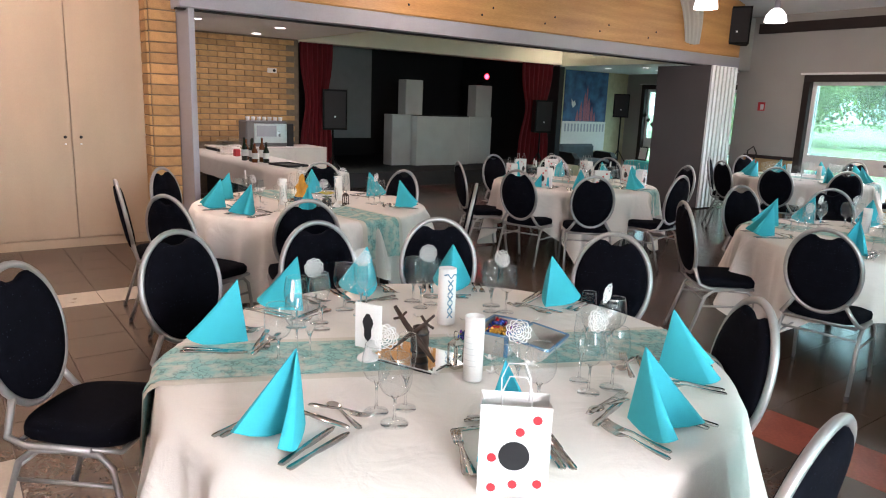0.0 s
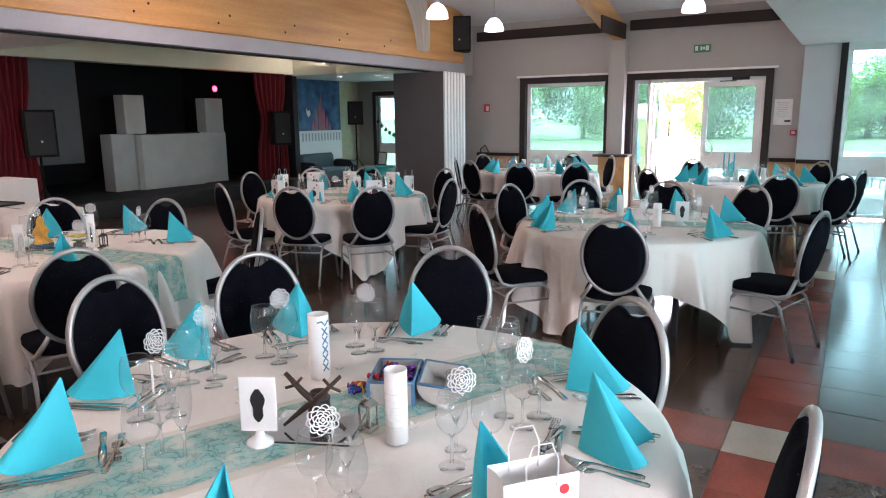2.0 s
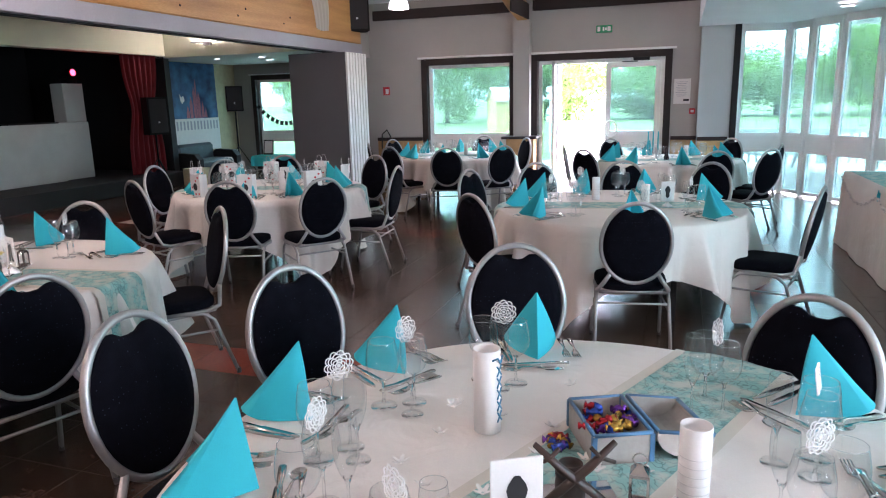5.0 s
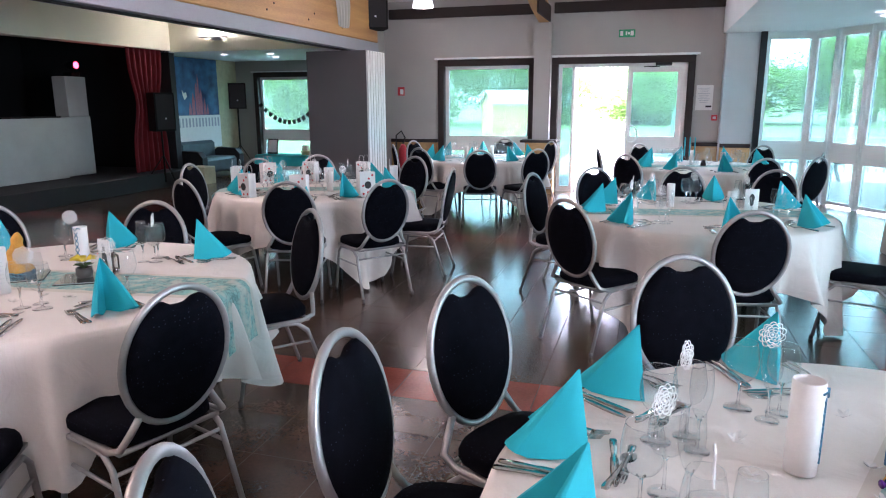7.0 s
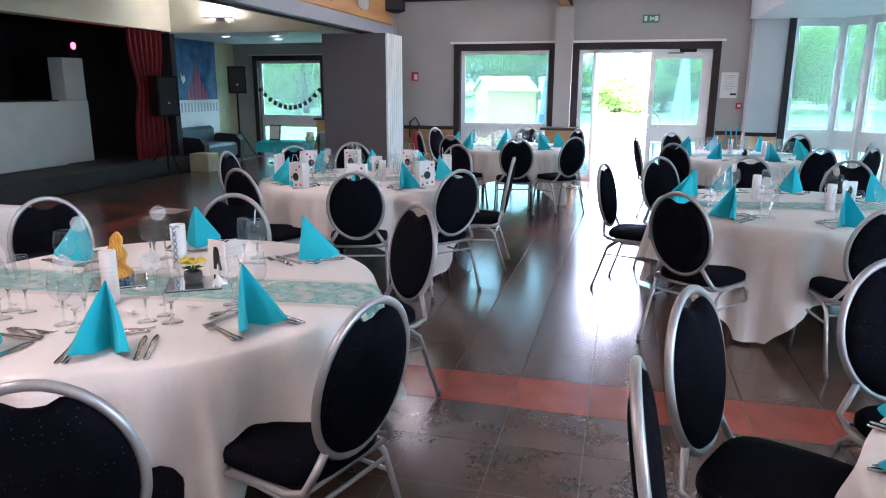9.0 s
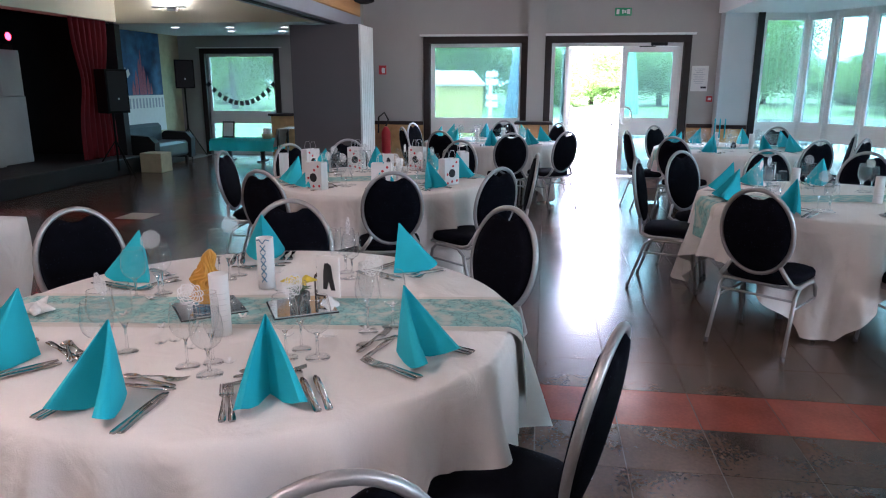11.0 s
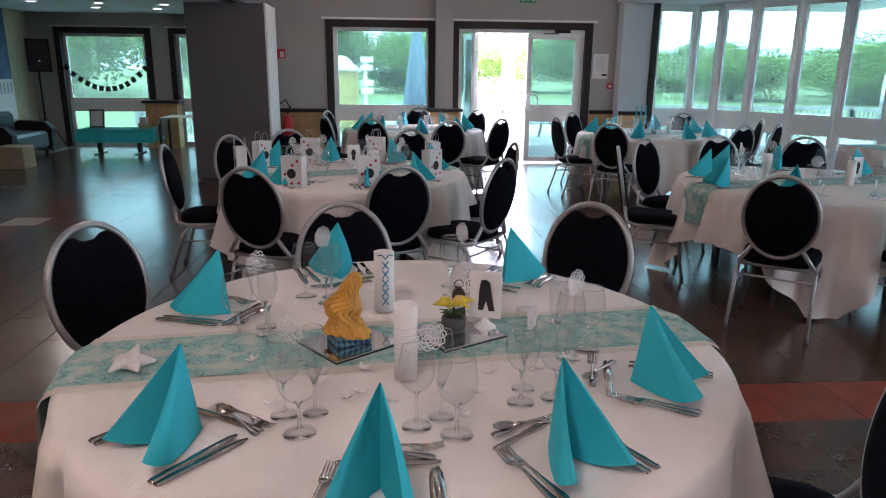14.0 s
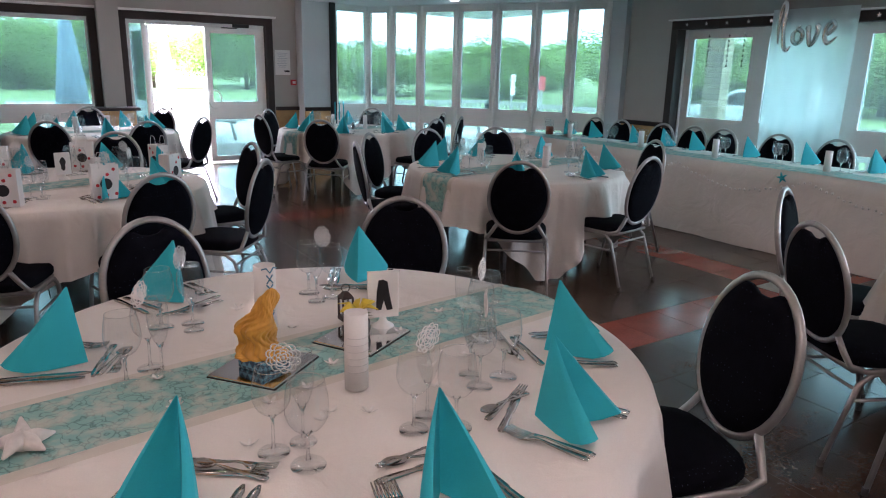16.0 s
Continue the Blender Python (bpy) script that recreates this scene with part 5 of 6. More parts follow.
first_bag = gift_bag(0.735, 0.89, 50)
for x, y, r in ((-3.97, 5.06, -20), (-3.47, 5.08, 5), (-3.02, 5.46, 50), (-4.44, 5.62, -70), (-4.36, 6.06, -120), (-4.0, 6.30, 170), (-3.45, 6.42, 165), (-2.98, 6.05, 110)):
    copy_thing(first_bag, pose(x, y, Z, 0, 0, r))

# candlestick and glass bubble on the far table
t = thing("candelabrum", "clear glass candelabrum with three turquoise candles", "candelabrum", pose(-0.15, 9.05, Z))
part("base", Build().lathe([(0, 0), (0.05, 0.0), (0.045, 0.01), (0.01, 0.03), (0.008, 0.12), (0, 0.12)], 16), CRYSTAL, t)
for i in (-1, 0, 1):
    part("arm", Build().tube([(0, 0, 0.1), (i * 0.04, 0, 0.09), (i * 0.06, 0, 0.13)], 0.005, 6), CRYSTAL, t)
    part("candle", Build().lathe([(0, 0.13), (0.009, 0.13), (0.008, 0.36), (0, 0.365)], 10, pose(i * 0.06, 0, 0)), NAPKIN, t, "turquoise taper candle")
t = thing("glass_cloche", "round clear glass vase with dark ornament", "vase", pose(0.02, 9.0, Z))
part("bowl", Build().lathe([(0, 0.004), (0.05, 0.006), (0.085, 0.05), (0.09, 0.10), (0.07, 0.155), (0.04, 0.18)], 24), CRYSTAL, t)
part("ornament", Build().lathe([(0, 0.01), (0.03, 0.012), (0.035, 0.04), (0.02, 0.08), (0.0, 0.10)], 10), BLACK, t)

# head table: runner strip, garland of petals and small starfish of cloth on the front
thing("head_runner", "turquoise lace runner along the head table", "table runner", build=Build().grid(lambda u, v: (1.84 + 0.34 * u, 2.3 + 5.6 * v, TOP + 0.004), 8, 60), material=LACE)
g = Build()
rnd = random.Random(8)
for i in range(110):
    v = i / 109
    y = 2.4 + 5.4 * v
    sag = 0.16 * abs(math.sin(math.pi * v * 4))
    g.lathe([(0, -0.013), (0.014, 0), (0, 0.013)], 6, pose(1.76 - rnd.uniform(0, 0.01), y, 0.70 - sag + rnd.uniform(-0.01, 0.01), rnd.uniform(0, 90), 0, 0))
tagged(thing("petal_garland", "garland of small white petals pinned to the cloth", "garland", build=g, material=PAPER), kind="stuff")
for y, z in ((6.45, 0.70), (5.35, 0.72), (4.0, 0.70)):
    s = Build()
    for i in range(5):
        a = i * 2 * math.pi / 5
        s.tube([(0, 0, 0), (0, 0.05 * math.cos(a), 0.05 * math.sin(a))], [0.014, 0.003], 6)
    thing("cloth_starfish", "small turquoise starfish pinned to the cloth", "ornament", pose(1.765, y, z), "starfish on the cloth", s, NAPKIN)
t = thing("candle_holder", "rusty orange pierced metal candle holder", "candle holder", pose(2.2, 7.55, Z))
part("cup", Build().lathe([(0, 0), (0.05, 0.0), (0.055, 0.05), (0.05, 0.10), (0.045, 0.10), (0.045, 0.01), (0, 0.01)], 12), mat("rust_brown_metal", (0.22, 0.06, 0.03), 0.6, vary=0.3, scale=20), t)

# veil and foil balloon word in front of the east window
VEIL = bpy.data.materials.new("sheer_white_veil")
VEIL.use_nodes = True
nt = VEIL.node_tree
nt.nodes["Principled BSDF"].inputs["Base Color"].default_value = (0.72, 0.78, 0.78, 1)
nt.nodes["Principled BSDF"].inputs["Roughness"].default_value = 0.9
nt.nodes["Principled BSDF"].inputs["Transmission Weight"].default_value = 0.0
tl, tr, m1, m2 = (nt.nodes.new(k) for k in ("ShaderNodeBsdfTranslucent", "ShaderNodeBsdfTransparent", "ShaderNodeMixShader", "ShaderNodeMixShader"))
tl.inputs[0].default_value = (0.75, 0.82, 0.82, 1)
m1.inputs[0].default_value, m2.inputs[0].default_value = 0.55, 0.12
nt.links.new(nt.nodes["Principled BSDF"].outputs[0], m1.inputs[1])
nt.links.new(tl.outputs[0], m1.inputs[2])
nt.links.new(m1.outputs[0], m2.inputs[1])
nt.links.new(tr.outputs[0], m2.inputs[2])
nt.links.new(m2.outputs[0], nt.nodes["Material Output"].inputs[0])
thing("veil", "sheer pale blue-white veil hanging before the window", "curtain", None, "", Build().grid(lambda u, v: (3.845 + 0.02 * math.sin(26 * u) * (0.4 + 0.6 * v), 4.65 + 0.95 * u + 0.04 * (1 - v) * (u - 0.5), 2.315 - 2.31 * v), 60, 12), VEIL)


def smooth_line(pts, n=6):
    """Catmull-Rom line through the points."""
    out = []
    p = [pts[0]] + list(pts) + [pts[-1]]
    for a, b, c, d in zip(p, p[1:], p[2:], p[3:]):
        for i in range(n):
            t = i / n
            out.append(tuple(0.5 * (2 * q + (r - o) * t + (2 * o - 5 * q + 4 * r - s) * t * t + (3 * q - o - 3 * r + s) * t ** 3) for o, q, r, s in zip(a, b, c, d)))
    return out + [pts[-1]]


FOIL = mat("silver_foil", (0.74, 0.72, 0.70), 0.12, 1.0, vary=0.08, scale=12, bump=0.25, fine=25)
t = thing("foil_balloon", "silver foil balloon spelling love before the veil", "balloon", pose(3.80, 5.48, 1.84, 90, 0, -90) @ pose(0, 0, 0, 0, 0, 3))
SCRIPT = {"letter_l": ((0, 0.16), (0.0, 0.5), (0.05, 0.85), (0.11, 0.99), (0.16, 0.88), (0.12, 0.45), (0.16, 0.1), (0.24, 0.02), (0.31, 0.1)),
          "letter_o": ((0.42, 0.44), (0.33, 0.34), (0.34, 0.2), (0.43, 0.14), (0.52, 0.22), (0.53, 0.36), (0.44, 0.44), (0.5, 0.5)),
          "letter_v": ((0.58, 0.42), (0.65, 0.46), (0.66, 0.3), (0.70, 0.1), (0.79, 0.16), (0.86, 0.36), (0.85, 0.48), (0.93, 0.42)),
          "letter_e": ((0.95, 0.26), (1.08, 0.3), (1.18, 0.42), (1.12, 0.52), (1.02, 0.42), (1.0, 0.22), (1.08, 0.1), (1.25, 0.22))}
for name, pts in SCRIPT.items():
    line = [(0.55 * x, 0.54 * y, 0.006 * i / 10) for i, (x, y) in enumerate(smooth_line(pts))]
    n = len(line)
    part(name, Build().tube(line, [0.027 * min(1, 0.35 + 4 * min(i, n - 1 - i) / n) for i in range(n)], 10), FOIL, t)

# silver stars along the dark head of the east window
star_pts = [((0.028 if i % 2 == 0 else 0.012) * math.sin(i * math.pi / 5), (0.028 if i % 2 == 0 else 0.012) * math.cos(i * math.pi / 5)) for i in range(10)]
star_mesh = Build().prism(star_pts, -0.003, 0.003).mesh("star", FOIL)
for i in range(12):
    y = 6.85 - 0.30 * i
    if 4.45 < y < 5.5:
        continue
    ob = new("foil_star", star_mesh)
    ob.matrix_world = pose(3.876, y, 2.205, 90, 0, -90)
    tagged(ob, "small silver foil star on the window head", "star", "foil stars")
# strings of dark paper discs in the first panes of that window
for y in (6.62, 6.32, 6.10):
    t = thing("disc_string", "thin string of small dark paper discs before the glass", "garland", pose(4.06, y, 2.09), "disc strings")
    part("thread", Build().tube([(0, 0, 0), (0, 0, -0.42)], 0.0015, 4), INK, t)
    for k in range(7):
        part("disc", Build().lathe([(0, 0.002), (0.014, 0.001), (0.014, -0.001), (0, -0.002)], 8, pose(0, 0, -0.03 - 0.062 * k, 0, 90, 0)), INK, t)

# ---- stage room ----
REDCLOTH = mat("dark_red_velvet", (0.16, 0.008, 0.012), 0.9, vary=0.25, scale=6, bump=0.2, stretch=(4, 4, 0.5))
BOOTH = mat("white_booth_cloth", (0.58, 0.60, 0.57), 0.7, vary=0.06, scale=3)
PLASTIC = mat("black_speaker_plastic", (0.006, 0.006, 0.0065), 0.75, vary=0.2, scale=30, bump=0.15, fine=200, spec=0.2)


def curtain(y0, y1, label):
    def fn(u, v):
        pinch = 1 - 0.35 * math.exp(-((v - 0.45) / 0.2) ** 2)
        y = (y0 + y1) / 2 + (y1 - y0) * (u - 0.5) * pinch
        return (-9.72 + 0.05 * math.sin(40 * u), y, 2.56 - 2.26 * v)
    return thing("stage_curtain", label, "curtain", None, "stage curtains", Build().grid(fn, 60, 16), REDCLOTH)


curtain(5.12, 5.75, "dark red velvet curtain gathered beside the stage")
curtain(10.35, 11.25, "dark red velvet curtain hanging beside the stage")
thing("projection_screen", "grey projection screen on the back of the stage", "screen", None, "", Build().span((-11.54, 6.4, 0.80), (-11.50, 7.6, 2.999)), mat("grey_screen", (0.22, 0.23, 0.23), 0.8, vary=0.05))

t = thing("dj_booth", "white cloth-fronted booth with two towers on the stage", "booth")
part("front_panel", Build().prism([(-10.5, 8.05), (-10.42, 8.1), (-10.42, 9.5), (-10.5, 9.57), (-10.9, 9.57), (-10.9, 8.05)], 0.28, 1.32), BOOTH, t)
part("side_panel", Build().span((-10.9, 7.57, 0.28), (-10.56, 8.045, 1.34), 0.01), BOOTH, t)
part("side_panel", Build().span((-10.9, 9.575, 0.28), (-10.54, 10.25, 1.33), 0.01), BOOTH, t)
part("tower", Build().span((-10.8, 7.85, 1.342), (-10.5, 8.28, 2.06), 0.01), BOOTH, t)
part("tower", Build().span((-10.8, 9.72, 1.332), (-10.5, 10.18, 2.03), 0.01), BOOTH, t)
part("desk", Build().span((-10.88, 8.5, 1.322), (-10.45, 9.5, 1.345), 0.004), BLACK, t, "dark desk top")
t = thing("moving_head_light", "black moving-head stage light glowing red", "stage light", pose(-10.62, 10.0, 2.03))
part("base", Build().box((0, 0, 0.04), (0.2, 0.2, 0.08), None, 0.01), PLASTIC, t)
part("head", Build().lathe([(0, -0.10), (0.07, -0.09), (0.08, 0.0), (0.075, 0.09), (0.06, 0.10), (0, 0.10)], 16, pose(0.02, 0, 0.20, 0, 90, 0)), PLASTIC, t)
part("lens", Build().lathe([(0.06, 0.0), (0.03, 0.012), (0, 0.016)], 16, pose(0.122, 0, 0.20, 0, 90, 0)), glow("red_lamp", (1.0, 0.015, 0.02), 6), t, "glowing red lens")


def loudspeaker(x, y, z0, z1, w, d, turn, stand):
    t = thing("loudspeaker", "black plastic loudspeaker box on a tripod" if stand else "black loudspeaker box fixed to the timber beam", "loudspeaker", pose(x, y, 0, 0, 0, turn), "loudspeakers")
    part("cabinet", Build().prism([(-w / 2, 0), (w / 2, 0), (w / 2 * 0.7, d), (-w / 2 * 0.7, d)], z0, z1), PLASTIC, t)
    part("grille", Build().box((0, -0.006, (z0 + z1) / 2), (w * 0.86, 0.010, (z1 - z0) * 0.9), None, 0.003), BLACK, t, "black perforated grille")
    part("badge", Build().box((0, -0.014, z0 + (z1 - z0) * 0.33), (0.028, 0.004, 0.028)), ALU, t, "small silver badge")
    if stand:
        s = thing("speaker_stand", "black tripod speaker stand", "stand", pose(x, y, 0, 0, 0, turn), "speaker stands")
        part("pole", Build().tube([(0, d / 2, 0.12), (0, d / 2, z0 - 0.001)], 0.018, 8), PLASTIC, s)
        for i in range(3):
            a = i * 2.0944 + 0.5
            part("leg", Build().tube([(0, d / 2, 0.62), (0.42 * math.cos(a), d / 2 + 0.42 * math.sin(a), 0.012)], 0.011, 6), PLASTIC, s)
    return t


loudspeaker(-8.95, 5.42, 1.08, 1.76, 0.42, 0.34, 75, True)
loudspeaker(-9.10, 10.50, 1.06, 1.75, 0.40, 0.34, 70, True)
loudspeaker(-9.62, 13.62, 1.43, 2.0, 0.38, 0.30, 35, True)
loudspeaker(-5.20, 11.12, 2.78, 3.40, 0.42, 0.36, 25, False)
part("bracket", Build().span((-5.30, 11.1, 2.95), (-5.2, 11.2, 3.25)), PLASTIC, bpy.data.objects["loudspeaker.003"])

# poster with a night sky and pale towers
POSTER = bpy.data.materials.new("night_blue_print")
POSTER.use_nodes = True
nt = POSTER.node_tree
gtc, gno, grp = (nt.nodes.new(k) for k in ("ShaderNodeTexCoord", "ShaderNodeTexNoise", "ShaderNodeValToRGB"))
gno.inputs["Scale"].default_value, gno.inputs["Detail"].default_value = 3.0, 5.0
nt.links.new(gtc.outputs["Object"], gno.inputs["Vector"])
nt.links.new(gno.outputs[0], grp.inputs[0])
grp.color_ramp.elements[0].position, grp.color_ramp.elements[0].color = 0.35, (0.01, 0.03, 0.11, 1)
grp.color_ramp.elements[1].position, grp.color_ramp.elements[1].color = 0.75, (0.05, 0.20, 0.42, 1)
nt.links.new(grp.outputs[0], nt.nodes["Principled BSDF"].inputs["Base Color"])
PINK = mat("pink_print", (0.45, 0.16, 0.22), 0.6, vary=0.25, scale=30)
t = thing("poster", "tall blue night-sky poster with pink towers and a white balustrade", "poster", pose(-10.185, 12.96, 0))
part("sheet", Build().span((-0.012, -0.77, 1.30), (0.0, 0.76, 2.51)), POSTER, t)
for y, w, z in ((-0.16, 0.10, 1.72), (-0.04, 0.08, 1.95), (0.03, 0.05, 2.12), (0.11, 0.10, 1.82), (0.23, 0.09, 1.62), (-0.28, 0.10, 1.52), (0.33, 0.08, 1.48)):
    part("tower", Build().prism([(y - w / 2, 1.31), (y + w / 2, 1.31), (y + w / 2, z - 0.1), (y, z + 0.06), (y - w / 2, z - 0.1)], 0.001, 0.0025, Matrix(((0, 0, 1, 0), (1, 0, 0, 0), (0, 1, 0, 0), (0, 0, 0, 1)))), PINK, t, "pale pink printed tower")
part("balustrade_sheet", Build().span((-0.012, -0.79, 0.58), (0.0, 0.78, 1.298)), PAPER, t, "white printed balustrade")
for i in range(13):
    part("slot", Build().span((0.0005, -0.70 + i * 0.114, 1.05), (0.002, -0.645 + i * 0.114, 1.24)), GREYMETAL, t, "grey printed gap")
part("spark", Build().prism([(-0.45, 1.62), (-0.36, 1.70), (-0.40, 1.80), (-0.46, 1.76), (-0.52, 1.84), (-0.50, 1.70)], 0.001, 0.0025, Matrix(((0, 0, 1, 0), (1, 0, 0, 0), (0, 1, 0, 0), (0, 0, 0, 1)))), PAPER, t, "white printed sparkle")

# sofa
LEATHER = mat("blue_grey_leatherette", (0.06, 0.085, 0.10), 0.45, vary=0.15, scale=6, bump=0.1, fine=90)
t = thing("sofa", "low blue-grey leatherette sofa with rounded arms", "sofa", pose(-9.68, 12.53, 0, 0, 0, 90))
part("seat", Build().box((0, 0.0, 0.28), (1.15, 0.62, 0.30), None, 0.05), LEATHER, t)
part("backrest", Build().box((0, 0.34, 0.48), (1.2, 0.20, 0.56), None, 0.06), LEATHER, t)
for s in (-1, 1):
    part("arm", Build().prism([(-0.34, 0.08), (0.36, 0.08), (0.38, 0.48), (0.2, 0.60), (-0.25, 0.58), (-0.36, 0.46)], -0.08, 0.08, pose(s * 0.66, 0, 0) @ Matrix(((0, 0, 1, 0), (1, 0, 0, 0), (0, 1, 0, 0), (0, 0, 0, 1)))), BLACK, t, "black rounded arm")
    for y in (-0.25, 0.35):
        part("leg", Build().box((s * 0.55, y, 0.055), (0.05, 0.05, 0.11)), BLACK, t)
t = thing("side_crate", "pale wooden crate beside the sofa", "crate", pose(-9.1, 11.42, 0))
part("box", Build().box((0, 0, 0.17), (0.4, 0.36, 0.34), None, 0.01), PALEBRICK, t)

# turquoise gift table before the window
t = thing("gift_table", "small folding table with black legs", "table", pose(-8.22, 13.3, 0))
part("tabletop", Build().box((0, 0, 0.43), (1.3, 0.55, 0.03)), PLY, t)
for x in (-0.38, 0.32):
    part("leg", Build().box((x, 0, 0.21), (0.07, 0.07, 0.42)).box((x, 0, 0.012), (0.07, 0.45, 0.024)), LEGMAT, t)


def drape(u, v):
    x, s = (u - 0.5) * 1.45, (v - 0.5)
    over = max(0, abs(s) - 0.28)
    ox = max(0, abs(x) - 0.66)
    y = (0.28 + 0.02 * math.sin(22 * x) * over * 5) * (1 if s > 0 else -1) if over > 0 else s
    return (x if ox == 0 else (0.66 + 0.02) * (1 if x > 0 else -1), y, 0.45 - max(over * 1.05, ox * 3.0) + 0.004)


thing("turquoise_cloth", "turquoise cloth hanging over the gift table", "tablecloth", pose(-8.22, 13.3, 0), "", Build().grid(drape, 40, 24), let_through(mat("turquoise_satin", (0.06, 0.50, 0.54), 0.6, vary=0.08, scale=4), (0.14, 0.9, 0.92), 0.75))
t = thing("easel_frame", "small white framed notice on the gift table", "picture frame", pose(-8.62, 13.32, 0.455))
part("frame", Build().box((0, 0, 0.17), (0.26, 0.02, 0.33), pose(0, 0, 0, -10, 0, 0), 0.004), LEGMAT, t)
part("sheet", Build().box((0, -0.013, 0.17), (0.20, 0.004, 0.27), pose(0, 0, 0, -10, 0, 0)), PAPER, t, "white sheet")
t = thing("gift_basket", "pale basket of small favours on the gift table", "basket", pose(-7.78, 13.28, 0.455))
part("basket", Build().lathe([(0, 0), (0.09, 0), (0.11, 0.10), (0.10, 0.10), (0.08, 0.01), (0, 0.01)], 14), PALEBRICK, t)
for i in range(5):
    part("favour", Build().box((0.05 * math.cos(i * 1.3), 0.05 * math.sin(i * 1.3), 0.13), (0.05, 0.04, 0.14), pose(0, 0, 0, 6, i * 3 - 6, i * 30)), PAPER, t)
t = thing("side_table", "small table under a white cloth beside the partition", "table", pose(-7.0, 12.9, 0))
part("cloth", Build().grid(lambda u, v: ((u - 0.5) * 0.9 if 0.1 < u < 0.9 else (0.37 + 0.04 * v) * (1 if u > 0.5 else -1), (v - 0.5) * 0.7, 0.70 if 0.1 < u < 0.9 else 0.35), 10, 6), CLOTH, t)
for i in (-1, 1):
    for j in (-1, 1):
        part("leg", Build().box((i * 0.3, j * 0.25, 0.345), (0.04, 0.04, 0.69)), LEGMAT, t)

# garland of dark letters squares across the window
g = thing("bunting", "string of small dark pennants across the window", "garland")
part("string", Build().tube([(-9.50 + 1.40 * k / 12, 14.46, 1.16 + 0.38 * (2 * k / 12 - 1) ** 2) for k in range(13)], 0.003, 5), BLACK, g)
for k in range(13):
    u = k / 12
    z = 1.16 + 0.38 * (2 * u - 1) ** 2
    part("pennant", Build().box((0, 0, -0.05), (0.085, 0.003, 0.095), pose(-9.50 + 1.40 * u, 14.455, z, 0, -math.degrees(math.atan(1.1 * (2 * u - 1))), 0)), BLACK, g)

# bar with white cloth, coffee machine, bottles
t = thing("bar_table", "long trestle bar table with dark legs", "table")
part("tabletop", Build().span((-9.28, 3.02, 0.715), (-5.37, 3.74, 0.745)), PLY, t)
for x in (-9.1, -7.6, -7.2, -5.6):
    for y in (3.1, 3.66):
        part("leg", Build().span((x - 0.02, y - 0.02, 0), (x + 0.02, y + 0.02, 0.715)), LEGMAT, t)


def bar_cloth():
    per = [(-9.30 + 3.95 * i / 40, 3.0, 0, -1) for i in range(40)] + [(-5.35, 3.0 + 0.76 * i / 8, 1, 0) for i in range(8)]
    per += [(-5.35 - 3.95 * i / 40, 3.76, 0, 1) for i in range(40)] + [(-9.30, 3.76 - 0.76 * i / 8, -1, 0) for i in range(8)]
    m = len(per)

    def fn(u, v):
        x, y, nx, ny = per[round(u * m) % m]
        j = round(v * 6)
        if j == 0:
            return (max(-8.9, min(-5.75, x)), 3.38 + (y - 3.38) * 0.05, 0.755)
        if j == 1:
            return (x, y, 0.755)
        f = (j - 1) / 5
        drop = 0.46 if nx > 0 else 0.27
        o = 0.004 + 0.03 * f + 0.012 * f * math.sin(11 * (x + 2 * y))
        return (x + nx * o, y + ny * o, 0.752 - drop * f)
    return Build().grid(fn, m, 6, True, True)


thing("bar_cloth", "white cloth hanging over the long bar table", "tablecloth", None, "", bar_cloth(), CLOTH)
t = thing("back_counter", "low counter along the brick wall under a white cloth", "counter")
part("body", Build().span((-9.2, 3.3, 0), (-8.5, 5.0, 0.80)), BLACK, t)
part("cloth", Build().span((-9.22, 3.28, 0.802), (-8.46, 5.02, 0.82)).span((-8.47, 3.28, 0.45), (-8.46, 5.02, 0.805)), CLOTH, t, "white cloth")
t = thing("coffee_machine", "silver and black coffee machine with cups on top", "coffee machine", pose(-8.85, 4.15, 0.82))
part("body", Build().span((-0.2, -0.38, 0.0), (0.15, 0.30, 0.40), 0.02), PARTITION, t)
part("front_plate", Build().span((0.152, -0.26, 0.06), (0.17, 0.28, 0.36), 0.004), ALU, t, "silver front plate")
part("window", Build().span((0.171, -0.22, 0.16), (0.178, 0.10, 0.33)), GREYMETAL, t, "grey window")
part("side_bin", Build().span((-0.15, 0.31, 0.0), (0.12, 0.42, 0.36), 0.01), BLACK, t, "black bin")
for i in range(7):
    cup = Build().lathe([(0, 0), (0.025, 0.0), (0.034, 0.06), (0.031, 0.06), (0.022, 0.005), (0, 0.005)], 12)
    thing("coffee_cup", "white coffee cup on the coffee machine", "cup", pose(-8.85, 3.85 + 0.09 * i, 1.22), "coffee cups", cup, PAPER)
AMBER = mat("amber_glass", (0.16, 0.05, 0.015), 0.12, vary=0.1, scale=10)
BOTTLE = mat("dark_green_glass", (0.01, 0.025, 0.012), 0.12, vary=0.1, scale=10)
for i, (x, y, h) in enumerate(((-7.12, 3.16, 0.30), (-7.02, 3.22, 0.28), (-6.94, 3.20, 0.30), (-6.72, 3.30, 0.26))):
    t = thing("bottle", "dark green glass bottle on the bar", "bottle", pose(x, y, 0.757), "bottles on the bar")
    part("glass", Build().lathe([(0, 0), (0.038, 0), (0.039, h * 0.55), (0.015, h * 0.75), (0.014, h), (0, h)], 14), BOTTLE, t)
    part("label", Build().lathe([(0.0395, h * 0.2), (0.0397, h * 0.48)], 14), PAPER, t, "pale paper label")
for i in range(6):
    ob = lay("water_glass", pose(-9.05 + 0.11 * i, 3.6, 0.757))
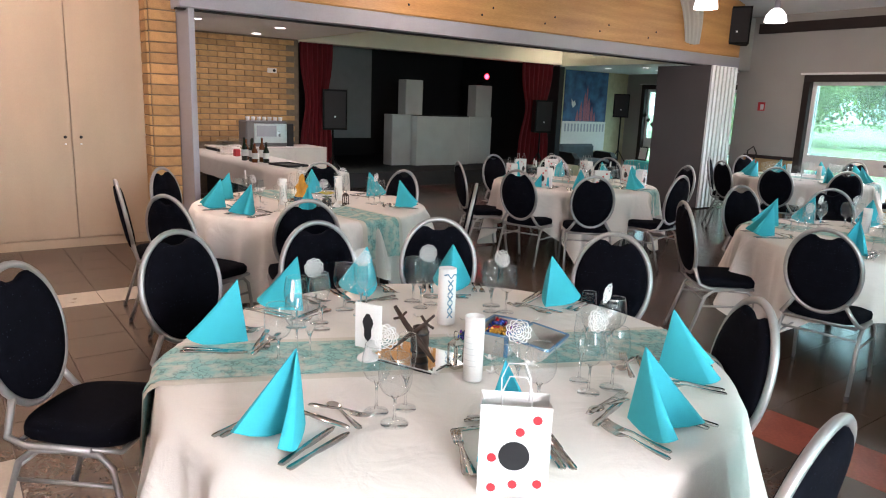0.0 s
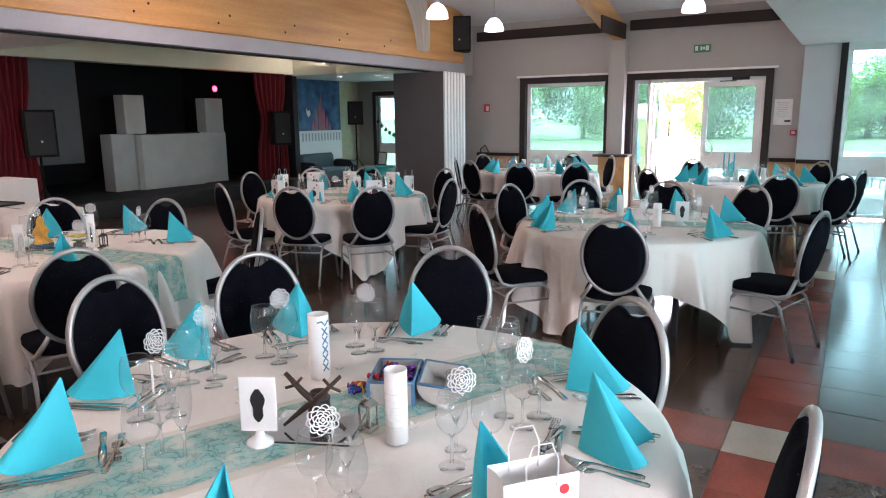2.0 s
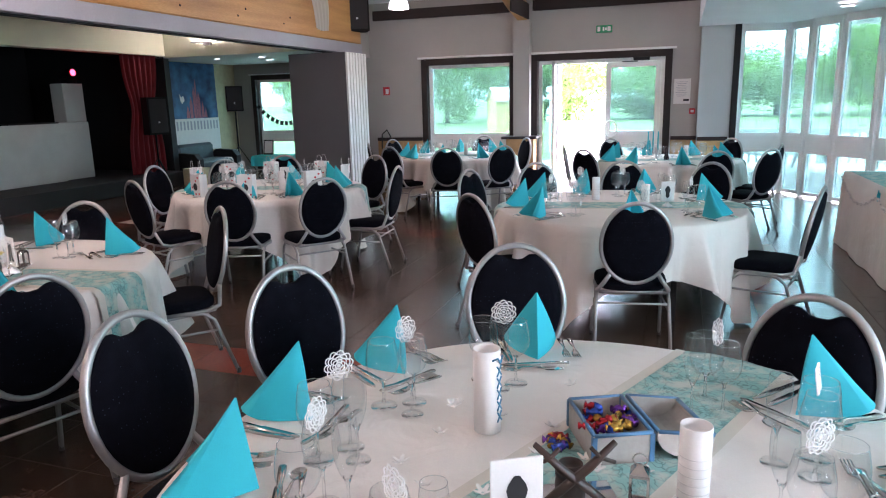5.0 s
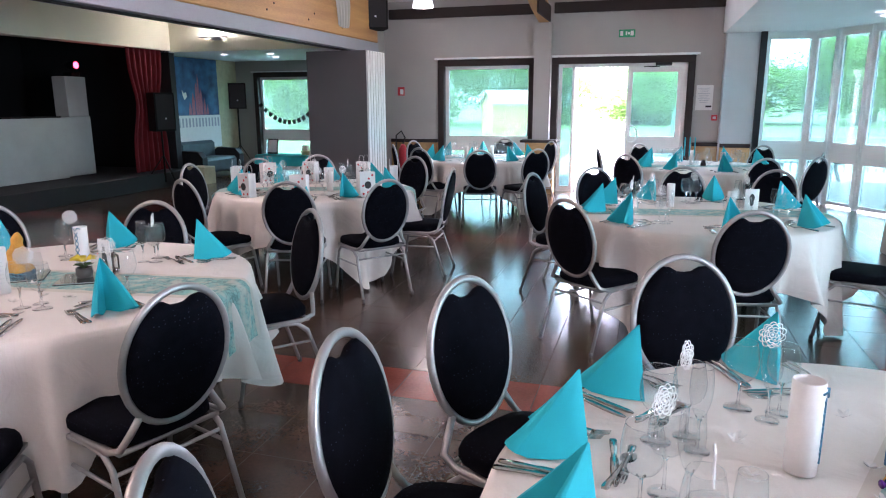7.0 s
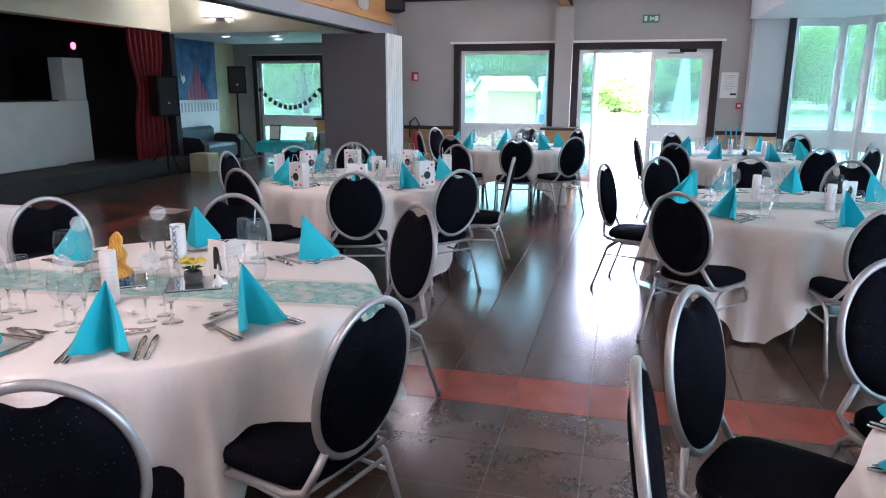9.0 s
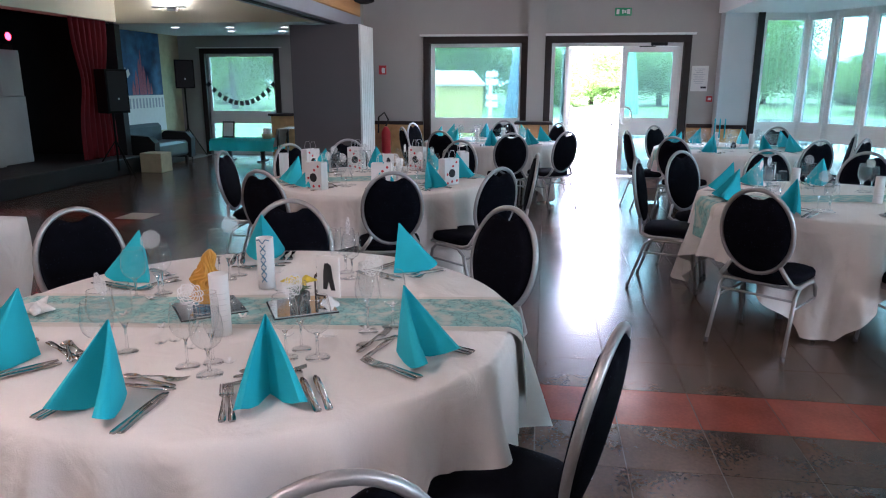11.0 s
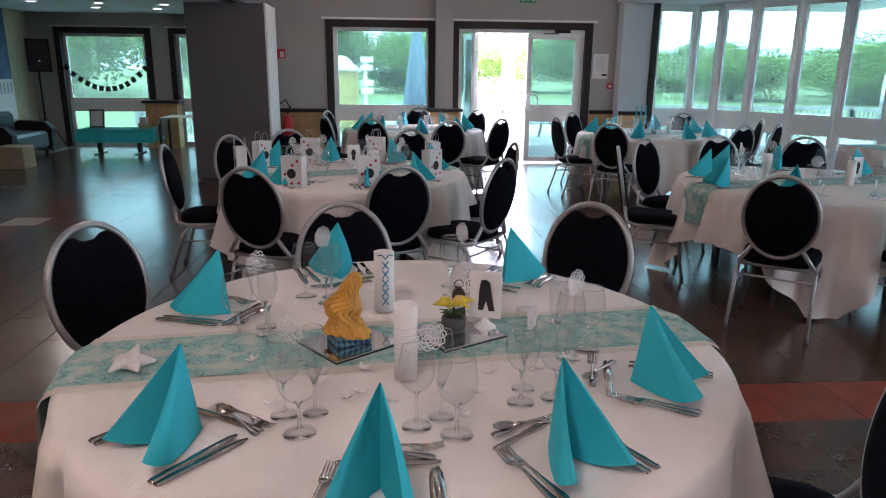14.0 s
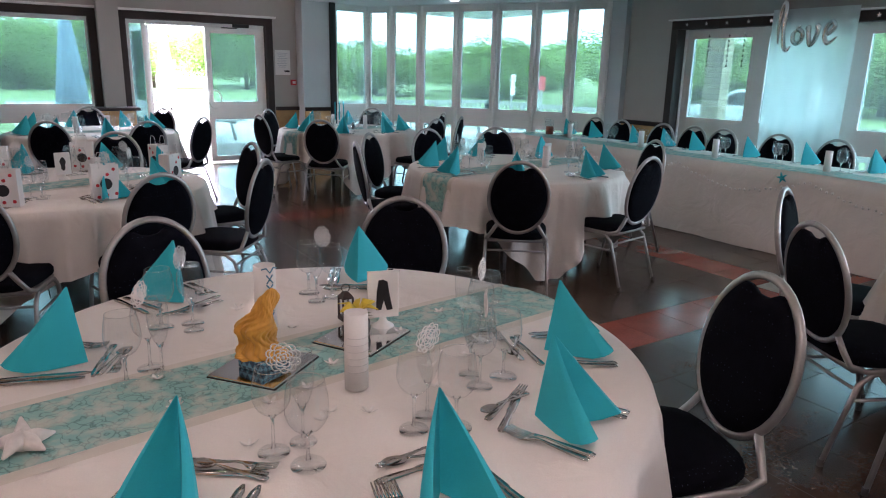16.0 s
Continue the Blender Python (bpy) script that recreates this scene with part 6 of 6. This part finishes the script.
for i, (x, y, h) in enumerate(((-7.22, 3.22, 0.27), (-6.86, 3.30, 0.31), (-6.80, 3.18, 0.24))):
    t = thing("bottle", "amber glass bottle on the bar", "bottle", pose(x, y, 0.757), "bottles on the bar")
    part("glass", Build().lathe([(0, 0), (0.036, 0), (0.037, h * 0.6), (0.014, h * 0.78), (0.013, h), (0, h)], 14), AMBER, t)
    part("label", Build().lathe([(0.0375, h * 0.2), (0.0377, h * 0.5)], 14), PAPER, t, "pale paper label")
for i in range(10):
    lay("wine_glass", pose(-8.35 + 0.085 * (i % 5), 3.20 + 0.09 * (i // 5), 0.757))
t = thing("serving_tray", "dark serving tray lying on the bar", "tray", pose(-6.3, 3.42, 0.757, 0, 0, 12))
part("base", Build().box((0, 0, 0.005), (0.42, 0.30, 0.008), None, 0.003), BLACK, t)
for s in (-1, 1):
    part("rim", Build().box((0, s * 0.148, 0.014), (0.42, 0.008, 0.022), None, 0.002), BLACK, t)
    part("rim", Build().box((s * 0.207, 0, 0.014), (0.008, 0.288, 0.022), None, 0.002), BLACK, t)
rd = thing("napkin_dispenser", "small red dispenser on the bar", "dispenser", pose(-7.75, 3.28, 0.757), "", Build().box((0, 0, 0.05), (0.08, 0.08, 0.10), None, 0.01), RED)
t = thing("wall_socket", "white double wall socket on the brick wall", "socket", pose(-9.59, 4.56, 2.03))
part("plate", Build().box((0, 0, 0), (0.02, 0.17, 0.085), None, 0.004), PAPER, t)
part("hole", Build().lathe([(0, 0.0), (0.025, 0.0)], 14, pose(0.0105, 0.04, 0, 0, 90, 0)), BLACK, t)


def downlight(x, y, z):
    t = thing("downlight", "round recessed ceiling downlight with a bright lens", "downlight", pose(x, y, z), "ceiling downlights")
    part("ring", Build().lathe([(0.075, 0), (0.09, -0.004), (0.10, 0.0)], 20), PAPER, t)
    part("lens", Build().lathe([(0, -0.003), (0.075, -0.001)], 20), glow("downlight_glow", (1.0, 0.96, 0.9), 1.5), t, "bright lens")


for x, y in ((-7.9, 2.82), (-8.0, 4.05), (-9.2, 4.15), (-6.6, 3.4)):
    downlight(x, y, 2.569)
for x, y in ((-7.9, 2.82), (-8.0, 4.05), (-8.0, 12.4)):
    dl = bpy.data.lights.new("downlight_bulb", "AREA")
    dl.shape, dl.size, dl.energy, dl.color = "DISK", 0.15, 2.8 if y < 10 else 1.2, (1.0, 0.90, 0.76)
    new("downlight_bulb", dl).matrix_world = look((x, y, 2.56 if y < 10 else 2.51), (x, y + 0.01, 0))
for x, y in ((-9.0, 12.3), (-8.0, 12.4), (-7.0, 12.5), (-8.4, 13.3), (-7.4, 13.4)):
    downlight(x, y, 2.519)
downlight(2.0, 9.6, 2.559)
t = thing("wall_uplighter", "flat wall uplighter on the ceiling step", "wall lamp", pose(-8.55, 11.42, 2.74))
part("arm", Build().span((-0.05, -0.08, -0.03), (0.10, 0.0, 0.02)), GREYMETAL, t)
part("plate", Build().span((-0.28, -0.16, 0.02), (0.28, -0.02, 0.035), 0.004), GREYMETAL, t)
ul = bpy.data.lights.new("uplighter_bulb", "POINT")
ul.energy, ul.color, ul.shadow_soft_size = 4.5, (1.0, 0.93, 0.72), 0.08
uo = new("uplighter_bulb", ul)
uo.location = (-8.55, 11.33, 2.86)

# ---- fittings of the hall ----
OPAL = glow("opal_glass", (1.0, 0.97, 0.92), 0.7)


def pendant(x, y, z, watts):
    top = 3.25 + (12.3 - y) * slope
    t = thing("pendant_lamp", "white opal glass pendant lamp of the seen and added rows, lit", "pendant lamp", pose(x, y, z), "pendant lamps")
    part("shade", Build().lathe([(0.155, 0.0), (0.158, 0.02), (0.14, 0.10), (0.085, 0.175), (0.045, 0.20), (0.04, 0.20), (0.08, 0.165), (0.13, 0.09), (0.145, 0.02)], 28), OPAL, t)
    part("cap", Build().lathe([(0.042, 0.195), (0.04, 0.30), (0.02, 0.33), (0, 0.33)], 16), GREYMETAL, t, "grey metal cap")
    part("cord", Build().tube([(0, 0, 0.33), (0, 0, top - z)], 0.004, 5), BLACK, t)
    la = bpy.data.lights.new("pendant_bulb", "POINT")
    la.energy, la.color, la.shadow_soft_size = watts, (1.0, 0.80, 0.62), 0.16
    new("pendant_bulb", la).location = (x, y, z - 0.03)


# first three are seen; the last four are added unseen to light the tables
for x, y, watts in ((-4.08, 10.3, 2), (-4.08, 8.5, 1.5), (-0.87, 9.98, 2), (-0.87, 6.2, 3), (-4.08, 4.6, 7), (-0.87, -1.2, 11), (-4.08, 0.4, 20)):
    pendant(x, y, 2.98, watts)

GREEN = mat("exit_green", (0.02, 0.30, 0.13), 0.5)
t = thing("exit_sign", "green emergency exit sign on the wall", "exit sign", pose(-1.10, 11.97, 2.66))
part("box", Build().box((0, 0, 0), (0.26, 0.05, 0.12), None, 0.006), GREEN, t)
for dx, w, h in ((-0.085, 0.045, 0.075), (-0.01, 0.025, 0.06), (0.03, 0.03, 0.04), (0.08, 0.05, 0.075)):
    part("pictogram", Build().box((dx, -0.027, 0), (w, 0.004, h)), PAPER, t, "white pictogram shape")
t = thing("fire_sign", "red and white fire equipment sign", "sign", pose(-5.08, 11.99, 1.76))
part("plate", Build().box((0, 0, 0), (0.13, 0.01, 0.15)), RED, t)
part("pictogram", Build().box((0.015, -0.006, -0.01), (0.06, 0.003, 0.09)), PAPER, t)
t = thing("fire_extinguisher", "red fire extinguisher with black hose on the wall", "fire extinguisher", pose(-5.0, 11.82, 0.35))
part("cylinder", Build().lathe([(0, 0), (0.075, 0.0), (0.08, 0.03), (0.08, 0.36), (0.05, 0.43), (0.025, 0.46), (0, 0.46)], 18), RED, t)
part("hose", Build().tube([(0.0, 0, 0.47), (0.05, -0.02, 0.58), (-0.02, -0.02, 0.70), (-0.12, -0.02, 0.62), (-0.13, -0.02, 0.35)], 0.014, 8), BLACK, t)
part("bracket", Build().span((-0.03, 0.07, 0.2), (0.03, 0.172, 0.25)), BLACK, t)
t = thing("notice", "white paper notice pinned to the wall", "notice", pose(0.17, 11.995, 1.62))
part("sheet", Build().box((0, 0, 0), (0.26, 0.005, 0.40)), PAPER, t)
for i in range(9):
    part("line", Build().box((-0.01, -0.003, 0.15 - i * 0.028), (0.18 - 0.03 * (i % 3), 0.002, 0.006)), GREYMETAL, t, "unreadable grey line")
part("stamp", Build().box((0.07, -0.003, -0.14), (0.09, 0.002, 0.03)), INK, t, "dark stamp")
t = thing("fire_alarm", "small red fire alarm button", "alarm button", pose(0.34, 11.97, 1.30))
part("box", Build().box((0, 0, 0), (0.09, 0.05, 0.09), None, 0.005), RED, t)
part("glass", Build().box((0, -0.027, 0), (0.05, 0.004, 0.04)), PAPER, t)
# white gauze draped over the beam
GAUZE = mat("white_gauze", (0.66, 0.62, 0.58), 0.9, vary=0.08, scale=8)
thing("beam_gauze", "white gauze swag hung over the timber beam", "drape", None, "", Build().grid(lambda u, v: (-5.27 + 0.05 * math.sin(math.pi * v) + 0.015 * math.sin(30 * u), 9.75 + 0.75 * (u - 0.5) * (1 - 0.45 * v) + 0.25 * v, 3.55 - 0.86 * v + 0.1 * (u - 0.5) ** 2), 24, 16), VEIL)
t = thing("small_projector", "small grey spotlight fixed at the ceiling edge", "spotlight", pose(0.2, 10.7, 3.05))
part("head", Build().lathe([(0, -0.09), (0.05, -0.09), (0.06, 0.09), (0, 0.09)], 14, pose(0, 0, 0, 70, 0, 30)), GREYMETAL, t)
part("bracket", Build().tube([(0.0, 0.0, 0.05), (0.19, 0, 0.12)], 0.012, 6), GREYMETAL, t)

# ---- outside things ----
t = thing("garden_shed", "small yellow wooden shed with a shingled roof", "shed", pose(-5.77, 25.5, -0.40, 0, 0, 22))
part("wall", Build().span((-0.8, -1.35, 0), (0.8, 1.35, 1.9)).prism([(-1.35, 1.9), (1.35, 1.9), (0, 2.3)], -0.8, 0.8, Matrix(((0, 0, 1, 0), (1, 0, 0, 0), (0, 1, 0, 0), (0, 0, 0, 1)))), SHEDWOOD, t)
roof = Build()
for s in (-1, 1):
    vs = [(-0.9, 0, 2.33), (0.9, 0, 2.33), (0.9, s * 1.5, 1.86), (-0.9, s * 1.5, 1.86)]
    roof.add(vs + [(x, y, z + 0.06) for x, y, z in vs], [(0, 1, 2, 3), (4, 7, 6, 5), (0, 4, 5, 1), (1, 5, 6, 2), (2, 6, 7, 3), (3, 7, 4, 0)])
part("roof", roof, mat("beige_roof_felt", (0.55, 0.46, 0.40), 0.8, vary=0.12), t, "beige felt roof")
for i in range(13):
    part("board", Build().box((0, -1.358, 0.08 + i * 0.143), (1.6, 0.022, 0.132), None, 0.006), SHEDWOOD, t)
    part("board", Build().box((-0.808, 0, 0.08 + i * 0.143), (0.022, 2.7, 0.132), None, 0.006), SHEDWOOD, t)
for x, y in ((-0.8, -1.36), (0.8, -1.36), (-0.8, 1.36)):
    part("corner_post", Build().box((x, y, 0.95), (0.09, 0.09, 1.9)), SHEDWOOD, t)
t = thing("signpost", "white signpost with four pale boards beside the shed", "signpost", pose(-4.2, 24.6, -0.40))
part("post", Build().box((0, 0, 1.1), (0.12, 0.12, 2.2)), PVC, t)
for i in range(4):
    part("sign_board", Build().box((0.05, -0.08, 2.25 - 0.26 * i - 0.25 * (i > 1)), (0.42, 0.03, 0.19), None, 0.005), PVC, t)


def parasol(x, y, h, material, label):
    t = thing("parasol", label, "parasol", pose(x, y, -0.05), "closed parasols")
    part("pole", Build().tube([(0, 0, 0.05), (0, 0, h)], 0.022, 8), PVC, t)

    def cloth(u, v):
        a = 2 * math.pi * u
        r = (0.05 + 0.20 * v ** 0.7) * (1 + 0.16 * math.sin(8 * math.pi * 2 * u + 3 * v) * v + 0.10 * math.sin(3 * a))
        return (r * math.cos(a), r * math.sin(a), h - 0.05 - (h - 0.75) * v)
    part("canopy", Build().grid(cloth, 48, 12, True, True), material, t)
    part("base", Build().lathe([(0, 0), (0.3, 0), (0.3, 0.05), (0.05, 0.08), (0, 0.08)], 16), PARTITION, t)


parasol(-2.83, 13.9, 2.45, let_through(mat("blue_grey_canvas", (0.42, 0.54, 0.62), 0.8, vary=0.12), (0.45, 0.60, 0.70), 0.5), "closed blue-grey parasol on the terrace")
parasol(0.2, 21.5, 2.7, let_through(mat("pale_green_canvas", (0.30, 0.48, 0.40), 0.8, vary=0.12), (0.35, 0.60, 0.50), 0.5), "closed pale green parasol on the terrace")


def railing(x0, y0, x1, y1):
    t = thing("railing", "weathered grey wooden railing round the terrace", "railing", None, "terrace railings")
    d = math.hypot(x1 - x0, y1 - y0)
    n = max(2, int(d / 1.6))
    for i in range(n + 1):
        x, y = x0 + (x1 - x0) * i / n, y0 + (y1 - y0) * i / n
        part("post", Build().box((x, y, 0.15), (0.09, 0.09, 1.1)), RAILWOOD, t)
    m = pose((x0 + x1) / 2, (y0 + y1) / 2, 0, 0, 0, math.degrees(math.atan2(y1 - y0, x1 - x0)))
    for z in (0.68, 0.42, 0.2):
        part("rail", Build().box((0, 0, z), (d, 0.05, 0.10), m), RAILWOOD, t)
    k = int(d / 0.16)
    b = Build()
    for i in range(k):
        b.box((-d / 2 + (i + 0.5) * d / k, 0.03, 0.3), (0.05, 0.02, 0.75), m)
    tagged(part("balusters", b, RAILWOOD, t), kind="stuff")


RAILWOOD = mat("weathered_grey_wood", (0.30, 0.30, 0.28), 0.85, vary=0.2, scale=6, bump=0.3, stretch=(1, 1, 5))
railing(1.5, 17.6, 8.6, 17.6)
railing(8.6, 17.6, 8.8, -2.5)
railing(-9.5, 17.8, -6.5, 17.8)
for x, y, r in ((2.2, 15.6, 20), (5.2, 14.6, -15), (-0.2, 16.6, 5)):
    t = thing("picnic_table", "grey wooden picnic table on the terrace", "picnic table", pose(x, y, -0.05, 0, 0, r), "picnic tables")
    part("top", Build().box((0, 0, 0.73), (1.7, 0.75, 0.045), None, 0.005), RAILWOOD, t)
    for s in (-1, 1):
        part("bench", Build().box((0, s * 0.68, 0.44), (1.7, 0.26, 0.04), None, 0.005), RAILWOOD, t)
        part("frame", Build().tube([(s * 0.6, -0.75, 0.0), (s * 0.6, -0.25, 0.70)], 0.035, 4).tube([(s * 0.6, 0.75, 0.0), (s * 0.6, 0.25, 0.70)], 0.035, 4).box((s * 0.6, 0, 0.40), (0.05, 1.5, 0.08)), RAILWOOD, t)

# parked car beyond the east railing
CARPAINT = mat("pale_silver_car_paint", (0.55, 0.56, 0.57), 0.25, 0.4, vary=0.03, scale=3)
t = thing("car", "pale silver estate car parked beyond the railing", "car", pose(14.5, 12.5, -0.20, 0, 0, 100))
side = [(-2.1, 0.35), (2.1, 0.35), (2.15, 0.7), (1.95, 0.92), (1.0, 1.0), (0.35, 1.42), (-1.6, 1.45), (-2.05, 1.0), (-2.15, 0.6)]
upright = Matrix(((1, 0, 0, 0), (0, 0, 1, 0), (0, 1, 0, 0), (0, 0, 0, 1)))
part("body", Build().prism(side, -0.85, 0.85, upright), CARPAINT, t)
for s in (-1, 1):
    for pts in ([(0.85, 1.0), (0.32, 1.35), (-0.45, 1.37), (-0.45, 0.98)], [(-0.55, 0.98), (-0.55, 1.37), (-1.5, 1.38), (-1.8, 1.02)]):
        part("side_window", Build().prism(pts, s * 0.853 - 0.004, s * 0.853 + 0.004, upright), BLACK, t, "dark side window")
    for x in (-1.35, 1.35):
        w = part("wheel", Build().lathe([(0, -0.09), (0.30, -0.09), (0.33, -0.05), (0.33, 0.05), (0.30, 0.09), (0, 0.09)], 24, pose(x, s * 0.80, 0.33, 90, 0, 0)), BLACK, t)
        part("rim", Build().lathe([(0, 0.0), (0.20, 0.0), (0.20, 0.012), (0, 0.02)], 16, pose(x, s * 0.895, 0.33, -90 * s, 0, 0)), ALU, w)

# pale brick wing wall outside the east window
wing = thing("wing_wall", "short pale brick wing wall outside the window", "wall", pose(4.75, 6.93, -0.05))
part("core", Build().span((-0.098, -0.13, 0), (0.098, 0.13, 2.65)), MORTAR, wing)
wing_brick = Build().box((0, 0, 0), (0.205, 0.285, 0.062), None, 0.006).mesh("brick", PALEBRICK)
for i in range(35):
    part("brick", wing_brick, PALEBRICK, wing).location = (0, 0, 0.04 + 0.075 * i)

t = thing("notice_board", "white notice board on a post beyond the bay window", "notice board", pose(7.33, 14.81, -0.40, 0, 0, 35))
part("post", Build().box((0, 0.03, 0.7), (0.06, 0.06, 1.4)), RAILWOOD, t)
part("board", Build().box((0, 0, 1.64), (0.36, 0.03, 0.52), None, 0.006), PVC, t)
t = thing("marker_post", "red marker post by the water", "post", pose(12.04, 19.15, -0.42))
part("post", Build().box((0, 0, 0.7), (0.10, 0.10, 1.4)), RAILWOOD, t)
part("head", Build().box((0, 0, 1.62), (0.30, 0.10, 0.46), None, 0.01), RED, t, "red painted head")

# ---- trees beyond the terrace ----


def tree(x, y, h, r, seed, leafy=900):
    rnd = random.Random(seed)
    t = thing("tree", "broad green deciduous tree behind the terrace", "tree", pose(x, y, -0.42), "trees beyond the terrace")
    b = Build().tube([(0, 0, 0), (0.1, 0.05, h * 0.3), (0.0, 0.1, h * 0.65)], [0.22, 0.16, 0.08], 8)
    for i in range(7):
        a, z = rnd.uniform(0, 6.28), h * rnd.uniform(0.25, 0.5)
        q = r * rnd.uniform(0.5, 0.8)
        b.tube([(0, 0, z), (q * 0.5 * math.cos(a), q * 0.5 * math.sin(a), z + h * 0.12), (q * math.cos(a), q * math.sin(a), z + h * 0.22)], [0.08, 0.05, 0.02], 6)
    part("trunk", b, BARK, t)
    vs, fs = [], []
    clumps = []
    for _ in range(46):
        d = Vector((rnd.gauss(0, 1), rnd.gauss(0, 1), rnd.gauss(0, 1))).normalized() * rnd.uniform(0.45, 1.0)
        clumps.append((d.x * r, d.y * r, max(0.4, h * 0.50 + d.z * h * 0.46), r * rnd.uniform(0.24, 0.42)))
    for _ in range(leafy):
        cx, cy, cz, cr = rnd.choice(clumps)
        d = Vector((rnd.gauss(0, 1), rnd.gauss(0, 1), rnd.gauss(0, 1))).normalized()
        p = Vector((cx, cy, cz)) + d * cr * rnd.uniform(0.75, 1.08)
        s = rnd.uniform(0.06, 0.14)
        n = (d + Vector((rnd.gauss(0, 0.3), rnd.gauss(0, 0.3), rnd.gauss(0, 0.3)))).normalized()
        u = n.orthogonal().normalized()
        w = n.cross(u)
        b0 = len(vs)
        vs += [tuple(p + u * s), tuple(p + w * s * 0.7), tuple(p - u * s), tuple(p - w * s * 0.7)]
        fs.append((b0, b0 + 1, b0 + 2, b0 + 3))
    part("crown", Build().add(vs, fs, True), LEAF, t)
    return t


rnd = random.Random(4)
kinds = [tree(-19, 57, 9.5, 4.2, 1, 24000), tree(-9, 60, 8.0, 4.0, 2, 24000), tree(15, 62, 9.0, 4.5, 3, 24000)]
spots = [(-46, 54), (-32, 62), (-14, 66), (2, 68), (-2, 62), (8, 66), (22, 51), (30, 45), (36, 57), (40, 36), (49, 45), (51, 27), (59, 35), (61, 16), (67, 24), (70, 7), (65, -4), (78, 13), (54, 66), (27, 70), (-26, 51), (-39, 70), (45, 59), (19, 73), (31, 31), (34, 25), (38, 20), (42, 29), (41, 13)]
for i, (x, y) in enumerate(spots):
    ob = copy_thing(kinds[i % 3], pose(x, y, -0.42, 0, 0, rnd.uniform(0, 360)))
    bearing = math.degrees(math.atan2(x + 3.8, y))   # lower towards the lake, taller by the car park
    low = 1.15 if x < -12 else 0.70 if bearing < 23 else 0.52 if bearing < 28.5 else 0.34 if bearing < 33 else 0.50 if bearing < 39 else 0.58
    ob.scale = (1.3, 1.3, low * rnd.uniform(0.85, 1.12))

# ---- floor tiles, last ----


def tile_mesh(material):
    h = PITCH / 2 - 0.0025
    b = Build()
    vs = [(i * h, j * h, -0.004) for j in (-1, 1) for i in (-1, 1)] + [(i * h, j * h, 0.0) for j in (-1, 1) for i in (-1, 1)]
    return b.add(vs, [(4, 5, 7, 6), (0, 1, 5, 4), (1, 3, 7, 5), (3, 2, 6, 7), (2, 0, 4, 6)]).mesh("floor_tile", material)


floor_ob = bpy.data.objects["floor"]
tile_meshes = {m.name: tile_mesh(m) for m in (TILE, REDTILE, PALETILE)}
rest = {m.name: Build() for m in (TILE, REDTILE, PALETILE)}
nearby = 0
for i in range(int((4.0 - X0) / PITCH) + 1):
    for j in range(int((14.5 - Y0) / PITCH) + 1):
        x, y = X0 + (i + 0.5) * PITCH, Y0 + (j + 0.5) * PITCH
        if x < -9.6 or (x < -6.0 and y < 1.6) or (x > -5.3 and y > 12.2) or (x > 1.6 and (x - 1.6) / 2.3 + (y - 8.2) / 3.5 > 1.14) or x > 4.1:
            continue
        kind = tile_kind(x, y)
        if -4.9 < x < 1.2 and 2.9 < y < 6.4 and nearby < 300:
            part("floor_tile", tile_meshes[kind.name], kind, floor_ob).location = (x, y, 0)
            nearby += 1
        else:
            h = PITCH / 2 - 0.0025
            rest[kind.name].add([(x - h, y - h, 0), (x + h, y - h, 0), (x + h, y + h, 0), (x - h, y + h, 0)], [(0, 1, 2, 3)])
for m in (TILE, REDTILE, PALETILE):
    tagged(part("floor_tiles", rest[m.name], m, floor_ob), kind="stuff")

# ---- bricks, last ----


def brick_mesh(l, h, d):
    return Build().box((0, 0, 0), (d, l, h), None, 0.004).mesh("brick", BRICK)


wall_ob = bpy.data.objects["wall_brick_backing"]
bm_full = brick_mesh(0.285, 0.078, 0.05)
count = 0
for row in range(20):
    z = 0.84 + 0.045 + row * 0.09
    for i in range(12):
        y = 1.72 + 0.15 + i * 0.295 + (0.1475 if row % 2 else 0)
        if y > 4.9 or z > 2.53:
            continue
        part("brick", bm_full, BRICK, wall_ob).location = (-9.606, y, z)
        count += 1
pier_ob = bpy.data.objects["wall_pier_core"]
pier_full, pier_side = Build().box((0, 0, 0), (0.05, 0.265, 0.092), None, 0.004).mesh("brick", BRICK), Build().box((0, 0, 0), (0.30, 0.05, 0.092), None, 0.004).mesh("brick", BRICK)
for row in range(24):
    z = 0.055 + row * 0.104
    part("brick", pier_full, BRICK, pier_ob).location = (-5.77, 1.85, z)
    for i in range(2):
        part("brick", pier_side, BRICK, pier_ob).location = (-5.93 - 0.315 * i, 1.715, z)
